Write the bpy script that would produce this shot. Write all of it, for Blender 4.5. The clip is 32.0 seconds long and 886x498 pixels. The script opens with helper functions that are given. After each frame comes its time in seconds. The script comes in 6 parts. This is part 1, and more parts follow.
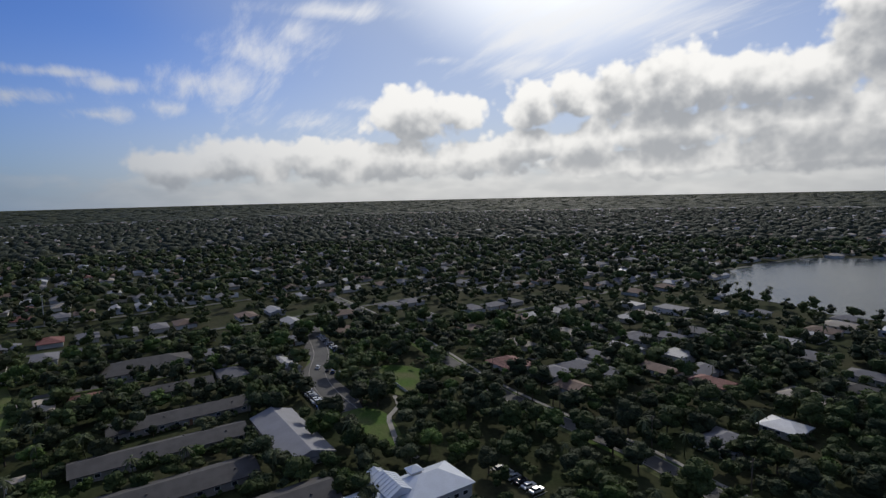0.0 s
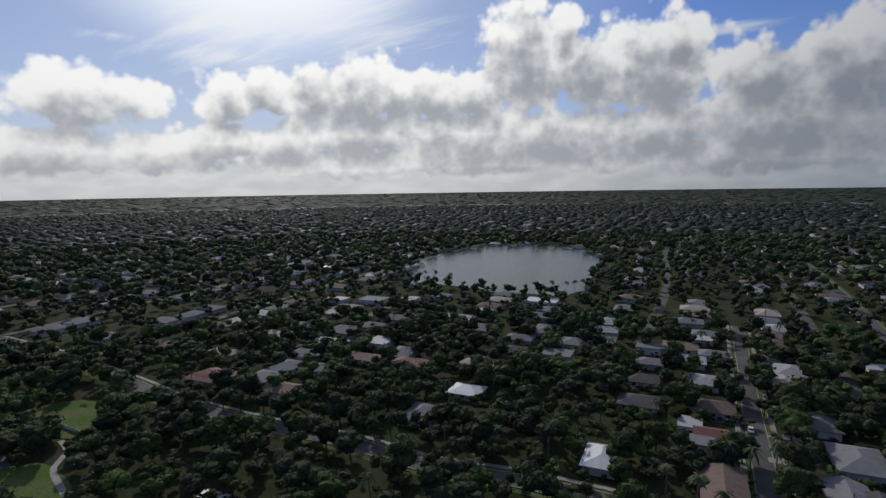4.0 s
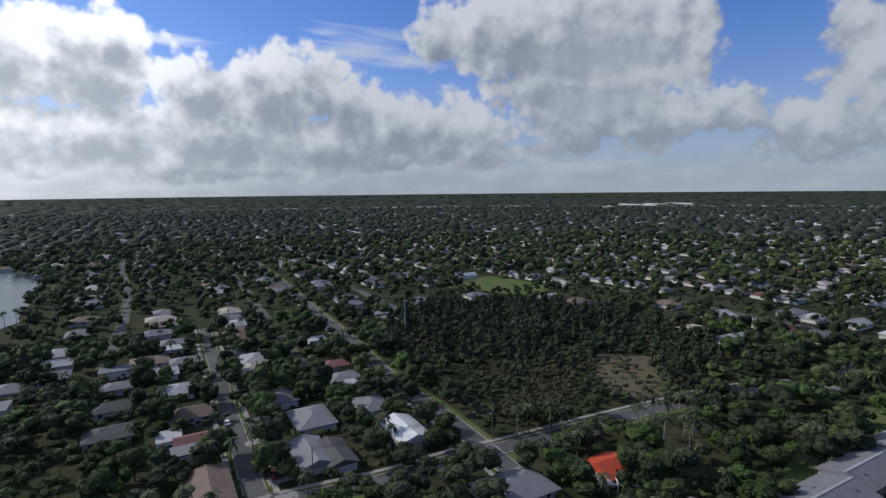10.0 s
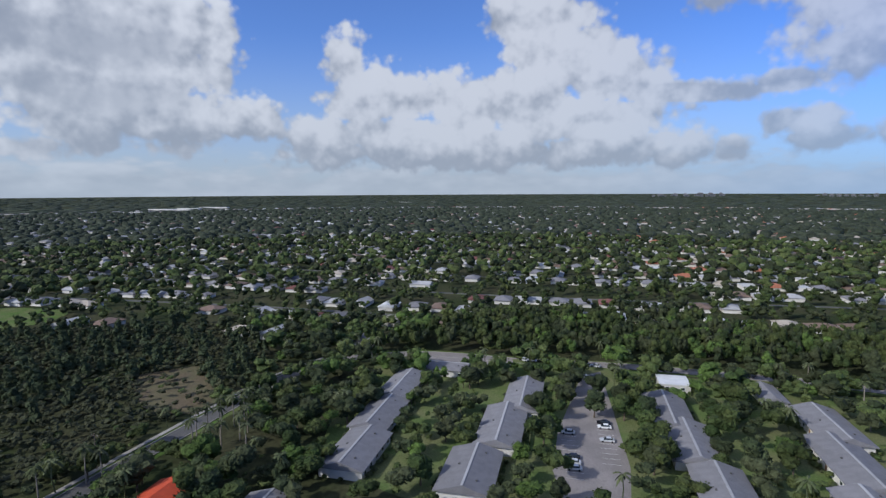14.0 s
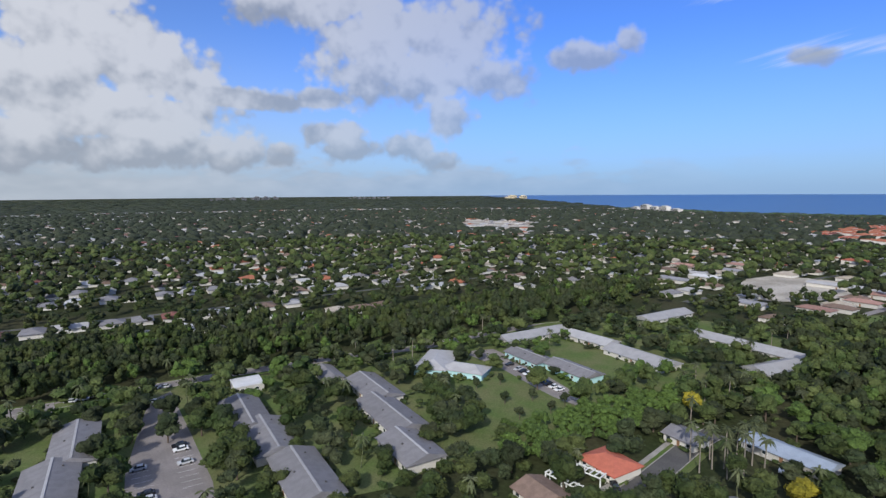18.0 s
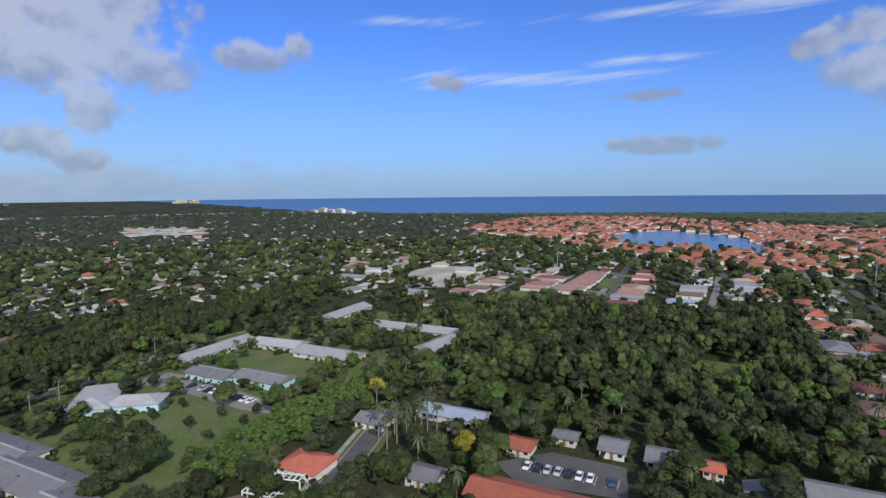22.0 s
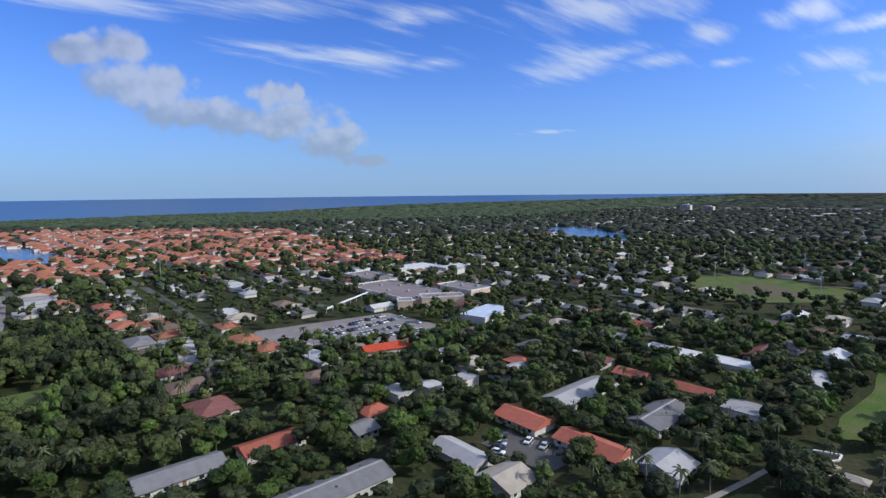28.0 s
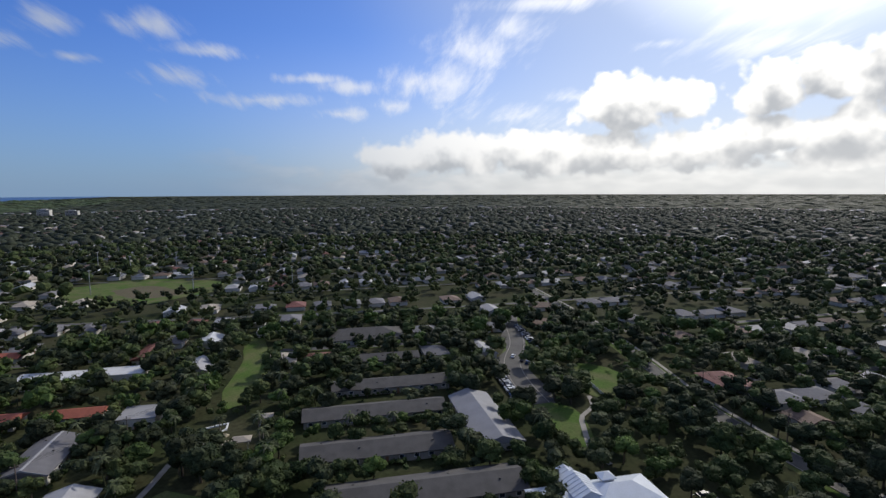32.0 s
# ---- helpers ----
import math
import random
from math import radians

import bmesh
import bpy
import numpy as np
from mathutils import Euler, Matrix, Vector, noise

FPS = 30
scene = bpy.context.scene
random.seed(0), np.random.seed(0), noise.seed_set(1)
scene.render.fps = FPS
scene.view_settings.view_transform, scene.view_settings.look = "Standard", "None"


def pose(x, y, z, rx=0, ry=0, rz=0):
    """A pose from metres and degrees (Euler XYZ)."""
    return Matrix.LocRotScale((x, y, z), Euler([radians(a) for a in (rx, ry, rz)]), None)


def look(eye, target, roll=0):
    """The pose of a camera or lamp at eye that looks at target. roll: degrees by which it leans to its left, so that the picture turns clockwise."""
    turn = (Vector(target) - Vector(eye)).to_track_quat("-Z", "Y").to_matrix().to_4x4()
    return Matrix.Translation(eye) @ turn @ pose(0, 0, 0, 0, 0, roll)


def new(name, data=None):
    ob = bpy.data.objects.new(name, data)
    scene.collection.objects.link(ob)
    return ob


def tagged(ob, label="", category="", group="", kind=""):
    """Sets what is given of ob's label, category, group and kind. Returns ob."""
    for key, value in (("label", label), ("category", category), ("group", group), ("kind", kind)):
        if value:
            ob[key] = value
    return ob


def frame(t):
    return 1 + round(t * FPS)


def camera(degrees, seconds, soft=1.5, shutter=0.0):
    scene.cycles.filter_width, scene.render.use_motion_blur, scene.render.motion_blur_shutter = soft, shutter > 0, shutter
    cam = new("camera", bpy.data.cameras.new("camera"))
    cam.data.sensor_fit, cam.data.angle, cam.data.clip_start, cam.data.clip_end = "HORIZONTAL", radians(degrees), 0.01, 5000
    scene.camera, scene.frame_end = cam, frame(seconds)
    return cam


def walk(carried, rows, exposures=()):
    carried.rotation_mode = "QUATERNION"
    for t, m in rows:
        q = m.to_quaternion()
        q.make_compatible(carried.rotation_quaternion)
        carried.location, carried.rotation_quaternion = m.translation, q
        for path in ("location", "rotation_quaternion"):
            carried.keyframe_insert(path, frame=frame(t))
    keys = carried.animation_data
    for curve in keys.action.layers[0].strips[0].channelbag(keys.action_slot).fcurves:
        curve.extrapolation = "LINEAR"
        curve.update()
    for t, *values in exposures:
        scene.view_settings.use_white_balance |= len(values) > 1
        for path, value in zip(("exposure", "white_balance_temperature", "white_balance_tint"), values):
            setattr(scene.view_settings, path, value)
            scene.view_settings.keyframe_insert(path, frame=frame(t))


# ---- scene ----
cam = camera(79.3, 32.0, soft=1.4)
PATH = [  # seconds, place, tilt, lean, heading
    (0.0, -0.87, -3.32, 80.50, 84.24, 1.34, 26.65),
    (0.5, -0.86, -3.32, 80.47, 84.19, 1.36, 24.64),
    (1.0, -0.85, -3.31, 80.43, 84.11, 1.39, 22.42),
    (1.5, -0.86, -3.27, 80.37, 84.04, 1.39, 19.75),
    (2.0, -0.86, -3.20, 80.31, 83.95, 1.39, 16.15),
    (2.5, -0.86, -3.09, 80.25, 83.87, 1.38, 11.91),
    (4.5, -0.57, -0.50, 79.99, 83.48, 0.70, -10.07),
    (5.0, -0.47, -0.31, 79.85, 83.53, 0.62, -15.73),
    (5.5, -0.36, -0.15, 79.73, 83.54, 0.61, -21.22),
    (6.0, -0.22, 0.01, 79.63, 83.53, 0.58, -26.79),
    (6.5, -0.09, 0.19, 79.56, 83.53, 0.52, -32.26),
    (7.0, 0.05, 0.38, 79.51, 83.54, 0.51, -36.60),
    (7.5, 0.18, 0.57, 79.46, 83.56, 0.54, -40.53),
    (8.0, 0.28, 0.74, 79.42, 83.58, 0.56, -44.02),
    (8.5, 0.33, 0.89, 79.36, 83.60, 0.55, -47.07),
    (9.0, 0.36, 0.99, 79.29, 83.62, 0.56, -49.90),
    (9.5, 0.39, 1.05, 79.22, 83.67, 0.61, -53.64),
    (10.0, 0.47, 1.12, 79.16, 83.67, 0.60, -58.19),
    (10.5, 0.60, 1.22, 79.11, 83.62, 0.55, -64.49),
    (11.0, 0.74, 1.34, 79.09, 83.60, 0.48, -72.16),
    (11.5, 0.86, 1.42, 79.10, 83.63, 0.44, -76.82),
    (12.0, 0.94, 1.43, 79.15, 83.65, 0.42, -81.57),
    (12.5, 0.95, 1.41, 79.24, 83.65, 0.40, -86.83),
    (13.0, 0.88, 1.38, 79.34, 83.65, 0.38, -93.00),
    (13.5, 0.75, 1.37, 79.43, 83.68, 0.33, -98.99),
    (14.0, 0.59, 1.38, 79.51, 83.73, 0.31, -105.12),
    (14.5, 0.42, 1.40, 79.58, 83.76, 0.34, -111.03),
    (16.5, -0.18, 1.62, 80.11, 83.86, 0.37, -132.90),
    (17.0, -0.14, 1.65, 80.16, 83.87, 0.38, -138.41),
    (17.5, -0.09, 1.70, 80.22, 83.89, 0.40, -143.40),
    (18.0, -0.03, 1.77, 80.30, 83.87, 0.37, -149.84),
    (18.5, 0.00, 1.83, 80.37, 83.88, 0.36, -156.20),
    (19.0, 0.01, 1.85, 80.41, 83.87, 0.47, -159.90),
    (19.5, 0.05, 1.84, 80.41, 83.85, 0.63, -163.48),
    (20.0, 0.14, 1.81, 80.34, 83.86, 0.63, -167.67),
    (20.5, 0.29, 1.75, 80.21, 83.90, 0.55, -171.38),
    (21.0, 0.45, 1.66, 80.06, 83.97, 0.48, -174.57),
    (21.5, 0.57, 1.53, 79.94, 84.02, 0.47, -178.58),
    (22.0, 0.66, 1.38, 79.88, 84.04, 0.54, -183.19),
    (22.5, 0.76, 1.22, 79.88, 84.03, 0.56, -188.67),
    (23.0, 0.87, 1.05, 79.89, 84.00, 0.54, -195.18),
    (23.5, 0.98, 0.87, 79.89, 83.99, 0.57, -201.27),
    (24.0, 1.07, 0.66, 79.88, 83.99, 0.63, -207.19),
    (24.5, 1.16, 0.41, 79.91, 83.97, 0.65, -212.74),
    (25.0, 1.23, 0.16, 80.00, 83.94, 0.64, -218.20),
    (25.5, 1.27, -0.03, 80.12, 83.92, 0.65, -224.89),
    (26.0, 1.25, -0.16, 80.24, 83.90, 0.69, -231.01),
    (26.5, 1.17, -0.28, 80.32, 83.89, 0.76, -236.06),
    (28.5, -1.05, -2.22, 80.02, 83.87, 0.49, -255.15),
    (29.0, -1.16, -2.37, 79.99, 83.88, 0.48, -259.43),
    (29.5, -1.23, -2.54, 79.98, 83.87, 0.53, -265.31),
    (30.0, -1.29, -2.74, 79.99, 83.85, 0.48, -273.20),
    (30.5, -1.34, -2.92, 80.04, 83.84, 0.39, -281.97),
    (31.0, -1.40, -2.98, 80.16, 83.83, 0.31, -291.60),
    (31.5, -1.47, -2.92, 80.29, 83.76, 0.27, -301.61),
    (32.0, -1.57, -2.79, 80.41, 83.73, 0.23, -311.84),
]
LIGHT = [  # seconds, stops, kelvin, tint
    (0.0, -1.08, 6500, 10), (2.5, -1.12, 6450, 10), (4.5, -1.12, 6350, 10), (7.0, -0.9, 6250, 10), (9.0, -0.64, 6150, 10), (11.0, -0.44, 6050, 10), (13.0, -0.27, 6000, 10),
    (18.0, -0.17, 6350, 10), (23.0, -0.28, 6300, 10), (26.0, -0.24, 6200, 10), (29.0, -0.15, 6150, 10), (30.0, -0.26, 6500, 10), (31.0, -0.5, 6500, 10), (32.0, -0.64, 6550, 10),
]
walk(cam, [(row[0], pose(*row[1:])) for row in PATH], LIGHT)


# ---- sky, sun ----
SUN_HEADING, SUN_HEIGHT = 14.0, 33.0


def sun_way():
    a, e = radians(SUN_HEADING), radians(SUN_HEIGHT)
    return Vector((-math.sin(a) * math.cos(e), math.cos(a) * math.cos(e), math.sin(e)))


sun = new("sun", bpy.data.lights.new("sun", "SUN"))
sun.data.energy, sun.data.angle, sun.data.color = 4.0, radians(0.6), (1.0, 0.95, 0.87)
sun.matrix_world = look(sun_way() * 500, (0, 0, 0))

HEAPED = [  # heading, height, half width, half depth, in degrees
    [(29.5, 8.2, 4.4, 2.0), (25.1, 8.5, 2.1, 1.4), (17.1, 9.1, 2.6, 2.0), (13.9, 10.1, 1.7, 1.7), (53.8, 3.4, 3.5, 1.5), (47.7, 3.7, 4.4, 1.7), (40.0, 3.7, 4.9, 1.8), (32.0, 3.9, 5.2, 1.7), (23.8, 3.5, 6.0, 1.6), (16.6, 4.8, 3.0, 1.7), (11.3, 4.9, 2.9, 1.7), (-13.3, 12.8, 3.8, 4.6)],
    [(-16.8, 15.5, 1.5, 1.8), (-19.7, 11.7, 3.5, 3.3), (-25.5, 10.9, 4.3, 3.8), (-28.3, 13.4, 1.9, 1.8), (-35.4, 9.8, 4.2, 2.9), (-40.9, 9.9, 3.9, 3.3), (-45.5, 10.4, 2.7, 2.9), (-48.6, 8.6, 2.5, 2.8), (-51.9, 6.4, 3.1, 2.3), (-2.8, 9.7, 3.4, 2.2), (-7.4, 9.8, 3.5, 2.2), (0.5, 9.6, 2.7, 2.1)],
    [(4.7, 10.2, 3.6, 2.9), (8.7, 9.9, 2.2, 2.3), (12.9, 9.6, 2.3, 1.7), (17.3, 8.6, 2.5, 1.7), (17.6, 4.7, 3.7, 1.5), (11.4, 4.9, 3.3, 1.6), (4.4, 5.7, 4.7, 2.1), (-6.1, 5.6, 6.9, 2.0), (-16.7, 5.5, 8.3, 2.2), (-25.6, 5.6, 6.9, 2.0), (-36.6, 5.8, 7.8, 2.4), (-46.2, 5.0, 6.6, 2.0)],
    [(-52.4, 4.3, 3.8, 1.9), (6.1, 2.9, 10.3, 1.2), (-10.8, 3.2, 14.5, 1.5), (-34.0, 3.1, 15.9, 1.6), (-53.8, 6.8, 4.0, 2.3), (-58.9, 6.4, 3.6, 2.8), (-63.3, 5.1, 2.7, 1.8), (-67.5, 3.7, 3.5, 1.1), (-53.9, 4.1, 14.2, 1.6), (-58.2, 15.9, 2.6, 2.2), (-66.3, 15.4, 6.7, 3.1), (-73.2, 15.0, 6.9, 4.2)],
    [(-77.9, 15.6, 4.7, 3.1), (-69.6, 10.7, 5.2, 3.3), (-75.5, 10.2, 6.5, 3.3), (-73.1, 6.5, 5.3, 2.4), (-80.2, 7.0, 3.5, 2.6), (-85.5, 6.9, 2.9, 1.8), (-92.9, 5.0, 3.8, 2.2), (-95.6, 12.6, 2.2, 2.8), (-97.5, 9.9, 3.6, 3.1), (-102.0, 9.5, 3.9, 2.5), (-106.6, 9.1, 3.5, 2.7), (-102.7, 5.7, 8.2, 2.0)],
    [(-110.3, 4.5, 5.4, 1.9), (-111.6, 16.8, 2.4, 1.8), (-115.3, 16.4, 3.9, 3.0), (-117.7, 12.7, 6.1, 2.9), (-122.1, 10.8, 4.8, 2.4), (-113.7, 9.8, 5.2, 3.3), (-120.6, 6.8, 8.8, 2.5), (-127.4, 9.2, 5.6, 1.0), (-132.7, 8.9, 4.2, 0.9), (-137.1, 9.5, 3.4, 1.1), (-139.4, 5.8, 2.2, 1.1), (-132.9, 3.9, 1.3, 1.1)],
    [(-128.1, 3.8, 3.0, 1.4), (-106.1, 4.3, 10.6, 1.8), (-137.5, 17.8, 6.9, 1.8), (-143.9, 15.8, 7.0, 3.9), (-150.3, 14.6, 6.6, 4.2), (-147.4, 11.8, 9.3, 2.7), (-156.0, 11.7, 3.4, 1.9), (-150.9, 7.8, 2.2, 2.3), (-137.9, 6.2, 2.2, 1.0), (-140.5, 4.4, 2.4, 1.3), (-146.8, 4.6, 2.3, 1.5), (-149.4, 3.2, 2.1, 1.1)],
    [(-165.5, 13.1, 3.8, 1.3), (-168.9, 14.2, 1.2, 1.2), (-122.7, 4.3, 8.3, 1.8), (-217.6, 12.4, 2.0, 1.0), (139.1, 12.8, 2.2, 1.4), (138.2, 10.0, 3.2, 2.1), (135.7, 7.5, 3.5, 1.5), (130.4, 7.4, 4.6, 1.3), (126.1, 9.7, 1.9, 1.5), (123.8, 9.9, 0.5, 1.0), (124.6, 7.3, 3.7, 1.8), (121.0, 5.3, 3.0, 1.6)],
    [(116.8, 3.3, 2.3, 0.7), (-205.2, 4.5, 4.8, 0.9), (-203.5, 9.3, 2.4, 0.5), (-183.3, 11.2, 1.9, 0.9), (40.1, 4.0, 4.8, 1.7), (33.5, 3.9, 3.9, 1.7), (142.4, 12.4, 2.0, 1.0), (-220.9, 12.8, 2.2, 1.4), (-221.8, 10.0, 3.2, 2.1), (-224.3, 7.5, 3.5, 1.5), (-229.6, 7.4, 4.6, 1.3), (-233.9, 9.7, 1.9, 1.5)],
    [(-236.2, 9.9, 0.5, 1.0), (-235.4, 7.3, 3.7, 1.8), (-239.0, 5.3, 3.0, 1.6), (154.8, 4.5, 4.8, 0.9), (156.5, 9.3, 2.4, 0.5)],
]
WISPS = [  # heading, height, half width, half depth, in degrees
    [(43.5, 14.5, 4.6, 2.2), (47.2, 10.8, 3.4, 2.5), (40.9, 15.7, 3.2, 1.5), (51.0, 11.0, 2.7, 1.5), (57.4, 10.5, 3.2, 0.6), (59.1, 7.8, 2.3, 0.6), (53.4, 8.7, 1.7, 0.6), (39.7, 7.6, 4.3, 1.0), (37.0, 18.1, 6.5, 0.7), (15.3, 15.8, 7.4, 2.8), (6.9, 16.2, 9.7, 2.2), (16.5, 12.7, 6.9, 1.4)],
    [(26.4, 13.7, 2.3, 0.5), (34.7, 9.3, 2.3, 0.6), (-50.6, 14.2, 3.9, 0.8), (-31.6, 13.8, 2.7, 0.5), (-49.2, 14.4, 5.2, 1.2), (-46.3, 15.5, 2.3, 0.6), (-49.8, 14.1, 5.1, 1.0), (-54.5, 13.1, 3.0, 0.9), (-180.0, 17.1, 5.1, 0.5), (-192.1, 11.4, 8.7, 0.6), (-184.0, 11.4, 2.8, 0.8), (-202.0, 12.5, 3.0, 0.5)],
    [(-205.7, 12.5, 2.4, 0.4), (-201.9, 16.9, 5.8, 0.5), (122.3, 13.5, 6.1, 0.8), (-216.5, 16.2, 6.2, 1.0), (128.6, 17.6, 8.0, 0.9), (-202.4, 12.6, 2.8, 0.4), (125.3, 14.1, 4.3, 0.7), (117.2, 13.5, 5.9, 1.1), (110.0, 13.1, 2.9, 0.7), (96.6, 12.3, 4.1, 1.5), (92.5, 13.2, 3.4, 0.7), (88.0, 12.2, 2.8, 0.7)],
    [(93.7, 17.4, 8.5, 1.6), (83.6, 14.0, 2.1, 0.9), (109.3, 17.7, 3.4, 0.9), (113.2, 17.1, 2.8, 1.1), (76.5, 14.8, 2.4, 0.9), (70.7, 13.1, 2.2, 0.6), (82.0, 11.4, 1.8, 0.4), (98.4, 6.0, 2.1, 0.2), (73.5, 10.6, 3.3, 0.8), (66.2, 8.9, 5.2, 0.6), (58.0, 7.8, 1.8, 0.6), (61.5, 11.1, 2.9, 0.4)],
    [(71.2, 13.0, 2.8, 0.5), (167.9, 11.4, 8.7, 0.6), (158.0, 12.5, 3.0, 0.5), (154.3, 12.5, 2.4, 0.4), (158.1, 16.9, 5.8, 0.5), (-237.7, 13.5, 6.1, 0.8), (143.5, 16.2, 6.2, 1.0), (-231.4, 17.6, 8.0, 0.9), (157.6, 12.6, 2.8, 0.4), (-234.7, 14.1, 4.3, 0.7)],
]


def sky_world():
    """Clear sky with heaped clouds and wisps laid over it by heading and height."""
    w = bpy.data.worlds.new("sky")
    scene.world = w
    w.use_nodes = True
    nt = w.node_tree
    nodes, links = nt.nodes, nt.links
    nodes.clear()

    def nd(kind, **kw):
        n = nodes.new(kind)
        for k, v in kw.items():
            if k == "op":
                n.operation = v
        return n

    def put(sock, v):
        if isinstance(v, bpy.types.NodeSocket):
            links.new(v, sock)
        else:
            sock.default_value = v

    def ma(op, a, b=0.0, c=0.0, clamp=False):
        n = nodes.new("ShaderNodeMath")
        n.operation, n.use_clamp = op, clamp
        for s, v in zip(n.inputs, (a, b, c)):
            put(s, v)
        return n.outputs[0]

    def vm(op, a, b=(0, 0, 0), c=(0, 0, 0)):
        n = nodes.new("ShaderNodeVectorMath")
        n.operation = op
        for s, v in zip(n.inputs, (a, b, c)):
            put(s, v)
        return n.outputs[1] if op in ("LENGTH", "DOT_PRODUCT") else n.outputs[0]

    def smooth(v, lo, hi):
        n = nodes.new("ShaderNodeMapRange")
        n.interpolation_type = "SMOOTHSTEP"
        for s, x in zip(n.inputs, (v, lo, hi, 0.0, 1.0)):
            put(s, x)
        return n.outputs[0]

    def mix(f, a, b):
        n = nodes.new("ShaderNodeMix")
        n.data_type = "RGBA"
        put(n.inputs[0], f), put(n.inputs[6], a), put(n.inputs[7], b)
        return n.outputs[2]

    def noise_at(v, scale, detail, rough, dist=0.0):
        n = nodes.new("ShaderNodeTexNoise")
        n.inputs["Scale"].default_value, n.inputs["Detail"].default_value = scale, detail
        n.inputs["Roughness"].default_value, n.inputs["Distortion"].default_value = rough, dist
        put(n.inputs["Vector"], v)
        return n.outputs["Fac"]

    sky = nodes.new("ShaderNodeTexSky")
    sky.sky_type, sky.sun_disc = "NISHITA", False
    sky.sun_elevation, sky.sun_rotation = radians(SUN_HEIGHT), radians(-SUN_HEADING)
    sky.air_density, sky.dust_density, sky.ozone_density = 1.0, 0.7, 2.0
    coord = nodes.new("ShaderNodeTexCoord").outputs["Generated"]
    turn = nodes.new("ShaderNodeVectorRotate")
    turn.rotation_type = "Z_AXIS"
    turn.inputs["Angle"].default_value = radians(33.7)
    links.new(coord, turn.inputs["Vector"])
    sep = nodes.new("ShaderNodeSeparateXYZ")
    links.new(turn.outputs[0], sep.inputs[0])
    head = ma("SUBTRACT", ma("MULTIPLY", ma("ARCTAN2", ma("MULTIPLY", sep.outputs[0], -1.0), sep.outputs[1]), 57.2958), 33.7)
    high = ma("MULTIPLY", ma("ARCSINE", sep.outputs[2]), 57.2958)
    billow = noise_at(coord, 11.0, 9.0, 0.56, 0.1)

    def puffs(v, scale):
        """Rounded heads, largest at their middles."""
        n = nodes.new("ShaderNodeTexVoronoi")
        n.feature = "SMOOTH_F1"
        n.inputs["Scale"].default_value, n.inputs["Detail"].default_value = scale, 2.0
        n.inputs["Roughness"].default_value, n.inputs["Smoothness"].default_value = 0.55, 0.35
        put(n.inputs["Vector"], v)
        return ma("SUBTRACT", 0.45, n.outputs["Distance"])

    puff = puffs(coord, 24.0)
    wob = ma("MULTIPLY", ma("SUBTRACT", noise_at(coord, 5.0, 3.0, 0.5), 0.5), 3.0)

    def field(banks, dx, dy):
        """The nearest blob's closeness, three blobs at a time."""
        blobs = [b for bank in banks for b in bank]
        while len(blobs) % 3:
            blobs.append((0.0, -80.0, 0.1, 0.1))
        best = None
        hs, vs = ma("ADD", head, dx), ma("ADD", high, dy)
        for i in range(0, len(blobs), 3):
            tri = blobs[i:i + 3]
            tri = [(b[0], b[1], b[2] * 1.15, b[3] * 1.1) for b in tri]
            px = vm("MULTIPLY_ADD", hs, tuple(1 / b[2] for b in tri), tuple(-b[0] / b[2] for b in tri))
            py = vm("MULTIPLY_ADD", vs, tuple(1 / b[3] for b in tri), tuple(-b[1] / b[3] for b in tri))
            q = vm("MULTIPLY_ADD", px, px, vm("MULTIPLY", py, py))
            best = q if best is None else vm("MINIMUM", best, q)
        s = nodes.new("ShaderNodeSeparateXYZ")
        links.new(best, s.inputs[0])
        m = ma("MINIMUM", ma("MINIMUM", s.outputs[0], s.outputs[1]), s.outputs[2])
        return ma("SUBTRACT", 1.0, ma("SQRT", ma("MINIMUM", m, 9.0)))

    near = field(HEAPED, wob, 0.0)
    above = field(HEAPED, wob, 2.0)
    toward = vm("ADD", coord, tuple(0.02 * c for c in (sun_way() + Vector((0, 0, 0.6)))))
    lee = ma("MULTIPLY_ADD", ma("SUBTRACT", puffs(toward, 24.0), puff), 0.9, ma("MULTIPLY", ma("SUBTRACT", noise_at(toward, 11.0, 6.0, 0.56, 0.1), billow), 2.2))
    ragged = ma("MULTIPLY_ADD", ma("SUBTRACT", billow, 0.5), 1.9, ma("MULTIPLY", puff, 0.85))
    inland = smooth(vm("DOT_PRODUCT", coord, (0.64, 0.76, 0.0)), -0.55, 0.35)
    dense = ma("ADD", ma("MULTIPLY_ADD", near, 1.2, ma("MULTIPLY_ADD", inland, 0.12, 0.68)), ragged)
    cover = ma("MULTIPLY", smooth(dense, 0.0, ma("MULTIPLY_ADD", inland, -0.3, 0.8)), ma("MULTIPLY_ADD", inland, 0.25, 0.73))
    thick = smooth(ma("MULTIPLY_ADD", lee, 0.8, ma("MULTIPLY_ADD", ragged, 0.15, ma("MULTIPLY", above, 1.25))), -0.62, 1.1)
    below = field(HEAPED, wob, -1.7)
    belly = smooth(ma("MULTIPLY_ADD", lee, 0.95, ma("MULTIPLY", below, -1.15)), -0.85, 0.75)
    # light: towards the sun the edges glow, away from it the tops are lit and the bases grey
    sunny = vm("DOT_PRODUCT", coord, tuple(sun_way()))
    front = ma("SUBTRACT", 1.0, smooth(sunny, -0.3, 0.4))
    thick = ma("ADD", ma("MULTIPLY", thick, ma("SUBTRACT", 1.0, front)), ma("MULTIPLY", belly, front))
    glow = smooth(sunny, 0.42, 0.97)
    aura = smooth(sunny, 0.72, 0.99)
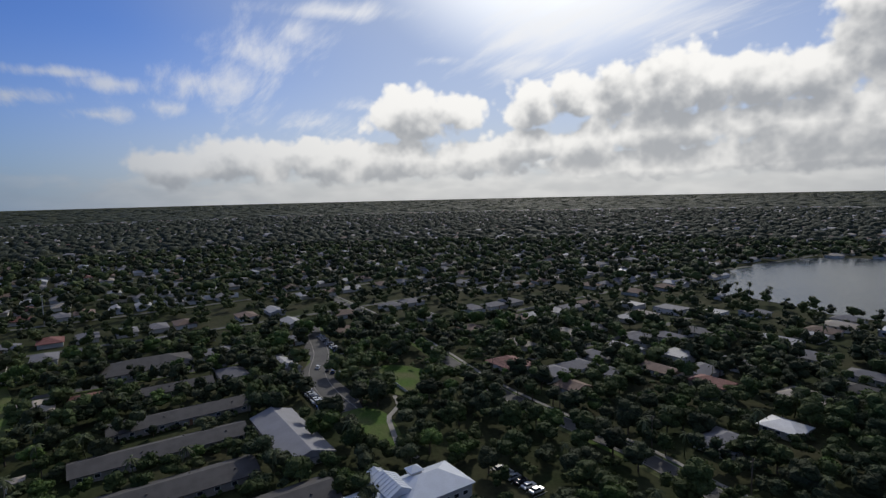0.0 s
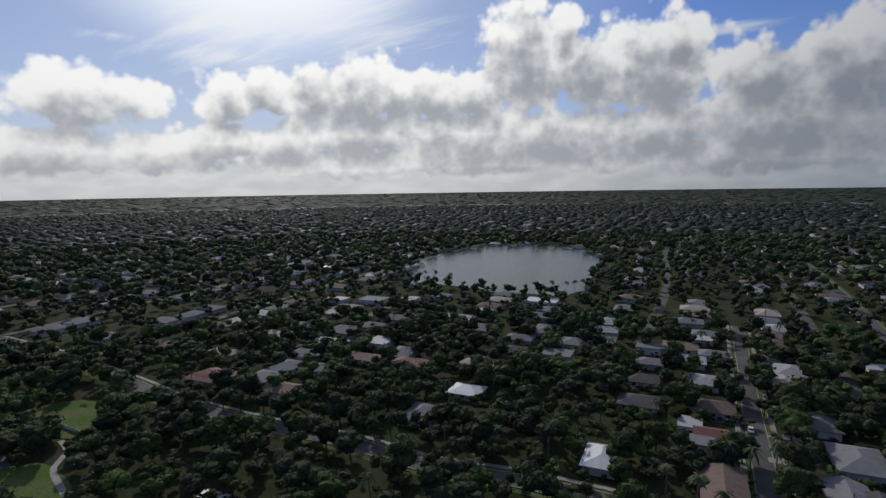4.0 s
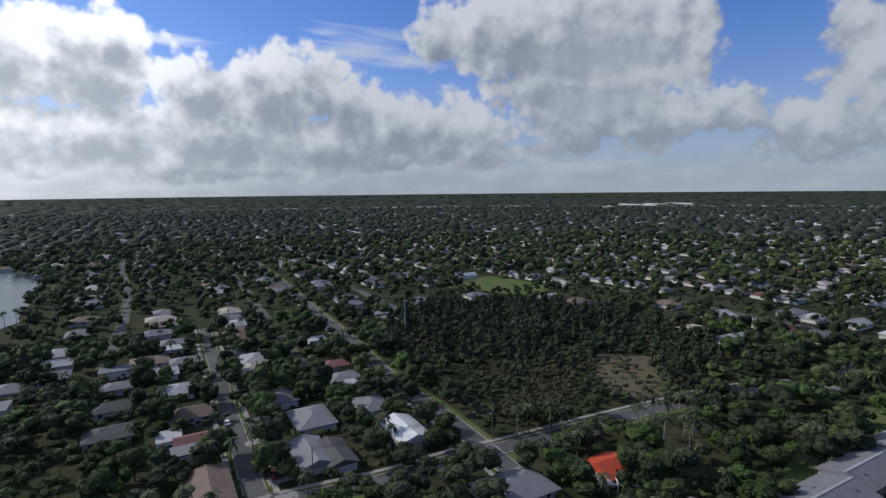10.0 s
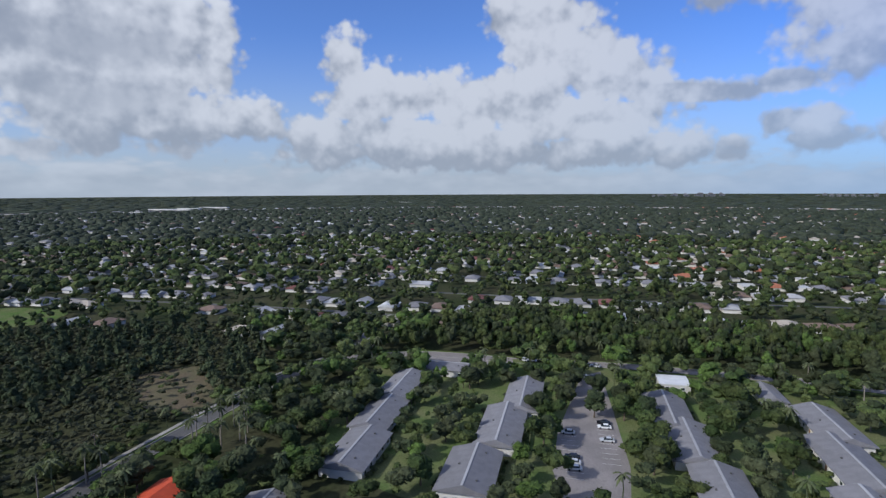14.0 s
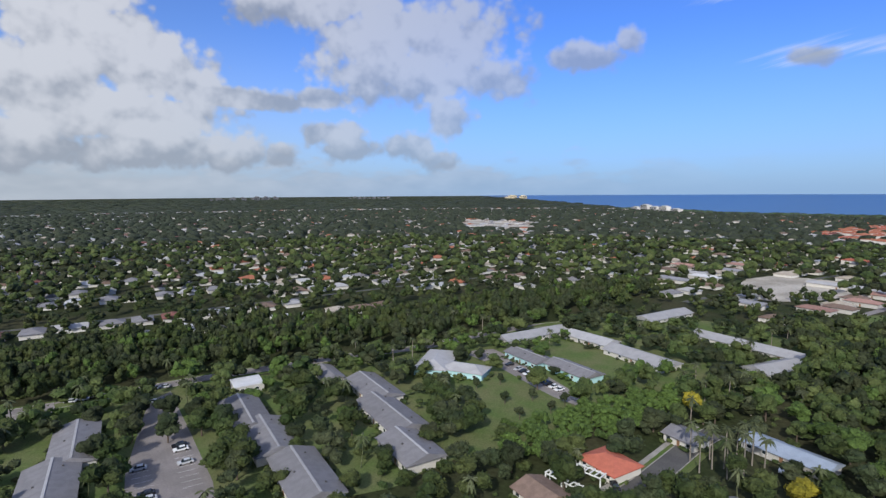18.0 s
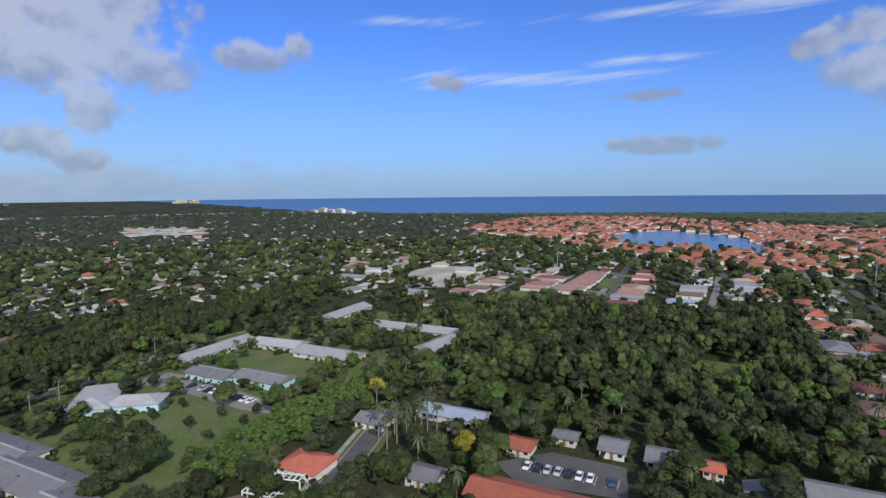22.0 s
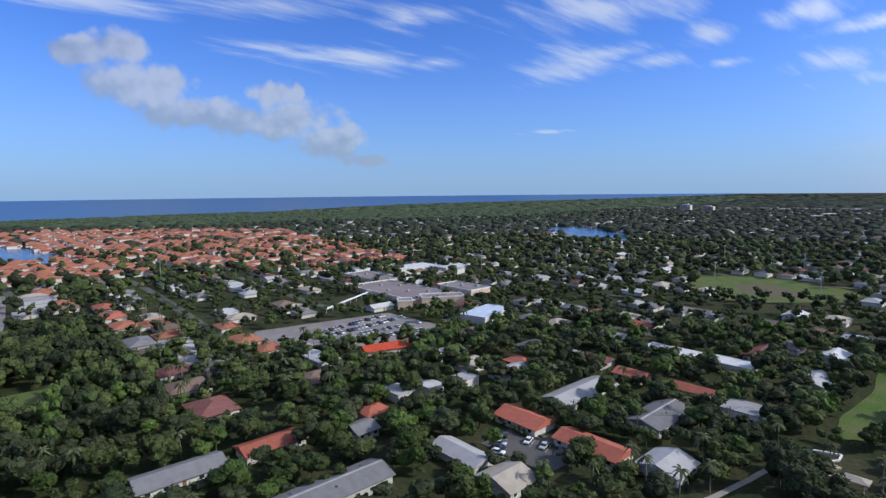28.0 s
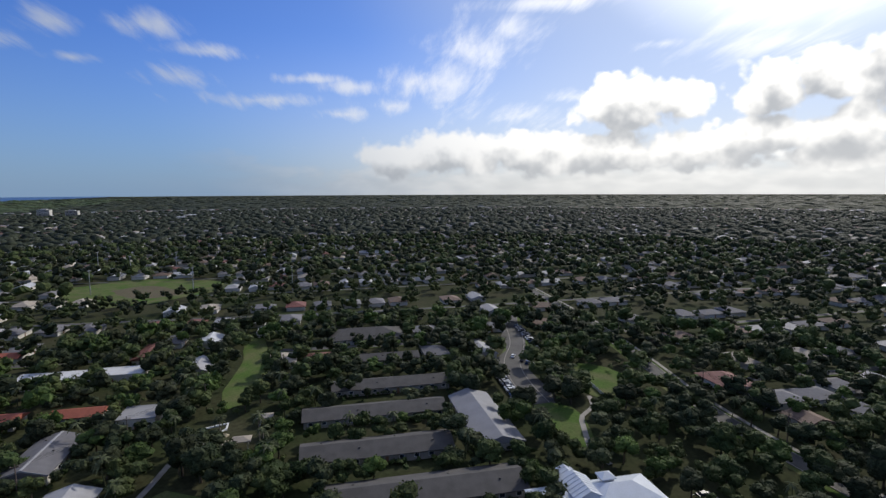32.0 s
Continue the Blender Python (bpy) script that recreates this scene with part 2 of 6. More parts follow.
    lit = mix(glow, mix(inland, (0.60, 0.63, 0.70, 1), mix(front, (0.86, 0.88, 0.93, 1), (0.72, 0.74, 0.80, 1))), (2.1, 2.07, 2.0, 1))
    shade = mix(glow, (0.34, 0.38, 0.46, 1), (0.72, 0.76, 0.82, 1))
    heaps = mix(thick, lit, shade)
    # wisps
    rise_to = ma("ADD", sep.outputs[2], 0.14)
    flat = nodes.new("ShaderNodeCombineXYZ")
    put(flat.inputs[0], ma("DIVIDE", sep.outputs[0], rise_to)), put(flat.inputs[1], ma("DIVIDE", sep.outputs[1], rise_to))
    comb = nodes.new("ShaderNodeMapping")
    comb.inputs["Rotation"].default_value = (0, 0, radians(28))
    comb.inputs["Scale"].default_value = (0.9, 4.2, 1.0)
    links.new(flat.outputs[0], comb.inputs["Vector"])
    streak = noise_at(comb.outputs[0], 1.5, 9.0, 0.62, 0.25)
    veil = ma("ADD", field(WISPS, 0.0, 0.0), ma("MULTIPLY_ADD", streak, 4.6, -1.95))
    wisp = ma("MULTIPLY", smooth(veil, 0.0, 1.9), 0.7)
    # haze low down and the bright aureole round the sun
    low = ma("POWER", ma("SUBTRACT", 1.0, ma("MINIMUM", ma("MAXIMUM", ma("DIVIDE", high, 16.0), 0.0), 1.0)), 1.6)
    base = vm("MULTIPLY", sky.outputs[0], tuple(SKY_GAIN * c for c in SKY_TINT))
    base = vm("MULTIPLY", base, mix(inland, (1.06, 1.05, 1.05, 1), (1.5, 1.18, 0.96, 1)))
    mist = mix(glow, mix(inland, (0.36, 0.55, 0.82, 1), (0.50, 0.57, 0.65, 1)), (1.45, 1.45, 1.42, 1))
    tone = mix(ma("MULTIPLY", low, ma("MULTIPLY_ADD", inland, 0.2, 0.75)), base, mist)
    # pale veil above the view, added to lift and whiten the fill light
    tone = mix(ma("MULTIPLY", smooth(high, 21.0, 42.0), 0.4), tone, (0.72, 0.76, 0.80, 1))
    tone = mix(ma("MULTIPLY", aura, 0.6), tone, (0.92, 1.03, 1.14, 1))
    halo = ma("MULTIPLY", smooth(sunny, 0.92, 1.0), 0.85)
    tone = mix(halo, tone, (3.0, 3.0, 2.9, 1))
    seen = mix(wisp, tone, mix(glow, (0.75, 0.82, 0.93, 1), (1.9, 1.9, 1.9, 1)))
    # a low bank of broken cloud along the inland horizon
    squat = vm("MULTIPLY", coord, (1.0, 1.0, 2.6))
    heads = puffs(squat, 13.0)
    lump = ma("MULTIPLY_ADD", ma("SUBTRACT", noise_at(squat, 7.0, 6.0, 0.55, 0.1), 0.5), 2.2, ma("MULTIPLY", heads, 0.9))
    over = vm("ADD", squat, tuple(0.03 * c for c in (sun_way() + Vector((0, 0, 1)))))
    lump_up = ma("MULTIPLY_ADD", ma("SUBTRACT", noise_at(over, 7.0, 4.0, 0.55, 0.1), 0.5), 2.2, ma("MULTIPLY", puffs(over, 13.0), 0.9))
    reach = ma("MULTIPLY", smooth(head, -188.0, -150.0), ma("SUBTRACT", 1.0, smooth(head, 48.0, 82.0)))
    top = ma("SUBTRACT", 1.15, ma("DIVIDE", high, 4.4))
    bank = smooth(ma("MULTIPLY_ADD", lump, 0.8, top), 0.0, 0.6)
    bank = ma("MULTIPLY", bank, ma("MULTIPLY", reach, 0.85))
    dim = smooth(ma("MULTIPLY_ADD", ma("SUBTRACT", lump_up, lump), 0.8, ma("MULTIPLY_ADD", lump, 0.2, ma("MULTIPLY", top, 0.35))), -0.5, 0.9)
    seen = mix(bank, seen, mix(ma("MULTIPLY", low, 0.75), mix(dim, lit, shade), mist))
    seen = mix(cover, seen, mix(ma("MULTIPLY", low, 0.4), heaps, mist))
    back = nodes.new("ShaderNodeBackground")
    links.new(seen, back.inputs["Color"])
    back.inputs["Strength"].default_value = 1.0
    links.new(back.outputs[0], nodes.new("ShaderNodeOutputWorld").inputs["Surface"])
    w.cycles.sampling_method, w.cycles.sample_map_resolution = "MANUAL", 512


SKY_GAIN, SKY_TINT = 0.10, (0.59, 0.96, 1.84)
sky_world()


# ---- materials ----
def material(name, colour, rough=0.8, var=0.25, scale=1.0, fine=8.0, bump=0.3, metal=0.0, spec=0.3, tint=None, by_object=0.0, stripe=0.0):
    """A surface whose colour wanders at two scales, in metres; tint: the colour of its patches."""
    m = bpy.data.materials.new(name)
    m.use_nodes = True
    nodes, links = m.node_tree.nodes, m.node_tree.links
    p = nodes["Principled BSDF"]
    p.inputs["Roughness"].default_value, p.inputs["Metallic"].default_value = rough, metal
    p.inputs["Specular IOR Level"].default_value = spec
    coord = nodes.new("ShaderNodeTexCoord")

    def tex(s, detail):
        n = nodes.new("ShaderNodeTexNoise")
        n.inputs["Scale"].default_value, n.inputs["Detail"].default_value = s, detail
        links.new(coord.outputs["Object"], n.inputs["Vector"])
        return n.outputs["Fac"]

    big, small = tex(scale, 3.0), tex(fine, 4.0)
    ramp = nodes.new("ShaderNodeMapRange")
    ramp.inputs[1].default_value, ramp.inputs[2].default_value = 0.38, 0.62
    links.new(big, ramp.inputs[0])
    patch = nodes.new("ShaderNodeMix")
    patch.data_type = "RGBA"
    other = tint or tuple(c * (1 - var) for c in colour)
    patch.inputs[6].default_value, patch.inputs[7].default_value = (*colour, 1), (*other, 1)
    links.new(ramp.outputs[0], patch.inputs[0])
    grain = nodes.new("ShaderNodeMapRange")
    grain.inputs[1].default_value, grain.inputs[2].default_value = 0.25, 0.75
    grain.inputs[3].default_value, grain.inputs[4].default_value = 1 - var, 1 + var
    links.new(small, grain.inputs[0])
    times = nodes.new("ShaderNodeVectorMath")
    times.operation = "SCALE"
    links.new(patch.outputs[2], times.inputs[0])
    links.new(grain.outputs[0], times.inputs["Scale"])
    out = times.outputs[0]
    if by_object:
        info = nodes.new("ShaderNodeObjectInfo")
        r = nodes.new("ShaderNodeMapRange")
        r.inputs[3].default_value, r.inputs[4].default_value = 1 - by_object, 1 + by_object
        links.new(info.outputs["Random"], r.inputs[0])
        t2 = nodes.new("ShaderNodeVectorMath")
        t2.operation = "SCALE"
        links.new(out, t2.inputs[0])
        links.new(r.outputs[0], t2.inputs["Scale"])
        out = t2.outputs[0]
    links.new(out, p.inputs["Base Color"])
    height = small
    if stripe:
        wv = nodes.new("ShaderNodeTexWave")
        wv.bands_direction = "X"
        wv.inputs["Scale"].default_value, wv.inputs["Distortion"].default_value = stripe, 0.3
        links.new(coord.outputs["Object"], wv.inputs["Vector"])
        add = nodes.new("ShaderNodeMath")
        links.new(wv.outputs["Fac"], add.inputs[0])
        links.new(small, add.inputs[1])
        height = add.outputs[0]
    if bump:
        b = nodes.new("ShaderNodeBump")
        b.inputs["Strength"].default_value, b.inputs["Distance"].default_value = bump, 0.1
        links.new(height, b.inputs["Height"])
        links.new(b.outputs[0], p.inputs["Normal"])
    return m


def foliage(name, colour, other, scale=0.09, spray=1.3):
    """Leaves: tone wanders from tree to tree and from leaf to leaf."""
    m = bpy.data.materials.new(name)
    m.use_nodes = True
    nodes, links = m.node_tree.nodes, m.node_tree.links
    p = nodes["Principled BSDF"]
    p.inputs["Roughness"].default_value = 0.7
    p.inputs["Specular IOR Level"].default_value = 0.1
    geo, coord, info = nodes.new("ShaderNodeNewGeometry"), nodes.new("ShaderNodeTexCoord"), nodes.new("ShaderNodeObjectInfo")
    n = nodes.new("ShaderNodeTexNoise")
    n.inputs["Scale"].default_value, n.inputs["Detail"].default_value = scale, 2.0
    links.new(geo.outputs["Position"], n.inputs["Vector"])
    r = nodes.new("ShaderNodeMapRange")
    r.inputs[1].default_value, r.inputs[2].default_value = 0.33, 0.67
    links.new(n.outputs["Fac"], r.inputs[0])
    mx = nodes.new("ShaderNodeMix")
    mx.data_type = "RGBA"
    mx.inputs[6].default_value, mx.inputs[7].default_value = (*colour, 1), (*other, 1)
    links.new(r.outputs[0], mx.inputs[0])
    isl = nodes.new("ShaderNodeMapRange")
    isl.inputs[3].default_value, isl.inputs[4].default_value = 0.82, 1.2
    links.new(geo.outputs["Random Per Island"], isl.inputs[0])
    ob = nodes.new("ShaderNodeMapRange")
    ob.inputs[3].default_value, ob.inputs[4].default_value = 0.7, 1.3
    links.new(info.outputs["Random"], ob.inputs[0])
    k = nodes.new("ShaderNodeMath")
    k.operation = "MULTIPLY"
    links.new(isl.outputs[0], k.inputs[0])
    links.new(ob.outputs[0], k.inputs[1])
    s = nodes.new("ShaderNodeVectorMath")
    s.operation = "SCALE"
    links.new(mx.outputs[2], s.inputs[0])
    links.new(k.outputs[0], s.inputs["Scale"])
    # sprays of leaves a hand or an arm across, with clump shading in the colour
    fine = nodes.new("ShaderNodeTexNoise")
    fine.inputs["Scale"].default_value, fine.inputs["Detail"].default_value = spray, 4.0
    fine.inputs["Roughness"].default_value = 0.7
    links.new(geo.outputs["Position"], fine.inputs["Vector"])
    fr = nodes.new("ShaderNodeMapRange")
    fr.inputs[1].default_value, fr.inputs[2].default_value = 0.3, 0.7
    fr.inputs[3].default_value, fr.inputs[4].default_value = 0.5, 1.5
    links.new(fine.outputs["Fac"], fr.inputs[0])
    s2 = nodes.new("ShaderNodeVectorMath")
    s2.operation = "SCALE"
    links.new(s.outputs[0], s2.inputs[0])
    links.new(fr.outputs[0], s2.inputs["Scale"])
    links.new(s2.outputs[0], p.inputs["Base Color"])
    b = nodes.new("ShaderNodeBump")
    b.inputs["Strength"].default_value, b.inputs["Distance"].default_value = 0.8, 1.0 / spray
    links.new(fine.outputs["Fac"], b.inputs["Height"])
    links.new(b.outputs[0], p.inputs["Normal"])
    # part of the light passes through the leaves
    thin, both = nodes.new("ShaderNodeBsdfTranslucent"), nodes.new("ShaderNodeMixShader")
    links.new(s2.outputs[0], thin.inputs["Color"])
    both.inputs[0].default_value = 0.12
    links.new(p.outputs[0], both.inputs[1])
    links.new(thin.outputs[0], both.inputs[2])
    links.new(both.outputs[0], nodes["Material Output"].inputs["Surface"])
    return m


def water(name, colour, rough=0.12, wave=0.25, size=0.25):
    m = bpy.data.materials.new(name)
    m.use_nodes = True
    nodes, links = m.node_tree.nodes, m.node_tree.links
    p = nodes["Principled BSDF"]
    p.inputs["Base Color"].default_value = (*colour, 1)
    p.inputs["Roughness"].default_value = rough
    p.inputs["IOR"].default_value = 1.33
    coord = nodes.new("ShaderNodeTexCoord")
    n = nodes.new("ShaderNodeTexNoise")
    n.inputs["Scale"].default_value, n.inputs["Detail"].default_value = size, 6.0
    links.new(coord.outputs["Object"], n.inputs["Vector"])
    b = nodes.new("ShaderNodeBump")
    b.inputs["Strength"].default_value, b.inputs["Distance"].default_value = wave, 1.0
    links.new(n.outputs["Fac"], b.inputs["Height"])
    links.new(b.outputs[0], p.inputs["Normal"])
    return m


M = {
    "ground": material("ground_cover", (0.032, 0.042, 0.017), 0.95, 0.35, 0.03, 0.6, 0.4, spec=0.05, tint=(0.055, 0.055, 0.03)),
    # lawn and its paler copy: shaded and sunlit tones painted into the colours
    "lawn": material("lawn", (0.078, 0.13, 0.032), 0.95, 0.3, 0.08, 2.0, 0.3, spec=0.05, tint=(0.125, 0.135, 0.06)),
    "sunlit": material("sunlit_grass", (0.095, 0.135, 0.044), 0.95, 0.3, 0.07, 2.0, 0.3, spec=0.05, tint=(0.135, 0.145, 0.066)),
    "peach": material("peach_wall", (0.66, 0.50, 0.38), 0.8, 0.08, 0.5, 4.0, 0.1),
    "paleblue": material("pale_blue_roof", (0.52, 0.60, 0.72), 0.6, 0.12, 0.2, 4.0, 0.1),
    "dry": material("dry_grass", (0.11, 0.085, 0.05), 0.95, 0.3, 0.1, 1.5, 0.3, tint=(0.10, 0.09, 0.045)),
    "sand": material("bare_ground", (0.45, 0.41, 0.35), 0.95, 0.25, 0.03, 0.5, 0.2, tint=(0.3, 0.27, 0.22)),
    "asphalt": material("asphalt", (0.082, 0.078, 0.076), 0.85, 0.25, 0.1, 4.0, 0.1, tint=(0.11, 0.106, 0.10)),
    "pavement": material("concrete", (0.33, 0.31, 0.28), 0.85, 0.2, 0.3, 3.0, 0.1),
    "pinklot": material("worn_asphalt", (0.25, 0.225, 0.215), 0.85, 0.2, 0.1, 3.0, 0.1),
    "paint": material("road_paint", (0.7, 0.7, 0.68), 0.7, 0.15, 1.0, 6.0, 0.0),
    "grey": material("grey_shingle", (0.19, 0.185, 0.195), 0.85, 0.15, 0.4, 7.0, 0.35, by_object=0.15),
    "darkgrey": material("dark_shingle", (0.09, 0.085, 0.083), 0.85, 0.2, 0.3, 7.0, 0.35, by_object=0.12),
    "slate": material("slate_grey_roof", (0.26, 0.26, 0.28), 0.7, 0.12, 0.2, 4.0, 0.2),
    "pale": material("pale_grey_roof", (0.36, 0.355, 0.36), 0.7, 0.12, 0.3, 5.0, 0.2, by_object=0.12),
    "white": material("white_roof", (0.60, 0.60, 0.60), 0.5, 0.12, 0.3, 5.0, 0.15, by_object=0.1),
    "blue": material("blue_grey_roof", (0.30, 0.35, 0.43), 0.6, 0.12, 0.3, 5.0, 0.2),
    "coral": material("coral_tile", (0.43, 0.13, 0.082), 0.75, 0.15, 0.5, 6.0, 0.4, by_object=0.2, stripe=1.2),
    "orange": material("orange_tile", (0.38, 0.145, 0.082), 0.75, 0.18, 0.5, 6.0, 0.4, by_object=0.25, stripe=1.2),
    "dusty": material("dusty_pink_tile", (0.34, 0.20, 0.165), 0.8, 0.15, 0.5, 6.0, 0.3, by_object=0.2, stripe=1.2),
    "schoolroof": material("worn_flat_roof", (0.24, 0.20, 0.195), 0.85, 0.15, 0.08, 2.0, 0.1),
    "red": material("red_tile", (0.52, 0.075, 0.03), 0.7, 0.15, 0.5, 6.0, 0.4, stripe=1.2),
    "maroon": material("maroon_tile", (0.20, 0.082, 0.07), 0.75, 0.18, 0.5, 6.0, 0.4, by_object=0.2, stripe=1.2),
    "brown": material("brown_shingle", (0.20, 0.14, 0.11), 0.85, 0.2, 0.5, 7.0, 0.35, by_object=0.2),
    "tan": material("tan_roof", (0.40, 0.35, 0.29), 0.8, 0.15, 0.3, 5.0, 0.2),
    "wall": material("painted_wall", (0.60, 0.575, 0.53), 0.8, 0.08, 0.5, 4.0, 0.1, by_object=0.15),
    # darker wall for the terraces: their shaded side is put into the colour
    "shadewall": material("shade_toned_wall", (0.36, 0.33, 0.29), 0.85, 0.12, 0.5, 4.0, 0.1),
    "cream": material("cream_wall", (0.66, 0.56, 0.38), 0.8, 0.08, 0.5, 4.0, 0.1),
    "aqua": material("aqua_wall", (0.42, 0.66, 0.68), 0.8, 0.08, 0.5, 4.0, 0.1),
    "skyblue": material("pale_blue_wall", (0.45, 0.62, 0.78), 0.8, 0.08, 0.5, 4.0, 0.1),
    "glass": material("window_glass", (0.03, 0.04, 0.05), 0.08, 0.1, 1.0, 3.0, 0.0, spec=0.6),
    "trim": material("white_trim", (0.8, 0.8, 0.78), 0.6, 0.08, 1.0, 5.0, 0.0),
    "door": material("door_paint", (0.25, 0.14, 0.08), 0.6, 0.15, 1.0, 8.0, 0.0),
    "bark": material("bark", (0.13, 0.10, 0.075), 0.95, 0.3, 1.5, 9.0, 0.5),
    "palmbark": material("palm_bark", (0.25, 0.22, 0.185), 0.95, 0.2, 1.5, 9.0, 0.5),
    "wood": material("pole_wood", (0.16, 0.125, 0.10), 0.9, 0.2, 1.0, 9.0, 0.2),
    "metal": material("grey_metal", (0.45, 0.46, 0.48), 0.4, 0.1, 1.0, 8.0, 0.0, metal=0.6),
    "tyre": material("tyre_rubber", (0.02, 0.02, 0.02), 0.9, 0.2, 2.0, 9.0, 0.0),
    "leaf": foliage("broad_leaves", (0.038, 0.060, 0.020), (0.080, 0.097, 0.034)),
    "leaf2": foliage("dark_leaves", (0.030, 0.044, 0.020), (0.056, 0.064, 0.032)),
    "bright": foliage("bright_leaves", (0.084, 0.132, 0.032), (0.062, 0.098, 0.028)),
    "yellow": foliage("yellow_leaves", (0.32, 0.27, 0.03), (0.22, 0.20, 0.03)),
    "frond": foliage("palm_fronds", (0.07, 0.085, 0.038), (0.10, 0.11, 0.06)),
    # pine and scrub are darkened: a cloud's shadow is put into their colours
    "pine": foliage("pine_needles", (0.032, 0.045, 0.022), (0.048, 0.060, 0.030)),
    "scrub": foliage("scrub_leaves", (0.045, 0.050, 0.026), (0.062, 0.066, 0.034)),
    # bluer than the near leaves: distance haze is put into this colour
    "far": foliage("distant_canopy", (0.038, 0.050, 0.031), (0.060, 0.070, 0.046), 0.02, 0.3),
    "mangrove": foliage("mangrove_canopy", (0.08, 0.115, 0.055), (0.095, 0.125, 0.065), 0.01, 0.15),
    "lake": water("lake_water", (0.035, 0.05, 0.06), 0.22, 0.12, 0.6),
    "pond": water("pond_water", (0.015, 0.06, 0.16), 0.15, 0.25, 0.35),
    "sea": water("sea_water", (0.012, 0.05, 0.13), 0.3, 0.4, 0.05),
}
for key, c in (("silver", (0.5, 0.51, 0.53)), ("whitecar", (0.78, 0.78, 0.78)), ("black", (0.02, 0.02, 0.025)), ("redcar", (0.35, 0.03, 0.03)), ("bluecar", (0.05, 0.09, 0.2))):
    M[key] = material(key + "_car_paint", c, 0.25, 0.03, 1.0, 4.0, 0.0, spec=0.6)


# ---- helpers of this scene ----
def mesh_of(name, verts, faces, mats):
    me = bpy.data.meshes.new(name)
    me.from_pydata(verts, [], faces)
    for m in mats if isinstance(mats, (list, tuple)) else [mats]:
        me.materials.append(m)
    me.update()
    return me


def big_mesh(name, v, f, mat, smooth=True):
    """A mesh from arrays of corners and triangles."""
    me = bpy.data.meshes.new(name)
    me.vertices.add(len(v))
    me.vertices.foreach_set("co", np.ascontiguousarray(v, np.float32).ravel())
    me.loops.add(len(f) * 3)
    me.loops.foreach_set("vertex_index", np.ascontiguousarray(f, np.int32).ravel())
    me.polygons.add(len(f))
    me.polygons.foreach_set("loop_start", np.arange(0, len(f) * 3, 3, dtype=np.int32))
    me.materials.append(mat)
    me.update(calc_edges=True)
    if not smooth:
        me.shade_flat()
    return me


def child(name, me, parent, m=None, label=""):
    ob = new(name, me)
    ob.parent = parent
    if m is not None:
        ob.matrix_local = m
    if label:
        tagged(ob, label)
    return ob


def part(name, bm, mat, parent, label=""):
    me = bpy.data.meshes.new(name)
    bm.to_mesh(me)
    bm.free()
    me.materials.append(mat)
    return child(name, me, parent, None, label)


def box_data(sx, sy, sz, z0=0.0, cx=0.0, cy=0.0):
    x, y = sx / 2, sy / 2
    v = [(cx + a * x, cy + b * y, z0 + c * sz) for c in (0, 1) for a, b in ((-1, -1), (1, -1), (1, 1), (-1, 1))]
    return v, [(0, 3, 2, 1), (4, 5, 6, 7), (0, 1, 5, 4), (1, 2, 6, 5), (2, 3, 7, 6), (3, 0, 4, 7)]


CACHE = {}


def box_mesh(name, sx, sy, sz, mat, z0=0.0):
    key = (name, round(sx, 2), round(sy, 2), round(sz, 2), mat.name, z0)
    if key not in CACHE:
        CACHE[key] = mesh_of(name, *box_data(sx, sy, sz, z0), mat)
    return CACHE[key]


def rise(r):
    """Lifts the far land so that its edge meets the horizon in the camera's view."""
    return 40.0 * np.clip((r - 2600.0) / 2300.0, 0, None) ** 2


def local(x, y, deg):
    return pose(x, y, 0, 0, 0, deg)


# a map of what is taken, in cells of 1.5 m
HALF, CELL = 660.0, 1.5
TAKEN = np.zeros((int(2 * HALF / CELL), int(2 * HALF / CELL)), bool)
BUILT = np.zeros(TAKEN.shape, bool)  # buildings, streets and lots, kept open to the camera's view
GX, GY = np.meshgrid(np.arange(-HALF, HALF, CELL) + CELL / 2, np.arange(-HALF, HALF, CELL) + CELL / 2, indexing="ij")


def inside(poly, x, y):
    x, y = np.asarray(x, float), np.asarray(y, float)
    hit = np.zeros(x.shape, bool)
    for (x1, y1), (x2, y2) in zip(poly, poly[1:] + poly[:1]):
        cross = ((y1 > y) != (y2 > y)) & (x < (x2 - x1) * (y - y1) / (y2 - y1 + 1e-9) + x1)
        hit ^= cross
    return hit


def take_box(x, y, sx, sy, deg, pad=1.0):
    a = radians(deg)
    u = (GX - x) * math.cos(a) + (GY - y) * math.sin(a)
    v = -(GX - x) * math.sin(a) + (GY - y) * math.cos(a)
    TAKEN[(abs(u) < sx / 2 + pad) & (abs(v) < sy / 2 + pad)] = True


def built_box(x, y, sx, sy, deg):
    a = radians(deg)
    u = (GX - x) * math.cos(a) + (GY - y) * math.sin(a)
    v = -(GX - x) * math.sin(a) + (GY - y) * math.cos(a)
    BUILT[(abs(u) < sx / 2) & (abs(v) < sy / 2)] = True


def view_room(x, y, sill=2.2):
    """The height that planting may have at x, y, so that the camera sees the next building behind it."""
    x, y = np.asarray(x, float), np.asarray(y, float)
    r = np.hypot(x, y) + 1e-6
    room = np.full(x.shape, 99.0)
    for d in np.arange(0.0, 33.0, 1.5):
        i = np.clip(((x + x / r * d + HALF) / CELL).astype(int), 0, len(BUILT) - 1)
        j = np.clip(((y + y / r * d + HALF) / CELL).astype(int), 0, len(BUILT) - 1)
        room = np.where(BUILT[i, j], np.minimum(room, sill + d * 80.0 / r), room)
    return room


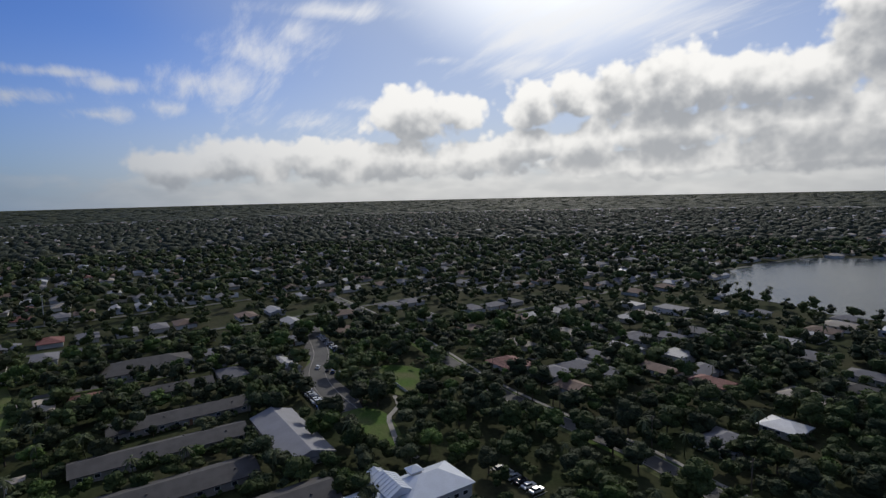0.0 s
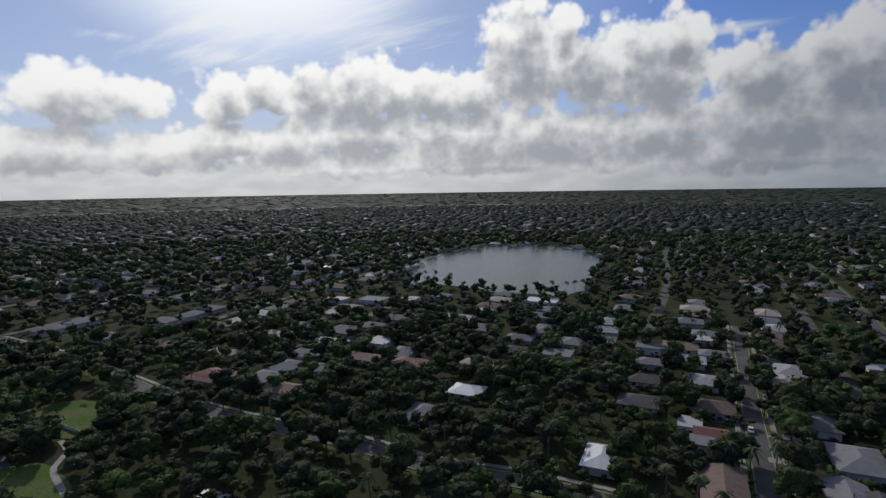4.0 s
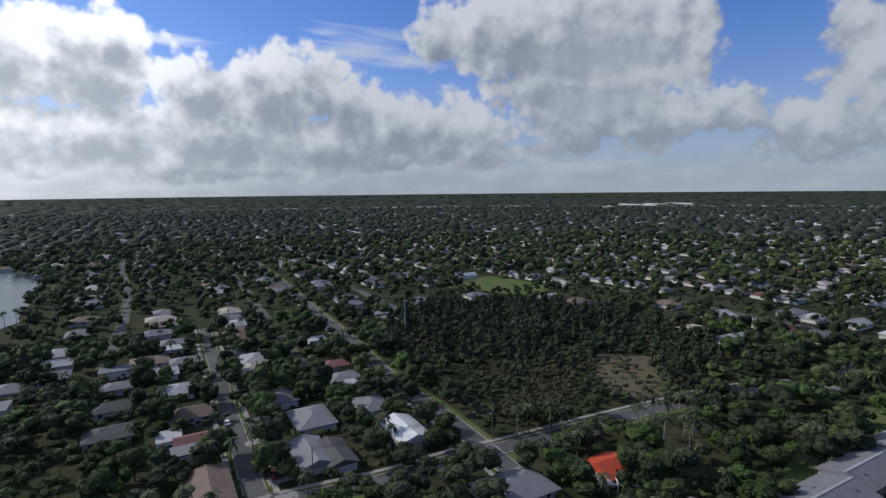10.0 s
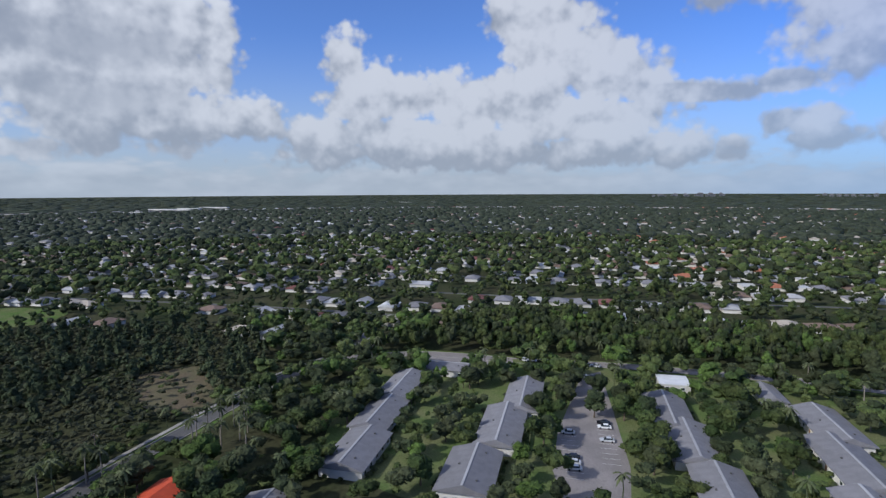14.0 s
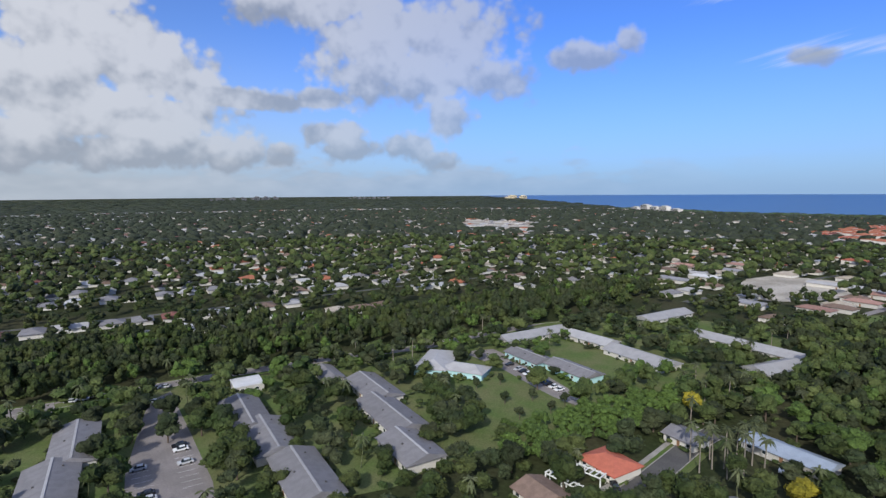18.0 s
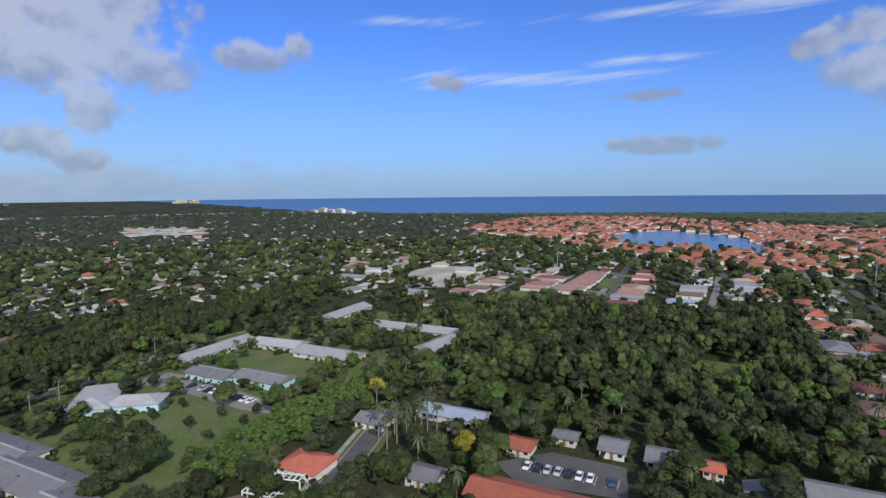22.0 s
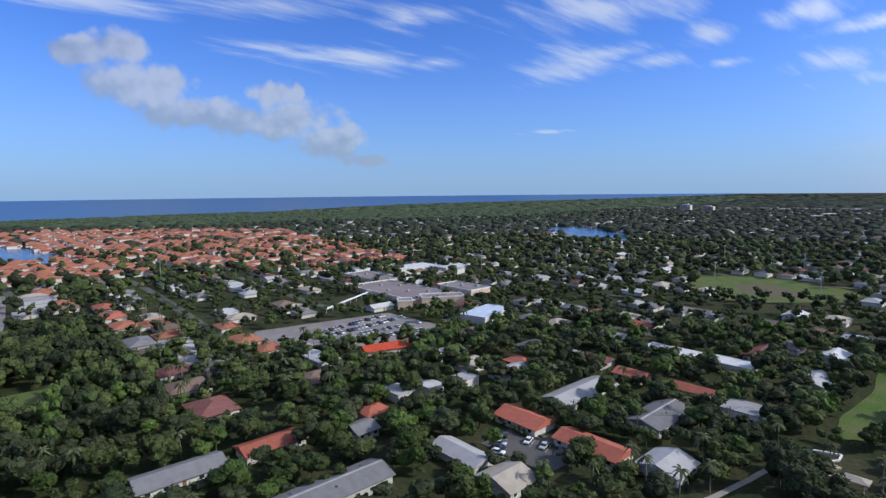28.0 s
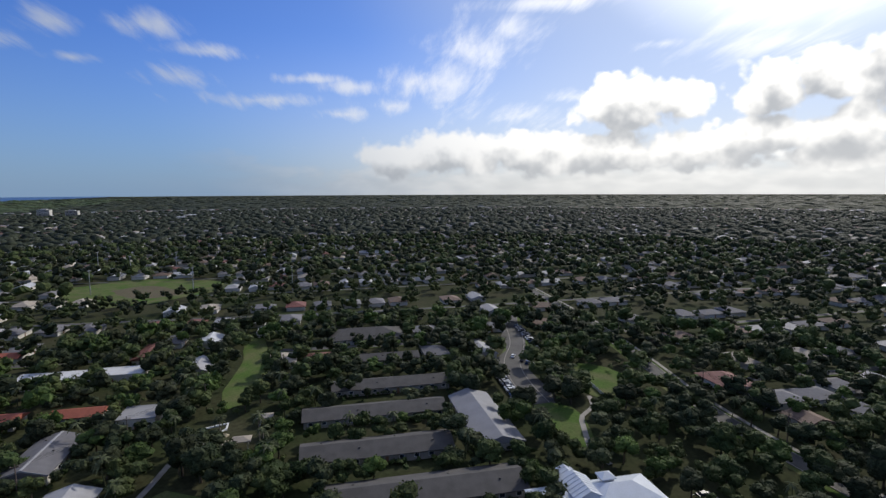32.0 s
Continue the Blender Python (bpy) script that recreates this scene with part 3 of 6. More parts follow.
def cut_for_view(places, g, share=0.75, least=2.6):
    """Crowns cut back so as not to hide buildings from the camera; a share of them grows freely."""
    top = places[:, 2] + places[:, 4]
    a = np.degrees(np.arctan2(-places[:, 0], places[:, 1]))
    share = np.where((a > -14) & (a < 100), 0.3 * share, share)  # more thickly wooded headings: fewer crowns are cut back for the view
    room = np.where(g.random(len(places)) < share, view_room(places[:, 0], places[:, 1]), 99.0)
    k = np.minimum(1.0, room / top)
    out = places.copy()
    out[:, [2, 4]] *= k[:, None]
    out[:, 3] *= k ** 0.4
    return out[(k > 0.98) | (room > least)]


def take_poly(poly):
    TAKEN[inside(poly, GX, GY)] = True


def take_line(pts, width):
    for (x1, y1), (x2, y2) in zip(pts, pts[1:]):
        d = math.hypot(x2 - x1, y2 - y1)
        take_box((x1 + x2) / 2, (y1 + y2) / 2, d + width * 0.5, width, math.degrees(math.atan2(y2 - y1, x2 - x1)), 0.6)


def free(x, y):
    i = np.clip(((np.asarray(x) + HALF) / CELL).astype(int), 0, len(TAKEN) - 1)
    j = np.clip(((np.asarray(y) + HALF) / CELL).astype(int), 0, len(TAKEN) - 1)
    return ~TAKEN[i, j] | (np.maximum(abs(np.asarray(x)), abs(np.asarray(y))) > HALF - 3)


def smooth_line(pts, step=4.0):
    """Points along a rounded line through pts."""
    out = []
    p = [Vector((*pts[0], 0))] + [Vector((*q, 0)) for q in pts] + [Vector((*pts[-1], 0))]
    for a, b, c, d in zip(p, p[1:], p[2:], p[3:]):
        n = max(1, int((c - b).length / step))
        for i in range(n):
            t = i / n
            out.append(0.5 * ((2 * b) + (c - a) * t + (2 * a - 5 * b + 4 * c - d) * t * t + (3 * b - a - 3 * c + d) * t ** 3))
    out.append(p[-1])
    return out


def strip(name, pts, width, z, mat, shift=0.0, label="", kind="structure", thick=0.0):
    line = smooth_line(pts)
    v, f = [], []
    for i, q in enumerate(line):
        t = (line[min(i + 1, len(line) - 1)] - line[max(i - 1, 0)]).normalized()
        n = Vector((-t.y, t.x, 0))
        for s in (-0.5, 0.5):
            w = q + n * (shift + s * width)
            v.append((w.x, w.y, z))
        if i:
            k = 2 * i
            f.append((k - 2, k - 1, k + 1, k))
    if thick:
        n = len(v)
        v += [(a, b, c - thick) for a, b, c in v]
        for i in range(0, n - 2, 2):
            f += [(i, i + 2, n + i + 2, n + i), (i + 1, n + i + 1, n + i + 3, i + 3)]
    ob = new(name, mesh_of(name, v, f, mat))
    tagged(ob, label, kind=kind)
    return ob


def patch(name, poly, z, mat, label="", ragged=0.0):
    """A flat area with a rounded, slightly uneven outline."""
    n = len(poly)
    pts = smooth_line(list(poly) + [poly[0]], 6.0)[:-1] if ragged else [Vector((*q, 0)) for q in poly]
    if ragged:
        pts = [q + Vector((noise.noise(q * 0.05), noise.noise(q * 0.05 + Vector((9, 9, 9))), 0)) * ragged for q in pts]
    bm = bmesh.new()
    fc = bm.faces.new([bm.verts.new((q.x, q.y, z)) for q in pts])
    if fc.normal.z < 0 or sum(a.x * b.y - b.x * a.y for a, b in zip(pts, pts[1:] + pts[:1])) < 0:
        bmesh.ops.reverse_faces(bm, faces=[fc])
    bmesh.ops.triangulate(bm, faces=bm.faces[:])
    me = bpy.data.meshes.new(name)
    bm.to_mesh(me)
    bm.free()
    me.materials.append(mat)
    return tagged(new(name, me), label, kind="structure")


# ---- ground, water ----
def ground():
    rings = [0, 40, 80, 120, 160, 200, 260, 330, 420, 540, 700, 900, 1200, 1600, 2100, 2600, 3000, 3400, 3800, 4200, 4600, 4900]
    n = 144
    v = [(0, 0, 0)]
    for r in rings[1:]:
        for k in range(n):
            a = 2 * math.pi * k / n
            v.append((r * math.cos(a), r * math.sin(a), float(rise(r))))
    f = [(0, 1 + k, 1 + (k + 1) % n) for k in range(n)]
    for i in range(len(rings) - 2):
        for k in range(n):
            a, b = 1 + i * n + k, 1 + i * n + (k + 1) % n
            f.append((a, a + n, b + n, b))
    me = mesh_of("ground", v, f, M["ground"])
    tagged(new("ground", me), "flat suburban ground of dark grass and soil", kind="structure")


ground()
COAST = [(2150, -4350), (1750, -4100), (1150, -3500), (500, -2560), (60, -2110), (-300, -2010), (-660, -1930), (-1360, -1700), (-2000, -1470), (-2700, -1420), (-3300, -1100), (-3900, -300), (-4600, 600), (-4850, 900)]


def sea():
    line = smooth_line(COAST, 60.0)
    v, f = [], []
    cols = 8
    for i, q in enumerate(line):
        r0, a = math.hypot(q.x, q.y), math.atan2(q.y, q.x)
        r0 += 25 * noise.noise(q * 0.006)
        for k in range(cols + 1):
            r = r0 + (4930 - r0) * (k / cols) ** 1.3
            v.append((r * math.cos(a), r * math.sin(a), float(rise(r)) + 0.8))
        if i:
            for k in range(cols):
                p = (i - 1) * (cols + 1) + k
                f.append((p, p + 1, p + cols + 2, p + cols + 1))
    me = mesh_of("sea", v, f, M["sea"])
    bm = bmesh.new()
    bm.from_mesh(me)
    bmesh.ops.recalc_face_normals(bm, faces=bm.faces[:])
    if sum(fc.normal.z for fc in bm.faces) < 0:
        bmesh.ops.reverse_faces(bm, faces=bm.faces[:])
    bm.to_mesh(me)
    bm.free()
    for p in me.polygons:
        p.use_smooth = True
    tagged(new("sea", me), "open deep blue bay reaching to the horizon", kind="structure")


sea()
LAKE = [(2, 462), (10, 553), (45, 650), (111, 718), (180, 716), (225, 660), (216, 562), (165, 459), (128, 386), (88, 388), (58, 412), (30, 440)]
POND = [(-339, -923), (-413, -1016), (-505, -1050), (-553, -925), (-511, -734), (-448, -648), (-406, -680), (-361, -751), (-313, -770)]
LAGOON = [(-1092, -191), (-1181, -149), (-1183, -87), (-987, 7), (-885, -9), (-845, -73), (-999, -118)]
patch("lake", LAKE, 0.3, M["lake"], "calm grey lake among houses and palms", 6.0)
patch("pond", POND, 0.5, M["pond"], "blue lake ringed by orange-roofed houses", 8.0)
patch("lagoon", LAGOON, 0.5, M["pond"], "blue lagoon among trees and houses", 10.0)
patch("pond", [(-1234, 1085), (-1100, 1010), (-1140, 1080), (-1230, 1130)], 0.5, M["lake"], "small pale pond in the far suburb", 8.0)
patch("pond", [(-2100, 1880), (-1850, 1960), (-1900, 2100), (-2150, 2050)], 0.5, M["lake"], "pale pond far off among trees", 10.0)
for poly in (LAKE,):
    take_poly(poly)


# ---- roads, lots, lawns ----
LAYER = [0.0]


def lift():
    """Each sheet lies a little above the one before."""
    LAYER[0] += 0.006
    return LAYER[0]


def road(name, pts, width=7.0, walks=(), label="grey asphalt street", mat="asphalt"):
    up = lift()
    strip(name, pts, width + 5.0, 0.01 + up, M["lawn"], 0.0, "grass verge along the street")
    strip(name, pts, width, 0.12 + up, M[mat], 0.0, label)
    take_line(pts, width - 1.0)
    for (x1, y1), (x2, y2) in zip(pts, pts[1:]):
        if width < 6.0:
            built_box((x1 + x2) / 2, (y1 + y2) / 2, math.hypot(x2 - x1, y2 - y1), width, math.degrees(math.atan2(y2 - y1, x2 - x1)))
    for s in walks:
        strip("pavement", pts, 1.6, 0.2 + up, M["pavement"], s * (width / 2 + 2.4), "pale concrete footpath", thick=0.12)
    for s in (-1, 1):
        strip("kerb", pts, 0.3, 0.24 + up, M["pavement"], s * (width / 2 + 0.15), "concrete kerb", thick=0.14)


road("road", [(74, 92), (84, 109), (94.6, 127), (105, 145), (117.2, 166), (130.3, 188), (145, 212), (159, 236), (186, 281)], 5.6, (-1, 1), "residential street of worn asphalt")
road("road", [(120, 42), (137, 69), (156, 101), (176, 138), (211, 192), (245, 248), (275, 296), (337, 397), (400, 505)], 7.0, (1,), "straight street beside the pine wood")
road("road", [(-300, 352), (-190, 282), (-130, 237), (-87, 202), (-52, 180), (-20, 163), (3, 147), (28, 136), (60, 118), (87, 104), (110, 88), (130, 77), (150, 64), (173, 50), (201, 32), (230, 12), (252, -12)], 6.4, (1,), "curving main road of grey asphalt")
road("road", [(252, -12), (249, -54), (226, -95), (205, -138), (184, -172), (165, -202), (146, -226), (130, -262), (113, -292), (92, -316)], 7.0, (), "access road along the tree belt", "pinklot")
road("road", [(27, -134), (23, -144), (18, -161), (13, -178), (8, -190)], 7.0, (1,), "short residential street")
road("road", [(-230, 262), (-211, 240), (-181, 210), (-162, 184), (-144, 168), (-122, 154)], 7.0, (), "car park lane", "asphalt")
road("road", [(-60, -560), (-140, -410), (-170, -345)], 6.0, (1,), "straight suburban street")
road("road", [(-150, -600), (-215, -470), (-240, -420)], 6.0, (-1,), "straight suburban street")
strip("pavement", [(-80, 133), (-87, 135), (-99, 148), (-105, 156), (-107, 166), (-114, 174)], 1.8, 0.3, M["pavement"], 0, "winding park footpath")
take_line([(-80, 133), (-87, 135), (-99, 148), (-105, 156), (-107, 166)], 5.0)
take_line([(27, -134), (23, -144), (18, -161), (13, -178)], 15.0)
take_box(-163, 53, 15, 15, 61, 0)
strip("pavement", [(-132, 4), (-142, 15), (-147, 20), (-160, 31), (-171, 40), (-176, 48)], 1.8, 0.3, M["pavement"], 0, "pale park footpath")


def area(name, poly, mat, label, z=0.05, ragged=0.0, keep=True):
    if keep:
        take_poly(poly)
    return patch(name, poly, z + 0.06 + lift(), M[mat], label, ragged)


area("car_park", [(199, -113), (202, -124), (160, -104), (127, -88), (112, -78), (118, -62), (132, -66), (154, -79)], "pinklot", "worn pinkish car park")
area("car_park", [(246, -50), (241, -76), (230, -94), (217, -90), (222, -72), (229, -48)], "pinklot", "pale car park beside the access road")
area("car_park", [(112, -241), (124, -229), (97, -216), (56, -188), (50, -196), (90, -228)], "pinklot", "long pale car park beside lawns")
area("car_park", [(-158, -45), (-174, -37), (-164, -10), (-146, -22)], "asphalt", "dark car park beside red-roofed buildings")
area("car_park", [(-41, -154), (-60, -143), (-54, -127), (-27, -137), (-22, -149)], "asphalt", "dark car park beside bungalows")
area("car_park", [(-228, -196), (-252, -206), (-318, -152), (-292, -98), (-246, -120), (-238, -148)], "pinklot", "large school car park full of cars")
# darker than the other lots: the shade here is put into its colour
area("car_park", [(-152, 162), (-166, 172), (-176, 196), (-196, 214), (-206, 228), (-196, 234), (-170, 204), (-148, 180), (-128, 168), (-118, 158), (-130, 150)], "asphalt", "curving car park in the shade")
area("lawn", [(240, -30), (150, -5), (100, -85), (45, -175), (-20, -255), (-30, -320), (30, -360), (90, -330), (150, -200), (220, -110)], "sunlit", "shaded lawns between the apartment blocks", 0.0, 6.0, False)
area("lawn", [(104, -208), (64, -194), (48, -186), (58, -164), (68, -158), (103, -178)], "sunlit", "open mown lawn with young trees", 0.04, 3.0)
area("lawn", [(78, -262), (96, -244), (52, -226), (30, -236), (34, -262)], "sunlit", "lawn between pale buildings", 0.04, 3.0)
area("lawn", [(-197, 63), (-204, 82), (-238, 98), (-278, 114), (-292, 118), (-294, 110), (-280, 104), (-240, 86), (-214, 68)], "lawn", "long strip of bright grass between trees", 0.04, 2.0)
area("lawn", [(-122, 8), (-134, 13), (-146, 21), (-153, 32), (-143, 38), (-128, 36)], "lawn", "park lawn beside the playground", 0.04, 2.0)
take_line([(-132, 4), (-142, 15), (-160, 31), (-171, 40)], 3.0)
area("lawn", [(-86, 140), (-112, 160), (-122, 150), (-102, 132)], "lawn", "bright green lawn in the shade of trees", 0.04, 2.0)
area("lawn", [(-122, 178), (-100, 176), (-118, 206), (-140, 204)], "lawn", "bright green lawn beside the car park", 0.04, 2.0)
area("sports_field", [(365, 225), (430, 228), (415, 160), (372, 155)], "lawn", "green school field beyond the pines", 0.04, 4.0)
area("clearing", [(250, 72), (256, 44), (216, 32), (202, 42), (215, 60)], "dry", "brown grassy clearing in the pine wood", 0.04, 5.0, False)
area("clearing", [(-126, -240), (-154, -226), (-141, -210), (-120, -222)], "lawn", "small grass glade in the wood", 0.04, 3.0)
take_box(-129, -209, 26, 20, 150, 0)
area("bare_lot", [(20, -500), (-16, -575), (-72, -560), (-60, -490), (-12, -446)], "sand", "cleared building plot of pale soil", 0.05, 6.0)
area("sports_field", [(-540, 60), (-545, 115), (-475, 170), (-432, 126), (-428, 66), (-470, 45)], "lawn", "open grass field with tall masts", 0.05, 6.0)
area("bare_lot", [(-500, 80), (-505, 112), (-450, 120), (-448, 88)], "dry", "worn dry patch of the field", 0.06, 5.0)
area("bare_lot", [(600, -1120), (700, -1340), (480, -1290), (430, -1110)], "sand", "distant pale quarry floor", 1.0, 15.0)

# ---- buildings ----
def roof_data(kind, l, w, eave, pitch, over=0.7, thick=0.22):
    """A closed roof solid with overhang and thickness; l along x."""
    x, y = l / 2 + over, w / 2 + over
    if kind == "f":
        return box_data(l + 0.3, w + 0.3, 0.35, eave)
    h = pitch * y
    run = 0.0 if kind == "g" else min(y, x * 0.8)
    v = [(-x, -y, eave), (x, -y, eave), (x, y, eave), (-x, y, eave)]
    v += [(a, b, c - thick) for a, b, c in v]
    v += [(-x + run, 0, eave + h), (x - run, 0, eave + h)]
    f = [(0, 1, 9, 8), (2, 3, 8, 9), (1, 2, 9), (3, 0, 8), (7, 6, 5, 4), (0, 4, 5, 1), (1, 5, 6, 2), (2, 6, 7, 3), (3, 7, 4, 0)]
    return v, f


def wall_data(kind, l, w, eave, pitch):
    v, f = box_data(l, w, eave)
    if kind == "g":
        h = pitch * (w / 2)
        n = len(v)
        v += [(-l / 2, 0, eave + h * 0.93), (l / 2, 0, eave + h * 0.93)]
        f += [(5, 6, n + 1), (7, 4, n)]
    return v, f


WORD = {"grey": "grey shingle", "darkgrey": "dark grey shingle", "slate": "slate-grey", "pale": "pale grey", "white": "white flat-toned", "blue": "blue-grey", "coral": "coral red tile",
        "orange": "orange tile", "red": "bright red tile", "maroon": "maroon tile", "dusty": "dusty pink tile", "schoolroof": "worn pinkish-grey", "paleblue": "pale blue", "brown": "brown shingle", "tan": "tan"}
PLOTS = []  # the footprints of the nearer houses
SHAPE = {"g": "gabled", "h": "hipped", "f": "flat"}


def house(kind, x, y, l, w, deg, roof="grey", eave=2.75, pitch=0.32, wall="wall", windows=3, ridge=False, name="house", label="", group="", pad=0.3, hatch=0, take=True, clear=3.5):
    """A building: walls, roof, windows with panes, doors; its long side lies along deg."""
    if take:
        take_box(x, y, l, w, deg, pad)
        if group != "suburb houses":
            built_box(x, y, l, w, deg)
            PLOTS.append((x, y, l, w, deg))
        # ground towards the camera is kept free of trees, to open its view
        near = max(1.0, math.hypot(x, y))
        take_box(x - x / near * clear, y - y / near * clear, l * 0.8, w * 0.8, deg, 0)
    e = new(name)
    e.matrix_world = local(x, y, deg)
    tagged(e, label or "low %s house with a %s roof" % ("white-walled" if wall == "wall" else "pale", SHAPE[kind] + " " + WORD[roof]), "house", group)
    key = ("h", kind, round(l, 1), round(w, 1), roof, wall, eave, pitch)
    if key not in CACHE:
        CACHE[key] = (mesh_of("wall", *wall_data(kind, l, w, eave, pitch), M[wall]), mesh_of("roof", *roof_data(kind, l, w, eave, pitch), M[roof]))
    child("wall", CACHE[key][0], e)
    r = child("roof", CACHE[key][1], e)
    if ridge:
        cap = mesh_of("ridge_cap", *box_data(l + 1.0, 0.7, 0.12, eave + pitch * (w / 2 + 0.5) - 0.04), M["pale"])
        child("ridge_cap", cap, r, None, "pale ridge cap")
        for s in (-1, 1):
            hw, top = w / 2 + 0.5, pitch * (w / 2 + 0.5)
            xx = s * (l / 2 + 0.5)
            v = [(xx - 0.25, -hw, eave + 0.03), (xx + 0.08, -hw, eave + 0.03), (xx + 0.08, 0, eave + top + 0.06), (xx - 0.25, 0, eave + top + 0.06), (xx + 0.08, hw, eave + 0.03), (xx - 0.25, hw, eave + 0.03)]
            v += [(a, b, c - 0.45) for a, b, c in v]
            f = [(0, 1, 2, 3), (3, 2, 4, 5), (1, 7, 8, 2), (2, 8, 10, 4), (0, 3, 9, 6), (3, 5, 11, 9)]
            child("bargeboard", mesh_of("bargeboard", v, f, M["pale"]), r, None, "pale bargeboard")
    for k in range(hatch):
        hx = (k + 0.5) / hatch * l - l / 2
        s = -1 if k % 2 else 1
        vent = box_mesh("roof_vent", 0.5, 0.5, 0.7, M["darkgrey"])
        child("roof_vent", vent, r, pose(hx, s * w * 0.22, eave + pitch * (w * 0.28) - 0.2))
    pane, frame_me = box_mesh("pane", 1.4, 0.06, 1.0, M["glass"]), box_mesh("frame", 1.7, 0.08, 1.3, M["trim"])
    for s in (-1, 1):
        for i in range(windows):
            wx = (i + 0.5) / windows * l - l / 2
            if s == -1 and i == windows // 2:
                child("door", box_mesh("door", 1.0, 0.1, 2.1, M["door"]), e, pose(wx, s * (w / 2 + 0.02), 0))
                continue
            fr = child("window", frame_me, e, pose(wx, s * (w / 2 + 0.02), 1.0))
            child("pane", pane, fr, pose(0, s * 0.03, 0.15))
    return e


house("g", 202.9, -36.0, 27.0, 12.0, 151, "grey", ridge=True, windows=6, hatch=3, eave=3.2, pitch=0.3, label="white-walled apartment block section with grey gabled roof")
house("g", 178.0, -23.6, 24.4, 12.5, 151, "grey", ridge=True, windows=5, hatch=3, eave=3.2, pitch=0.3, label="white-walled apartment block section with grey gabled roof", clear=6.0)
house("g", 153.9, -12.9, 23.4, 13.0, 151, "grey", ridge=True, windows=5, hatch=3, eave=3.2, pitch=0.3, label="white-walled apartment block section with grey gabled roof", clear=6.0)
house("g", 219.8, -58.1, 20.6, 11.0, 61, "grey", ridge=True, windows=4, hatch=3, eave=3.2, pitch=0.3, label="white-walled apartment block section with grey gabled roof")
house("g", 179.5, -78.0, 29.9, 12.0, 151, "grey", ridge=True, windows=6, hatch=3, eave=3.2, pitch=0.3, label="white-walled apartment block section with grey gabled roof")
house("g", 157.1, -60.5, 29.2, 13.0, 151, "grey", ridge=True, windows=6, hatch=3, eave=3.2, pitch=0.3, label="white-walled apartment block section with grey gabled roof", clear=6.0)
house("g", 133.1, -41.8, 22.8, 14.0, 151, "grey", ridge=True, windows=5, hatch=3, eave=3.2, pitch=0.3, label="white-walled apartment block section with grey gabled roof", clear=6.0)
house("f", 177.2, -141.6, 11.4, 11.0, 61, "white", eave=3.03, windows=2)
house("g", 151.9, -119.7, 28.8, 13.0, 151, "grey", ridge=True, windows=6, hatch=3, eave=3.2, pitch=0.3, label="white-walled apartment block section with grey gabled roof")
house("g", 130.7, -111.4, 25.9, 13.0, 151, "grey", ridge=True, windows=5, hatch=3, eave=3.2, pitch=0.3, label="white-walled apartment block section with grey gabled roof", clear=6.0)
house("g", 103.6, -99.8, 27.9, 13.0, 151, "grey", ridge=True, windows=6, hatch=3, eave=3.2, pitch=0.3, label="white-walled apartment block section with grey gabled roof", clear=6.0)
house("g", 156.5, -167.3, 16.9, 8.0, 151, "grey", windows=2)
house("g", 128.2, -162.5, 27.6, 13.0, 151, "grey", ridge=True, windows=6, hatch=3, eave=3.2, pitch=0.3, label="white-walled apartment block section with grey gabled roof")
house("g", 107.4, -145.3, 31.8, 13.0, 151, "grey", ridge=True, windows=7, hatch=3, eave=3.2, pitch=0.3, label="white-walled apartment block section with grey gabled roof")
house("g", 87.2, -127.8, 20.3, 13.0, 151, "grey", ridge=True, windows=4, hatch=3, eave=3.2, pitch=0.3, label="white-walled apartment block section with grey gabled roof", clear=6.0)
house("h", 123.0, -204.0, 28.0, 14.0, 106, "pale", windows=5, eave=3.4, wall="aqua", label="cross-shaped clubhouse wing with a pale grey roof and aqua walls")
house("h", 107.0, -200.5, 20.0, 11.0, 5, "pale", windows=3, eave=3.2, wall="aqua", label="clubhouse wing with a pale grey roof and aqua walls")
house("g", 102.0, -271.0, 43.0, 12.0, 61, "pale", windows=8, label="long white apartment block with a pale grey roof", clear=8.0)
house("g", 88.7, -230.8, 22.6, 11.0, 151, "grey", ridge=True, windows=5, hatch=3, eave=3.2, pitch=0.3, wall="aqua", label="aqua-walled apartment block section with grey gabled roof")
house("g", 65.0, -222.7, 24.1, 11.0, 151, "grey", ridge=True, windows=5, hatch=3, eave=3.2, pitch=0.3, wall="aqua", label="aqua-walled apartment block section with grey gabled roof")
house("g", 71.5, -277.0, 27.0, 12.0, 155, "pale", windows=4, label="white apartment block with a pale grey roof", clear=8.0)
house("g", 43.0, -257.0, 34.0, 13.0, 150, "pale", windows=5, label="long white apartment block with a pale grey roof", clear=8.0)
house("g", 12.0, -309.0, 26.0, 12.0, 151, "pale", windows=4, label="white apartment block with a pale grey roof", clear=8.0)
house("g", 46.0, -351.0, 41.0, 13.0, 62, "pale", windows=8, label="long white apartment block with a pale grey roof", clear=8.0)
house("f", -1.0, -302.5, 7.0, 8.0, 151, "pale", windows=1, eave=3.0, label="low pale link between two apartment blocks")
house("g", -13.5, -295.0, 24.0, 12.0, 151, "pale", windows=4, label="white apartment block with a pale grey roof", clear=8.0)
house("g", -11.5, -269.0, 26.0, 12.0, 52, "pale", windows=5, label="white apartment block with a pale grey roof", clear=8.0)
house("h", 32.6, -149.0, 13.0, 11.0, 151, "coral", clear=6.0)
house("g", 15.0, -177.9, 10.6, 9.0, 151, "grey", clear=6.0)
house("g", -12.5, -180.8, 23.4, 9.0, 151, "blue", windows=5)
house("g", 44.2, -124.4, 11.1, 10.0, 151, "brown", clear=6.0)
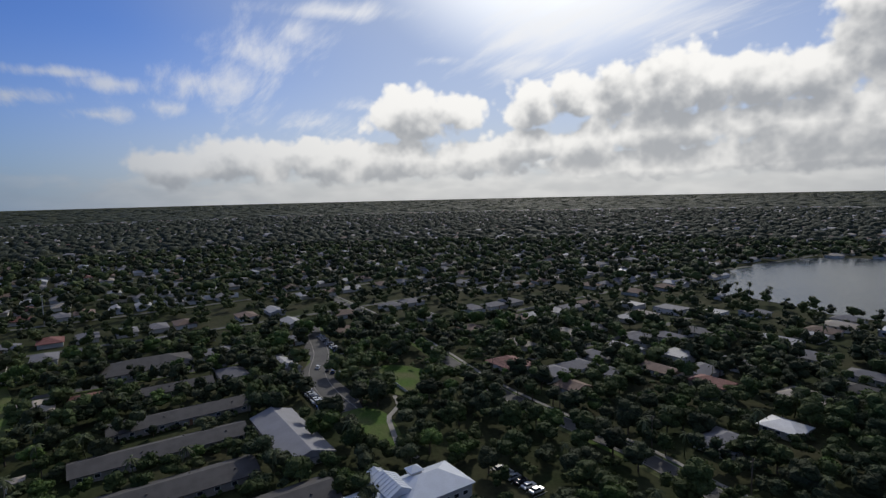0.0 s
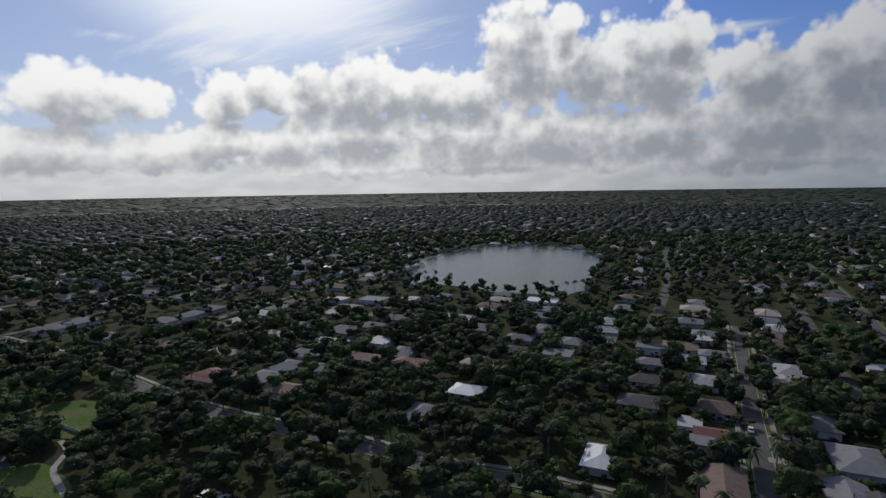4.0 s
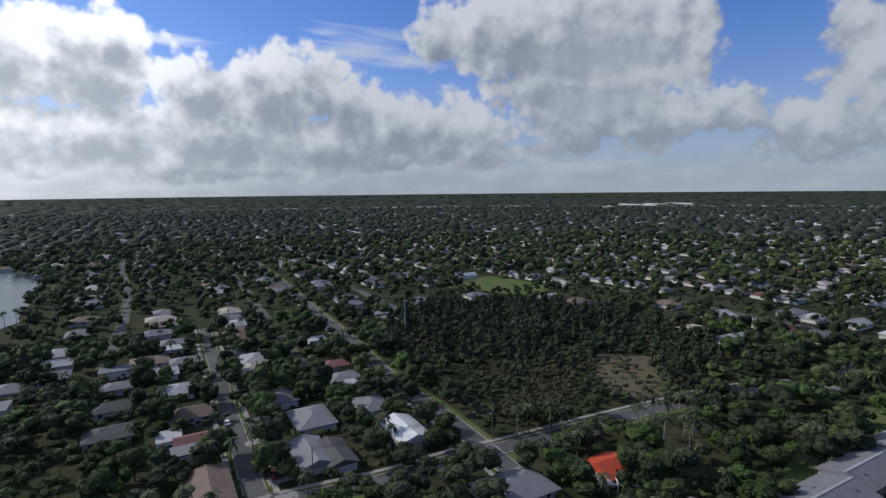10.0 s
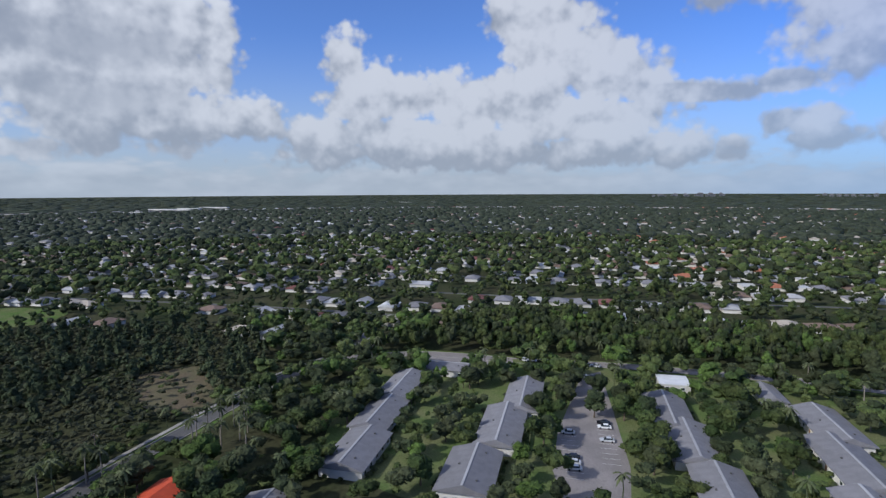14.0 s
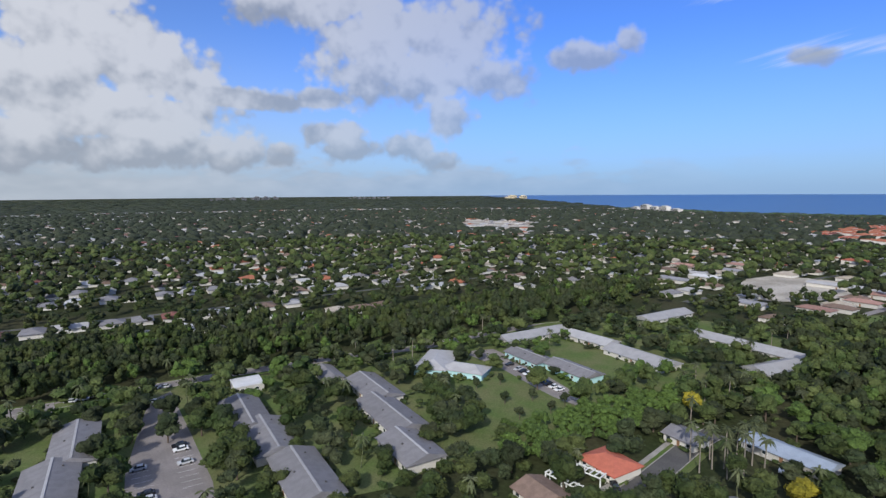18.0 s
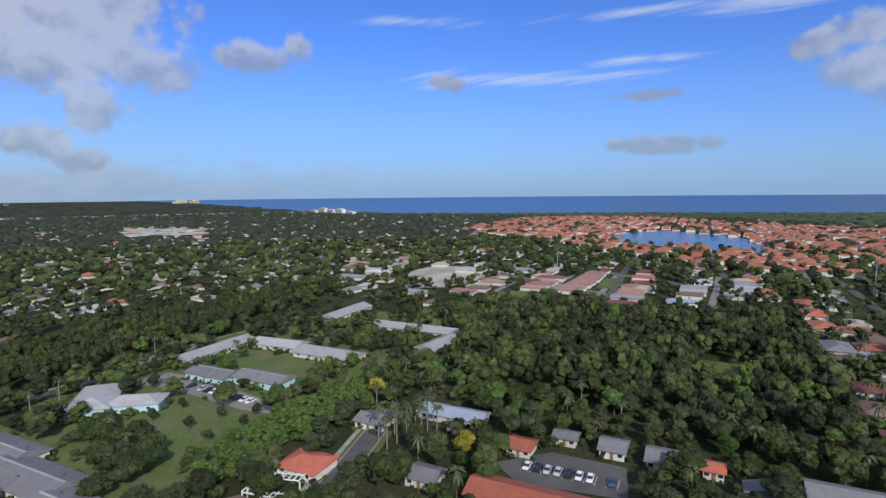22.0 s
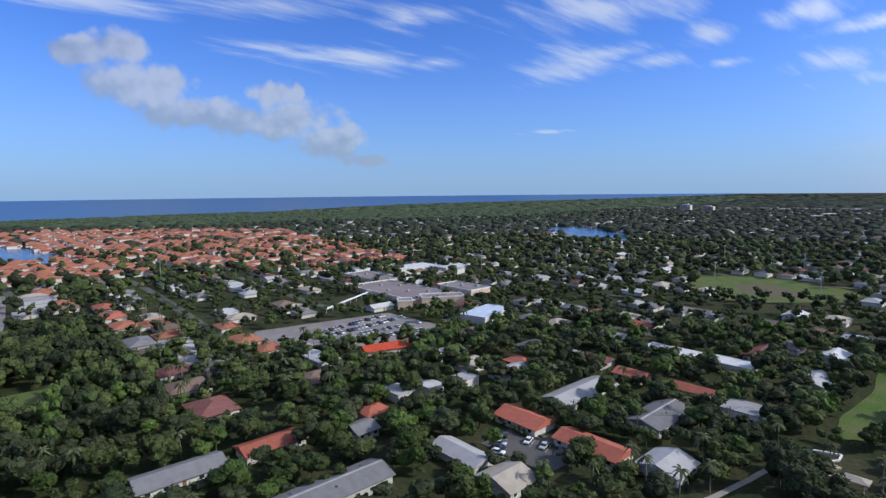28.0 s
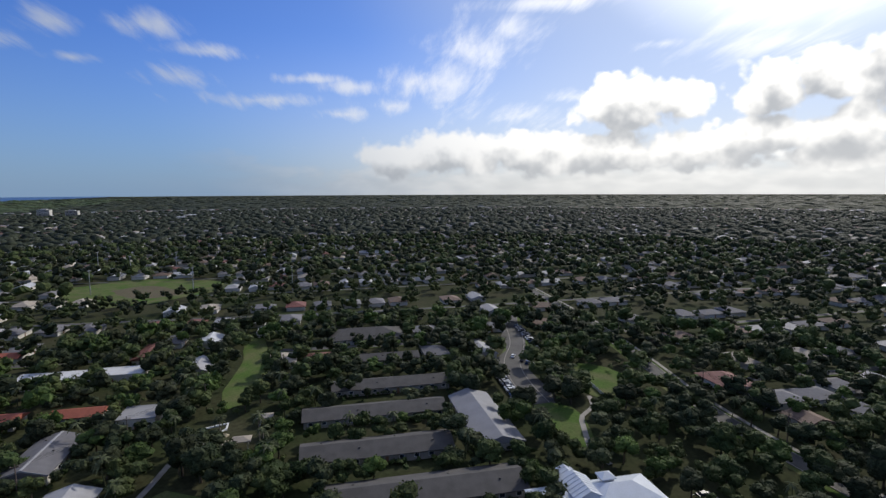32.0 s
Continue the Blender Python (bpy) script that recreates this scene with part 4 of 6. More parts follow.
house("g", -1.5, -140.0, 8.4, 8.0, 151, "grey", clear=6.0)
house("g", -31.8, -155.3, 7.2, 8.0, 151, "coral", clear=6.0)
house("g", -29.4, -125.3, 34.8, 11.0, 151, "coral", windows=8, label="long low building with a coral red roof", clear=6.0)
house("g", -47.2, -160.3, 6.8, 6.0, 151, "grey", clear=6.0)
house("g", -59.6, -152.2, 7.2, 9.0, 151, "grey", clear=6.0)
house("g", -71.0, -144.5, 7.6, 10.0, 151, "grey", clear=6.0)
house("g", -82.5, -137.3, 5.2, 6.0, 151, "coral", clear=6.0)
house("g", -88.7, -124.9, 4.9, 8.0, 61, "grey", clear=6.0)
house("g", -110.3, -119.4, 22.8, 10.0, 151, "grey", windows=5, clear=6.0)
house("g", -133.6, -106.0, 19.0, 9.0, 151, "coral", windows=4, label="long low building with a coral red roof", clear=6.0)
house("h", -93.3, -92.4, 11.8, 10.0, 151, "pale", clear=6.0)
house("g", -116.2, -73.9, 31.2, 11.0, 151, "grey", ridge=True, windows=7, hatch=3, eave=3.2, pitch=0.3, label="white-walled apartment block section with grey gabled roof", clear=6.0)
house("g", -146.3, -47.7, 18.1, 8.0, 61, "pale", clear=6.0)
house("g", -136.4, -31.6, 10.8, 12.0, 151, "tan", clear=6.0)
house("g", -176.4, -34.2, 17.4, 11.0, 61, "coral", windows=4, label="long low building with a coral red roof", clear=6.0)
house("g", -163.2, -10.9, 21.4, 10.0, 61, "coral", windows=5, label="long low building with a coral red roof", clear=6.0)
house("g", -207.2, -18.3, 32.8, 12.0, 151, "pale", windows=7)
house("g", -234.3, 0.8, 12.6, 9.0, 61, "coral", windows=2)
house("h", -166.0, -86.8, 9.5, 8.0, 151, "coral")
house("g", -152.1, -84.3, 7.8, 9.0, 151, "grey", clear=6.0)
house("f", -185.1, -85.8, 7.8, 11.0, 151, "pale", eave=3.29)
house("f", -195.1, -77.1, 7.6, 11.0, 151, "white", eave=3.42)
house("f", -205.5, -65.5, 7.8, 11.0, 61, "pale", eave=3.55, windows=2)
house("h", -237.4, -47.8, 11.8, 10.0, 61, "coral", windows=2)
house("h", -150.3, -144.9, 17.1, 14.0, 61, "maroon")
house("h", -164.1, -170.5, 16.4, 14.0, 151, "brown", windows=2)
house("h", -177.5, -190.5, 14.1, 12.0, 151, "maroon", windows=2)
house("h", -229.2, -195.2, 19.2, 13.0, 61, "orange", windows=4)
house("h", -220.5, -173.6, 14.1, 12.0, 61, "orange", windows=2)
house("h", -190.5, -125.3, 16.4, 14.0, 151, "brown", windows=2)
house("h", -250.2, -225.0, 14.1, 11.0, 61, "orange", windows=2)
house("h", -194.0, -221.9, 19.9, 12.0, 61, "brown", windows=4)
house("h", -207.9, -245.5, 19.6, 12.0, 61, "grey", windows=4)
house("h", -232.2, -285.8, 19.2, 12.0, 61, "orange", windows=2)
house("h", -249.5, -315.2, 19.6, 12.0, 61, "coral", windows=5, label="long low building with a coral red roof")
house("h", -267.4, -345.2, 19.6, 12.0, 61, "coral", windows=5, label="long low building with a coral red roof")
house("g", -191.8, 9.3, 23.8, 12.0, 151, "grey", ridge=True, windows=5, hatch=3, eave=3.2, pitch=0.3, label="white-walled apartment block section with grey gabled roof")
house("g", -157.8, 9.8, 12.7, 12.0, 151, "pale", clear=6.0)
house("g", -222.8, 22.4, 15.6, 8.0, 61, "coral", windows=4, label="long low building with a coral red roof")
house("f", -271.7, 20.2, 27.7, 11.0, 61, "white", windows=6, eave=3.42)
house("f", -261.2, 40.9, 22.7, 11.0, 61, "white", windows=5, eave=3.55)
house("g", -285.8, 59.9, 25.3, 9.0, 151, "maroon", windows=5)
house("g", -331.1, -35.0, 11.0, 8.0, 151, "coral", windows=2)
house("g", -345.1, -22.5, 17.0, 8.0, 151, "coral", windows=4, label="long low building with a coral red roof")
house("g", -325.1, 5.4, 16.4, 9.0, 61, "coral", windows=4, label="long low building with a coral red roof")
house("f", -206.4, 38.2, 12.2, 12.0, 61, "pale", eave=3.42)
house("g", -103.7, 82.6, 51.1, 13.0, 61, "darkgrey", windows=11, hatch=4, eave=2.8, wall="shadewall", label="long terrace with a dark grey roof", clear=6.0)
house("g", -131.4, 86.1, 44.7, 12.0, 61, "darkgrey", windows=10, hatch=4, eave=2.8, wall="shadewall", label="long terrace with a dark grey roof", clear=6.0)
house("g", -155.0, 101.5, 49.2, 11.0, 61, "darkgrey", windows=11, hatch=4, eave=2.8, wall="shadewall", label="long terrace with a dark grey roof")
house("g", -173.3, 121.9, 46.4, 11.0, 61, "darkgrey", windows=10, hatch=4, eave=2.8, wall="shadewall", label="long terrace with a dark grey roof")
house("g", -201.6, 141.7, 26.5, 10.0, 61, "darkgrey", windows=6, hatch=4, eave=2.8, wall="shadewall", label="long terrace with a dark grey roof")
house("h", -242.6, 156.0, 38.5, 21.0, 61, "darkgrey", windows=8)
house("g", -124.8, 125.8, 40.1, 14.0, 151, "slate", windows=9, clear=6.0)
house("f", -285.7, 120.6, 12.9, 12.0, 61, "white", eave=2.90, windows=2)
house("h", 54.8, 141.7, 14.0, 9.0, 61, "white", clear=6.0)
house("h", 4.2, 177.6, 14.1, 12.0, 61, "grey", clear=6.0)
house("h", 22.2, 197.0, 11.8, 10.0, 151, "white")
house("g", -19.6, 242.5, 15.8, 9.0, 151, "brown", windows=2)
house("f", -13.7, 265.9, 11.8, 13.0, 151, "pale", eave=3.55, windows=2)
house("h", 0.6, 233.2, 14.2, 10.0, 151, "maroon", windows=2)
house("h", -32.4, 290.5, 13.0, 11.0, 151, "grey", windows=2)
house("f", -23.2, 373.5, 18.4, 14.0, 151, "grey", eave=3.16, windows=2)
house("h", 39.7, 288.9, 16.7, 13.0, 151, "grey", windows=2)
house("h", 52.0, 245.3, 11.8, 10.0, 151, "darkgrey", windows=2)
house("f", 69.2, 235.1, 13.2, 11.0, 151, "grey", eave=3.55, windows=2)
house("h", 82.2, 255.3, 11.8, 10.0, 61, "grey", windows=2)
house("h", 77.2, 283.2, 11.8, 10.0, 151, "grey", windows=2)
house("h", 58.0, 265.8, 13.6, 10.0, 151, "grey", windows=2)
house("f", 116.1, 241.0, 12.3, 10.0, 151, "grey", eave=3.29, windows=2)
house("h", 106.8, 220.9, 10.7, 9.0, 151, "grey", windows=2)
house("h", 94.1, 200.9, 11.8, 10.0, 151, "darkgrey", windows=2)
house("h", 82.6, 179.5, 13.0, 11.0, 151, "darkgrey")
house("h", 154.8, 261.4, 10.7, 9.0, 151, "grey", windows=2)
house("f", 147.7, 249.8, 9.1, 9.0, 151, "pale", eave=3.16, windows=2)
house("h", 139.6, 228.3, 10.7, 9.0, 151, "grey", windows=2)
house("h", 117.3, 196.3, 11.8, 10.0, 61, "pale", windows=2)
house("h", 105.9, 171.5, 13.0, 11.0, 151, "brown")
house("f", 91.0, 159.6, 7.2, 9.0, 151, "pale", eave=2.90)
house("g", 93.0, 151.0, 8.8, 10.0, 151, "maroon", clear=6.0)
house("f", 87.2, 146.5, 10.0, 7.0, 151, "grey", eave=3.16, clear=6.0)
house("g", 79.9, 122.9, 18.2, 10.0, 61, "brown", clear=6.0)
house("h", 132.7, 155.6, 13.6, 9.0, 61, "grey")
house("h", 125.1, 132.2, 17.0, 12.0, 61, "grey")
house("g", 107.0, 114.1, 17.1, 9.0, 61, "grey", clear=6.0)
house("g", 110.5, 107.7, 15.6, 8.0, 61, "darkgrey", clear=6.0)
house("f", 195.1, 199.8, 9.4, 9.0, 151, "pale", eave=3.16, windows=2)
house("h", 170.9, 165.0, 10.7, 9.0, 151, "maroon", windows=2)
house("h", 160.8, 150.1, 11.8, 10.0, 151, "grey", windows=2)
house("h", 144.6, 122.1, 13.7, 10.0, 61, "grey")
house("g", 133.9, 99.1, 17.3, 10.0, 61, "white", clear=6.0)
house("h", 73.8, 277.7, 11.8, 10.0, 61, "grey", windows=2)
house("f", 92.6, 351.8, 21.3, 14.0, 151, "white", windows=4, eave=3.16)
house("h", 120.9, 55.1, 18.2, 13.0, 151, "grey", clear=6.0)
house("g", 144.1, 36.7, 9.7, 11.0, 151, "red", clear=6.0)
house("g", 129.2, 12.8, 11.3, 12.0, 151, "grey", ridge=True, windows=4, hatch=3, eave=3.2, pitch=0.3, label="white-walled apartment block section with grey gabled roof", clear=6.0)
house("h", -82.9, 225.6, 17.8, 14.0, 151, "maroon", windows=2)
house("g", -49.2, 206.7, 10.1, 10.0, 151, "brown", windows=2)
house("h", -34.4, 295.6, 14.8, 11.0, 151, "grey", windows=2)
house("h", -38.0, 229.7, 11.8, 10.0, 151, "grey", windows=2)
house("f", -80.9, 542.5, 25.7, 14.0, 151, "white", windows=5, eave=3.42)
house("f", -48.8, 376.5, 14.7, 11.0, 151, "pale", eave=3.55, windows=2)
house("f", 0.8, 370.1, 17.3, 12.0, 61, "pale", eave=2.90, windows=2)


# ---- rows of tiled houses and white bungalows beyond the wood ----
for (x, y, roof, l) in ((-96, -425, "dusty", 19), (-106, -440, "dusty", 20), (-114, -455, "dusty", 20), (-124, -474, "maroon", 24), (-117, -412, "dusty", 19), (-128, -424, "dusty", 22), (-138, -437, "dusty", 20),
                        (-146, -450, "dusty", 20), (-155, -464, "dusty", 20), (-163, -478, "dusty", 19), (-172, -494, "dusty", 18), (-141, -357, "maroon", 28), (-154, -374, "slate", 22), (-161, -388, "dusty", 20),
                        (-168, -401, "dusty", 19), (-178, -420, "dusty", 19), (-193, -436, "maroon", 20), (-199, -450, "coral", 18), (-207, -468, "dusty", 18), (-187, -358, "blue", 20), (-204, -381, "brown", 18),
                        (-214, -394, "pale", 18), (-222, -408, "slate", 18), (-237, -374, "slate", 17), (-250, -388, "pale", 17), (-263, -402, "pale", 18), (-272, -418, "slate", 18), (-280, -436, "tan", 17), (-109, -524, "slate", 24),
                        (0, -416, "slate", 22), (-62, -525, "pale", 44), (-38, -416, "dusty", 20), (-52, -428, "brown", 18), (-68, -457, "dusty", 20), (-80, -494, "dusty", 16), (55, -499, "slate", 30), (36, -527, "white", 26),
                        (18, -580, "slate", 24), (45, -545, "pale", 24), (10, -628, "dusty", 24), (-96, -697, "coral", 26), (70, -560, "brown", 24), (60, -600, "dusty", 26)):
    house("g" if roof in ("slate", "pale") else "h", x, y, l, 9.5, 151, roof, 3.2 if roof != "coral" else 5.5, windows=1, group="terrace houses", clear=5.0)
for pts in ([(-112, -345), (-124, -366), (-150, -414), (-192, -493)], [(-82, -380), (-95, -402), (-121, -447), (-153, -502)], [(-45, -385), (-50, -395), (-68, -430), (-90, -469)], [(-185, -322), (-231, -393), (-281, -474)]):
    up = lift()
    strip("road", pts, 5.0, 0.13 + up, M["pinklot"], 0.0, "short pale residential street")
    take_line(pts, 6.0)
for poly in ([(-112, -386), (-134, -396), (-138, -384), (-119, -362)], [(-72, -396), (-88, -434), (-98, -420), (-84, -394)], [(-56, -395), (-64, -420), (-80, -425), (-78, -400)], [(-150, -430), (-176, -478), (-186, -476), (-160, -426)]):
    area("lawn", poly, "sunlit", "mown grass between rows of houses", 0.03, 1.5)


# ---- the school ----
for x, y, l, w, deg, roof, eave, n, words in ((-380, -172, 84, 40, 61, "schoolroof", 3.8, 12, "wide flat-roofed school block with pale parapets"), (-436, -222, 60, 24, 61, "schoolroof", 3.8, 9, "long flat-roofed wing of the school"),
                                              (-354, -127, 30, 13, 120, "schoolroof", 6.4, 7, "two-storey peach school building"), (-334, -147, 10, 10, 120, "schoolroof", 6.0, 3, "small peach school building"),
                                              (-410, -128, 40, 22, 61, "schoolroof", 3.6, 6, "low flat-roofed school wing")):
    e = house("f", x, y, l, w, deg, roof, eave, windows=n, wall="peach", name="school", label=words, clear=3.0)
    for s in (-1, 1):
        child("parapet", mesh_of("parapet", *box_data(l + 0.5, 0.5, 0.9, eave, 0, s * w / 2), M["trim"]), e, None, "white parapet")
        child("parapet", mesh_of("parapet", *box_data(0.5, w - 0.6, 0.9, eave, s * l / 2, 0), M["trim"]), e, None, "white parapet")
    for k in range(int(l / 12)):
        child("roof_unit", box_mesh("roof_unit", 2.2, 1.8, 1.3, M["pale"]), e, pose((k + 0.5) * 12 - l / 2, (k % 3 - 1) * w * 0.25, eave + 0.3))
house("f", -322, -86, 34, 18, 165, "paleblue", 5.0, windows=7, name="gymnasium", label="low hall with a pale blue flat roof", clear=8.0)
house("g", -238, -115, 26, 11, 137, "red", 3.4, windows=4, label="low building with a bright red roof beside the car park", clear=6.0)
house("f", -500, -186, 60, 16, 80, "blue", 5.0, windows=6, name="hall", label="long low hall with a grey-blue roof", clear=6.0)
walkway = tagged(new("covered_walkway"), "long white covered walkway of the school", "canopy")
walkway.matrix_world = local(-352, -192, 181)
take_box(-346, -188, 100, 18, 1, 0)
child("roof", mesh_of("roof", *box_data(98, 2.4, 0.3, 3.0), M["trim"]), walkway)
for i in range(12):
    child("post", box_mesh("post", 0.2, 0.2, 3.0, M["trim"]), walkway, pose(-47 + i * 8.5, 0, 0))


# ---- zones ----
PINE = [(262, 205), (312, 200), (352, 148), (345, 60), (290, 28), (243, 8), (205, 40), (166, 62), (153, 80), (167, 109), (201, 157)]
WOOD = [(-30, -350), (-103, -370), (-167, -322), (-218, -300), (-172, -197), (-147, -158), (-112, -146), (-88, -170), (-51, -200), (-22, -216), (0, -262)]
BELT = [(262, -20), (300, -120), (250, -215), (205, -262), (165, -330), (118, -425), (84, -470), (62, -440), (110, -318), (148, -240), (190, -180), (215, -140), (240, -60)]
FLATS = [(250, -20), (120, 20), (80, -100), (30, -190), (-40, -250), (-45, -330), (10, -400), (90, -410), (130, -330), (250, -60)]
GLADE = [(250, 72), (256, 44), (216, 32), (202, 42), (215, 60)]
THICKET = [(66, -139), (64, -160), (45, -194), (26, -221), (18, -206), (29, -178), (40, -160), (50, -141)]
take_poly(THICKET)
for x, y, w in ((16, -199, 9), (-14, -153, 9), (2, -166, 20), (179, 27, 22), (-66, 112, 26), (-176, 58, 26), (-134, 150, 20), (-178, 208, 24), (-40, 126, 14), (-48, -132, 22), (-160, -22, 18)):
    take_box(x, y, w, w, 61, 0)
ORANGE = [(-94, -1150), (-318, -1610), (-660, -1690), (-889, -1000), (-950, -690), (-663, -350), (-565, -232), (-472, -300), (-438, -440), (-310, -500), (-265, -650), (-178, -898)]
MANGROVE = [(600, -2500), (150, -1997), (-457, -1720), (-862, -1400), (-1060, -930), (-1316, -825), (-1450, -544), (-1665, -307), (-2381, 12), (-4300, 900), (-5000, -1000), (-2500, -3000), (0, -4500)]
TERRACES = [(-80, -420), (-140, -530), (-235, -505), (-165, -345), (-110, -352)]
QUARRY = [(600, -1120), (700, -1340), (480, -1290), (430, -1110)]
CLEAR = [(-150, 90), (-60, 40), (-60, 130), (-120, 160)]
COAST_A = [math.atan2(y, x) % (2 * math.pi) for x, y in COAST]
COAST_R = [math.hypot(x, y) for x, y in COAST]


def coast(x, y):
    """The distance of the coast along this heading (very far where there is none)."""
    a = np.arctan2(y, x) % (2 * math.pi)
    order = np.argsort(COAST_A)
    return np.interp(a, np.array(COAST_A)[order], np.array(COAST_R)[order], left=9e9, right=9e9)


def in_water(x, y):
    return inside(LAKE, x, y) | inside(POND, x, y) | inside(LAGOON, x, y) | (np.hypot(x, y) > coast(x, y) - 10)


def wild(x, y):
    return inside(PINE, x, y) | inside(WOOD, x, y) | inside(BELT, x, y) | inside(FLATS, x, y) | inside(MANGROVE, x, y)


GRID = radians(61)


def from_grid(u, v):
    return u * math.cos(GRID) - v * math.sin(GRID), u * math.sin(GRID) + v * math.cos(GRID)


# ---- the wider suburb: streets and houses on the same grid ----
rng = np.random.default_rng(7)


def suburb_streets():
    for k in range(-9, 10):
        v0 = k * 84.0 + 20
        run = []
        for u in np.arange(-780, 781, 8.0):
            x, y = from_grid(u, v0 + 5 * math.sin(u * 0.011 + k))
            r = math.hypot(x, y)
            ok = 235 < r < 760 and not bool(wild(x, y)) and not bool(in_water(x, y)) and bool(free(x, y)) and not bool(inside(LAKE, x, y))
            if ok:
                run.append((x, y))
            if (not ok or u > 770) and run:
                if len(run) > 9:
                    pts = run[::5] + [run[-1]]
                    up = lift()
                    strip("road", pts, 7.0, 0.01 + up, M["lawn"], 0, "grass verge along a street")
                    strip("road", pts, 4.8, 0.12 + up, M["asphalt"], 0, "suburban street of grey asphalt")
                    take_line(pts, 4.0)
                run = []


suburb_streets()


def lots(rmin, rmax):
    """House places in back-to-back rows along the streets."""
    out = []
    n = int(rmax / 42) + 2
    for k in range(-n, n + 1):
        v0 = k * 42.0 - 1
        for u in np.arange(-rmax, rmax, 18.5):
            j = rng.random(4)
            x, y = from_grid(u + (j[0] - 0.5) * 5, v0 + (j[1] - 0.5) * 6 + 5 * math.sin(u * 0.011 + k // 2))
            r = math.hypot(x, y)
            if rmin < r < rmax and j[2] < 0.8:
                out.append((x, y, j[3]))
    a = np.array(out)
    ok = ~wild(a[:, 0], a[:, 1]) & ~in_water(a[:, 0], a[:, 1])
    return a[ok]


KINDS = [("h", 15, 11, "grey"), ("g", 16, 10, "white"), ("h", 14, 11, "pale"), ("f", 16, 11, "white"), ("h", 15, 12, "brown"), ("h", 16, 12, "tan"), ("h", 15, 12, "coral"), ("g", 17, 10, "pale"), ("h", 16, 13, "orange"), ("h", 15, 12, "maroon")]


def pick_roof(x, y, q):
    a = math.degrees(math.atan2(-x, y)) % 360
    if inside(ORANGE, x, y):
        return (8, 6, 8, 8, 6, 9)[int(q * 6)]
    if inside(TERRACES, x, y):
        return (9, 6, 4, 9, 5)[int(q * 5)]
    if 130 < a < 235:
        return (0, 0, 2, 3, 4, 5, 5, 4, 2, 8)[int(q * 10)]
    return (0, 0, 1, 2, 0, 4, 0, 5, 9, 7)[int(q * 10)] if not (a < 55 or a > 275) else (0, 0, 4, 0, 0, 4, 7, 5, 0, 2)[int(q * 10)]


def suburb_houses():
    a = lots(225, 430)
    a = a[np.argsort(np.hypot(a[:, 0], a[:, 1]))]
    n = 0
    for x, y, q in a:
        u = np.array([-5, 0, 5])
        if n > 165 or not free(x + u[:, None], y + u[None, :]).all():
            continue
        kind, l, w, roof = KINDS[pick_roof(x, y, q)]
        deg = 61 if (q * 37) % 1 < 0.35 else 151
        house(kind, x, y, l, w, deg, roof, windows=2 if n < 30 else 1, group="suburb houses", pad=0.0, clear=1.5)
        n += 1


suburb_houses()


def tri_faces(f):
    return [t for q in f for t in ([(q[0], q[1], q[2]), (q[0], q[2], q[3])] if len(q) == 4 else [tuple(q)])]


def far_houses():
    """Roofs and walls beyond, joined by colour."""
    by_roof, walls = {}, []
    cx = lots(430, 2500)
    r = np.hypot(cx[:, 0], cx[:, 1])
    cx = cx[(r < 1000) | (rng.random(len(cx)) < 0.5)]
    orange = inside(ORANGE, cx[:, 0], cx[:, 1])
    for (x, y, q), o in zip(cx, orange):
        if not free(x, y):
            continue
        i = pick_roof(x, y, q)
        by_roof.setdefault(KINDS[i][3], []).append((x, y, i, q))
    # the orange estate is denser
    for u in np.arange(-1700, 0, 17.0):
        for v in np.arange(-1700, 1700, 24.0):
            x, y = from_grid(u, v)
            if inside(ORANGE, x, y) and not inside(POND, x, y) and rng.random() < 0.86:
                q = rng.random()
                i = (8, 6, 8, 8, 6, 9)[int(q * 6)]
                by_roof.setdefault(KINDS[i][3], []).append((x + rng.normal(0, 2), y + rng.normal(0, 2), i, q))
    wv, wf = [], []
    for roof, items in by_roof.items():
        vs, fs, n = [], [], 0
        for x, y, i, q in items:
            kind, l, w, _ = KINDS[i]
            tall = 5.2 if roof == "orange" and inside(ORANGE, x, y) else 2.8
            deg = radians(61 if (q * 37) % 1 < 0.35 else 151)
            c, s = math.cos(deg), math.sin(deg)
            for (v, f), store in ((roof_data(kind, l, w, tall, 0.36), 0), (box_data(l, w, tall), 1)):
                p = np.array(v) @ np.array([[c, s, 0], [-s, c, 0], [0, 0, 1]]) + (x, y, 0)
                t = np.array(tri_faces(f))
                if store == 0:
                    vs.append(p), fs.append(t + n)
                    n += len(p)
                else:
                    wv.append(p), wf.append(t)
        me = big_mesh("far_roofs", np.concatenate(vs), np.concatenate(fs), M[roof], False)
        tagged(new("distant_roofs", me), "many %s roofs of the distant suburb" % WORD[roof], "roofs", kind="stuff")
    off = np.cumsum([0] + [len(p) for p in wv[:-1]])
    me = big_mesh("far_walls", np.concatenate(wv), np.concatenate([t + o for t, o in zip(wf, off)]), M["wall"], False)
    tagged(new("distant_walls", me), "pale walls of the distant houses", "walls", kind="stuff")


far_houses()


# ---- trees ----
PHI = (1 + 5 ** 0.5) / 2
ICO_V = np.array([(-1, PHI, 0), (1, PHI, 0), (-1, -PHI, 0), (1, -PHI, 0), (0, -1, PHI), (0, 1, PHI), (0, -1, -PHI), (0, 1, -PHI), (PHI, 0, -1), (PHI, 0, 1), (-PHI, 0, -1), (-PHI, 0, 1)]) / (1 + PHI * PHI) ** 0.5


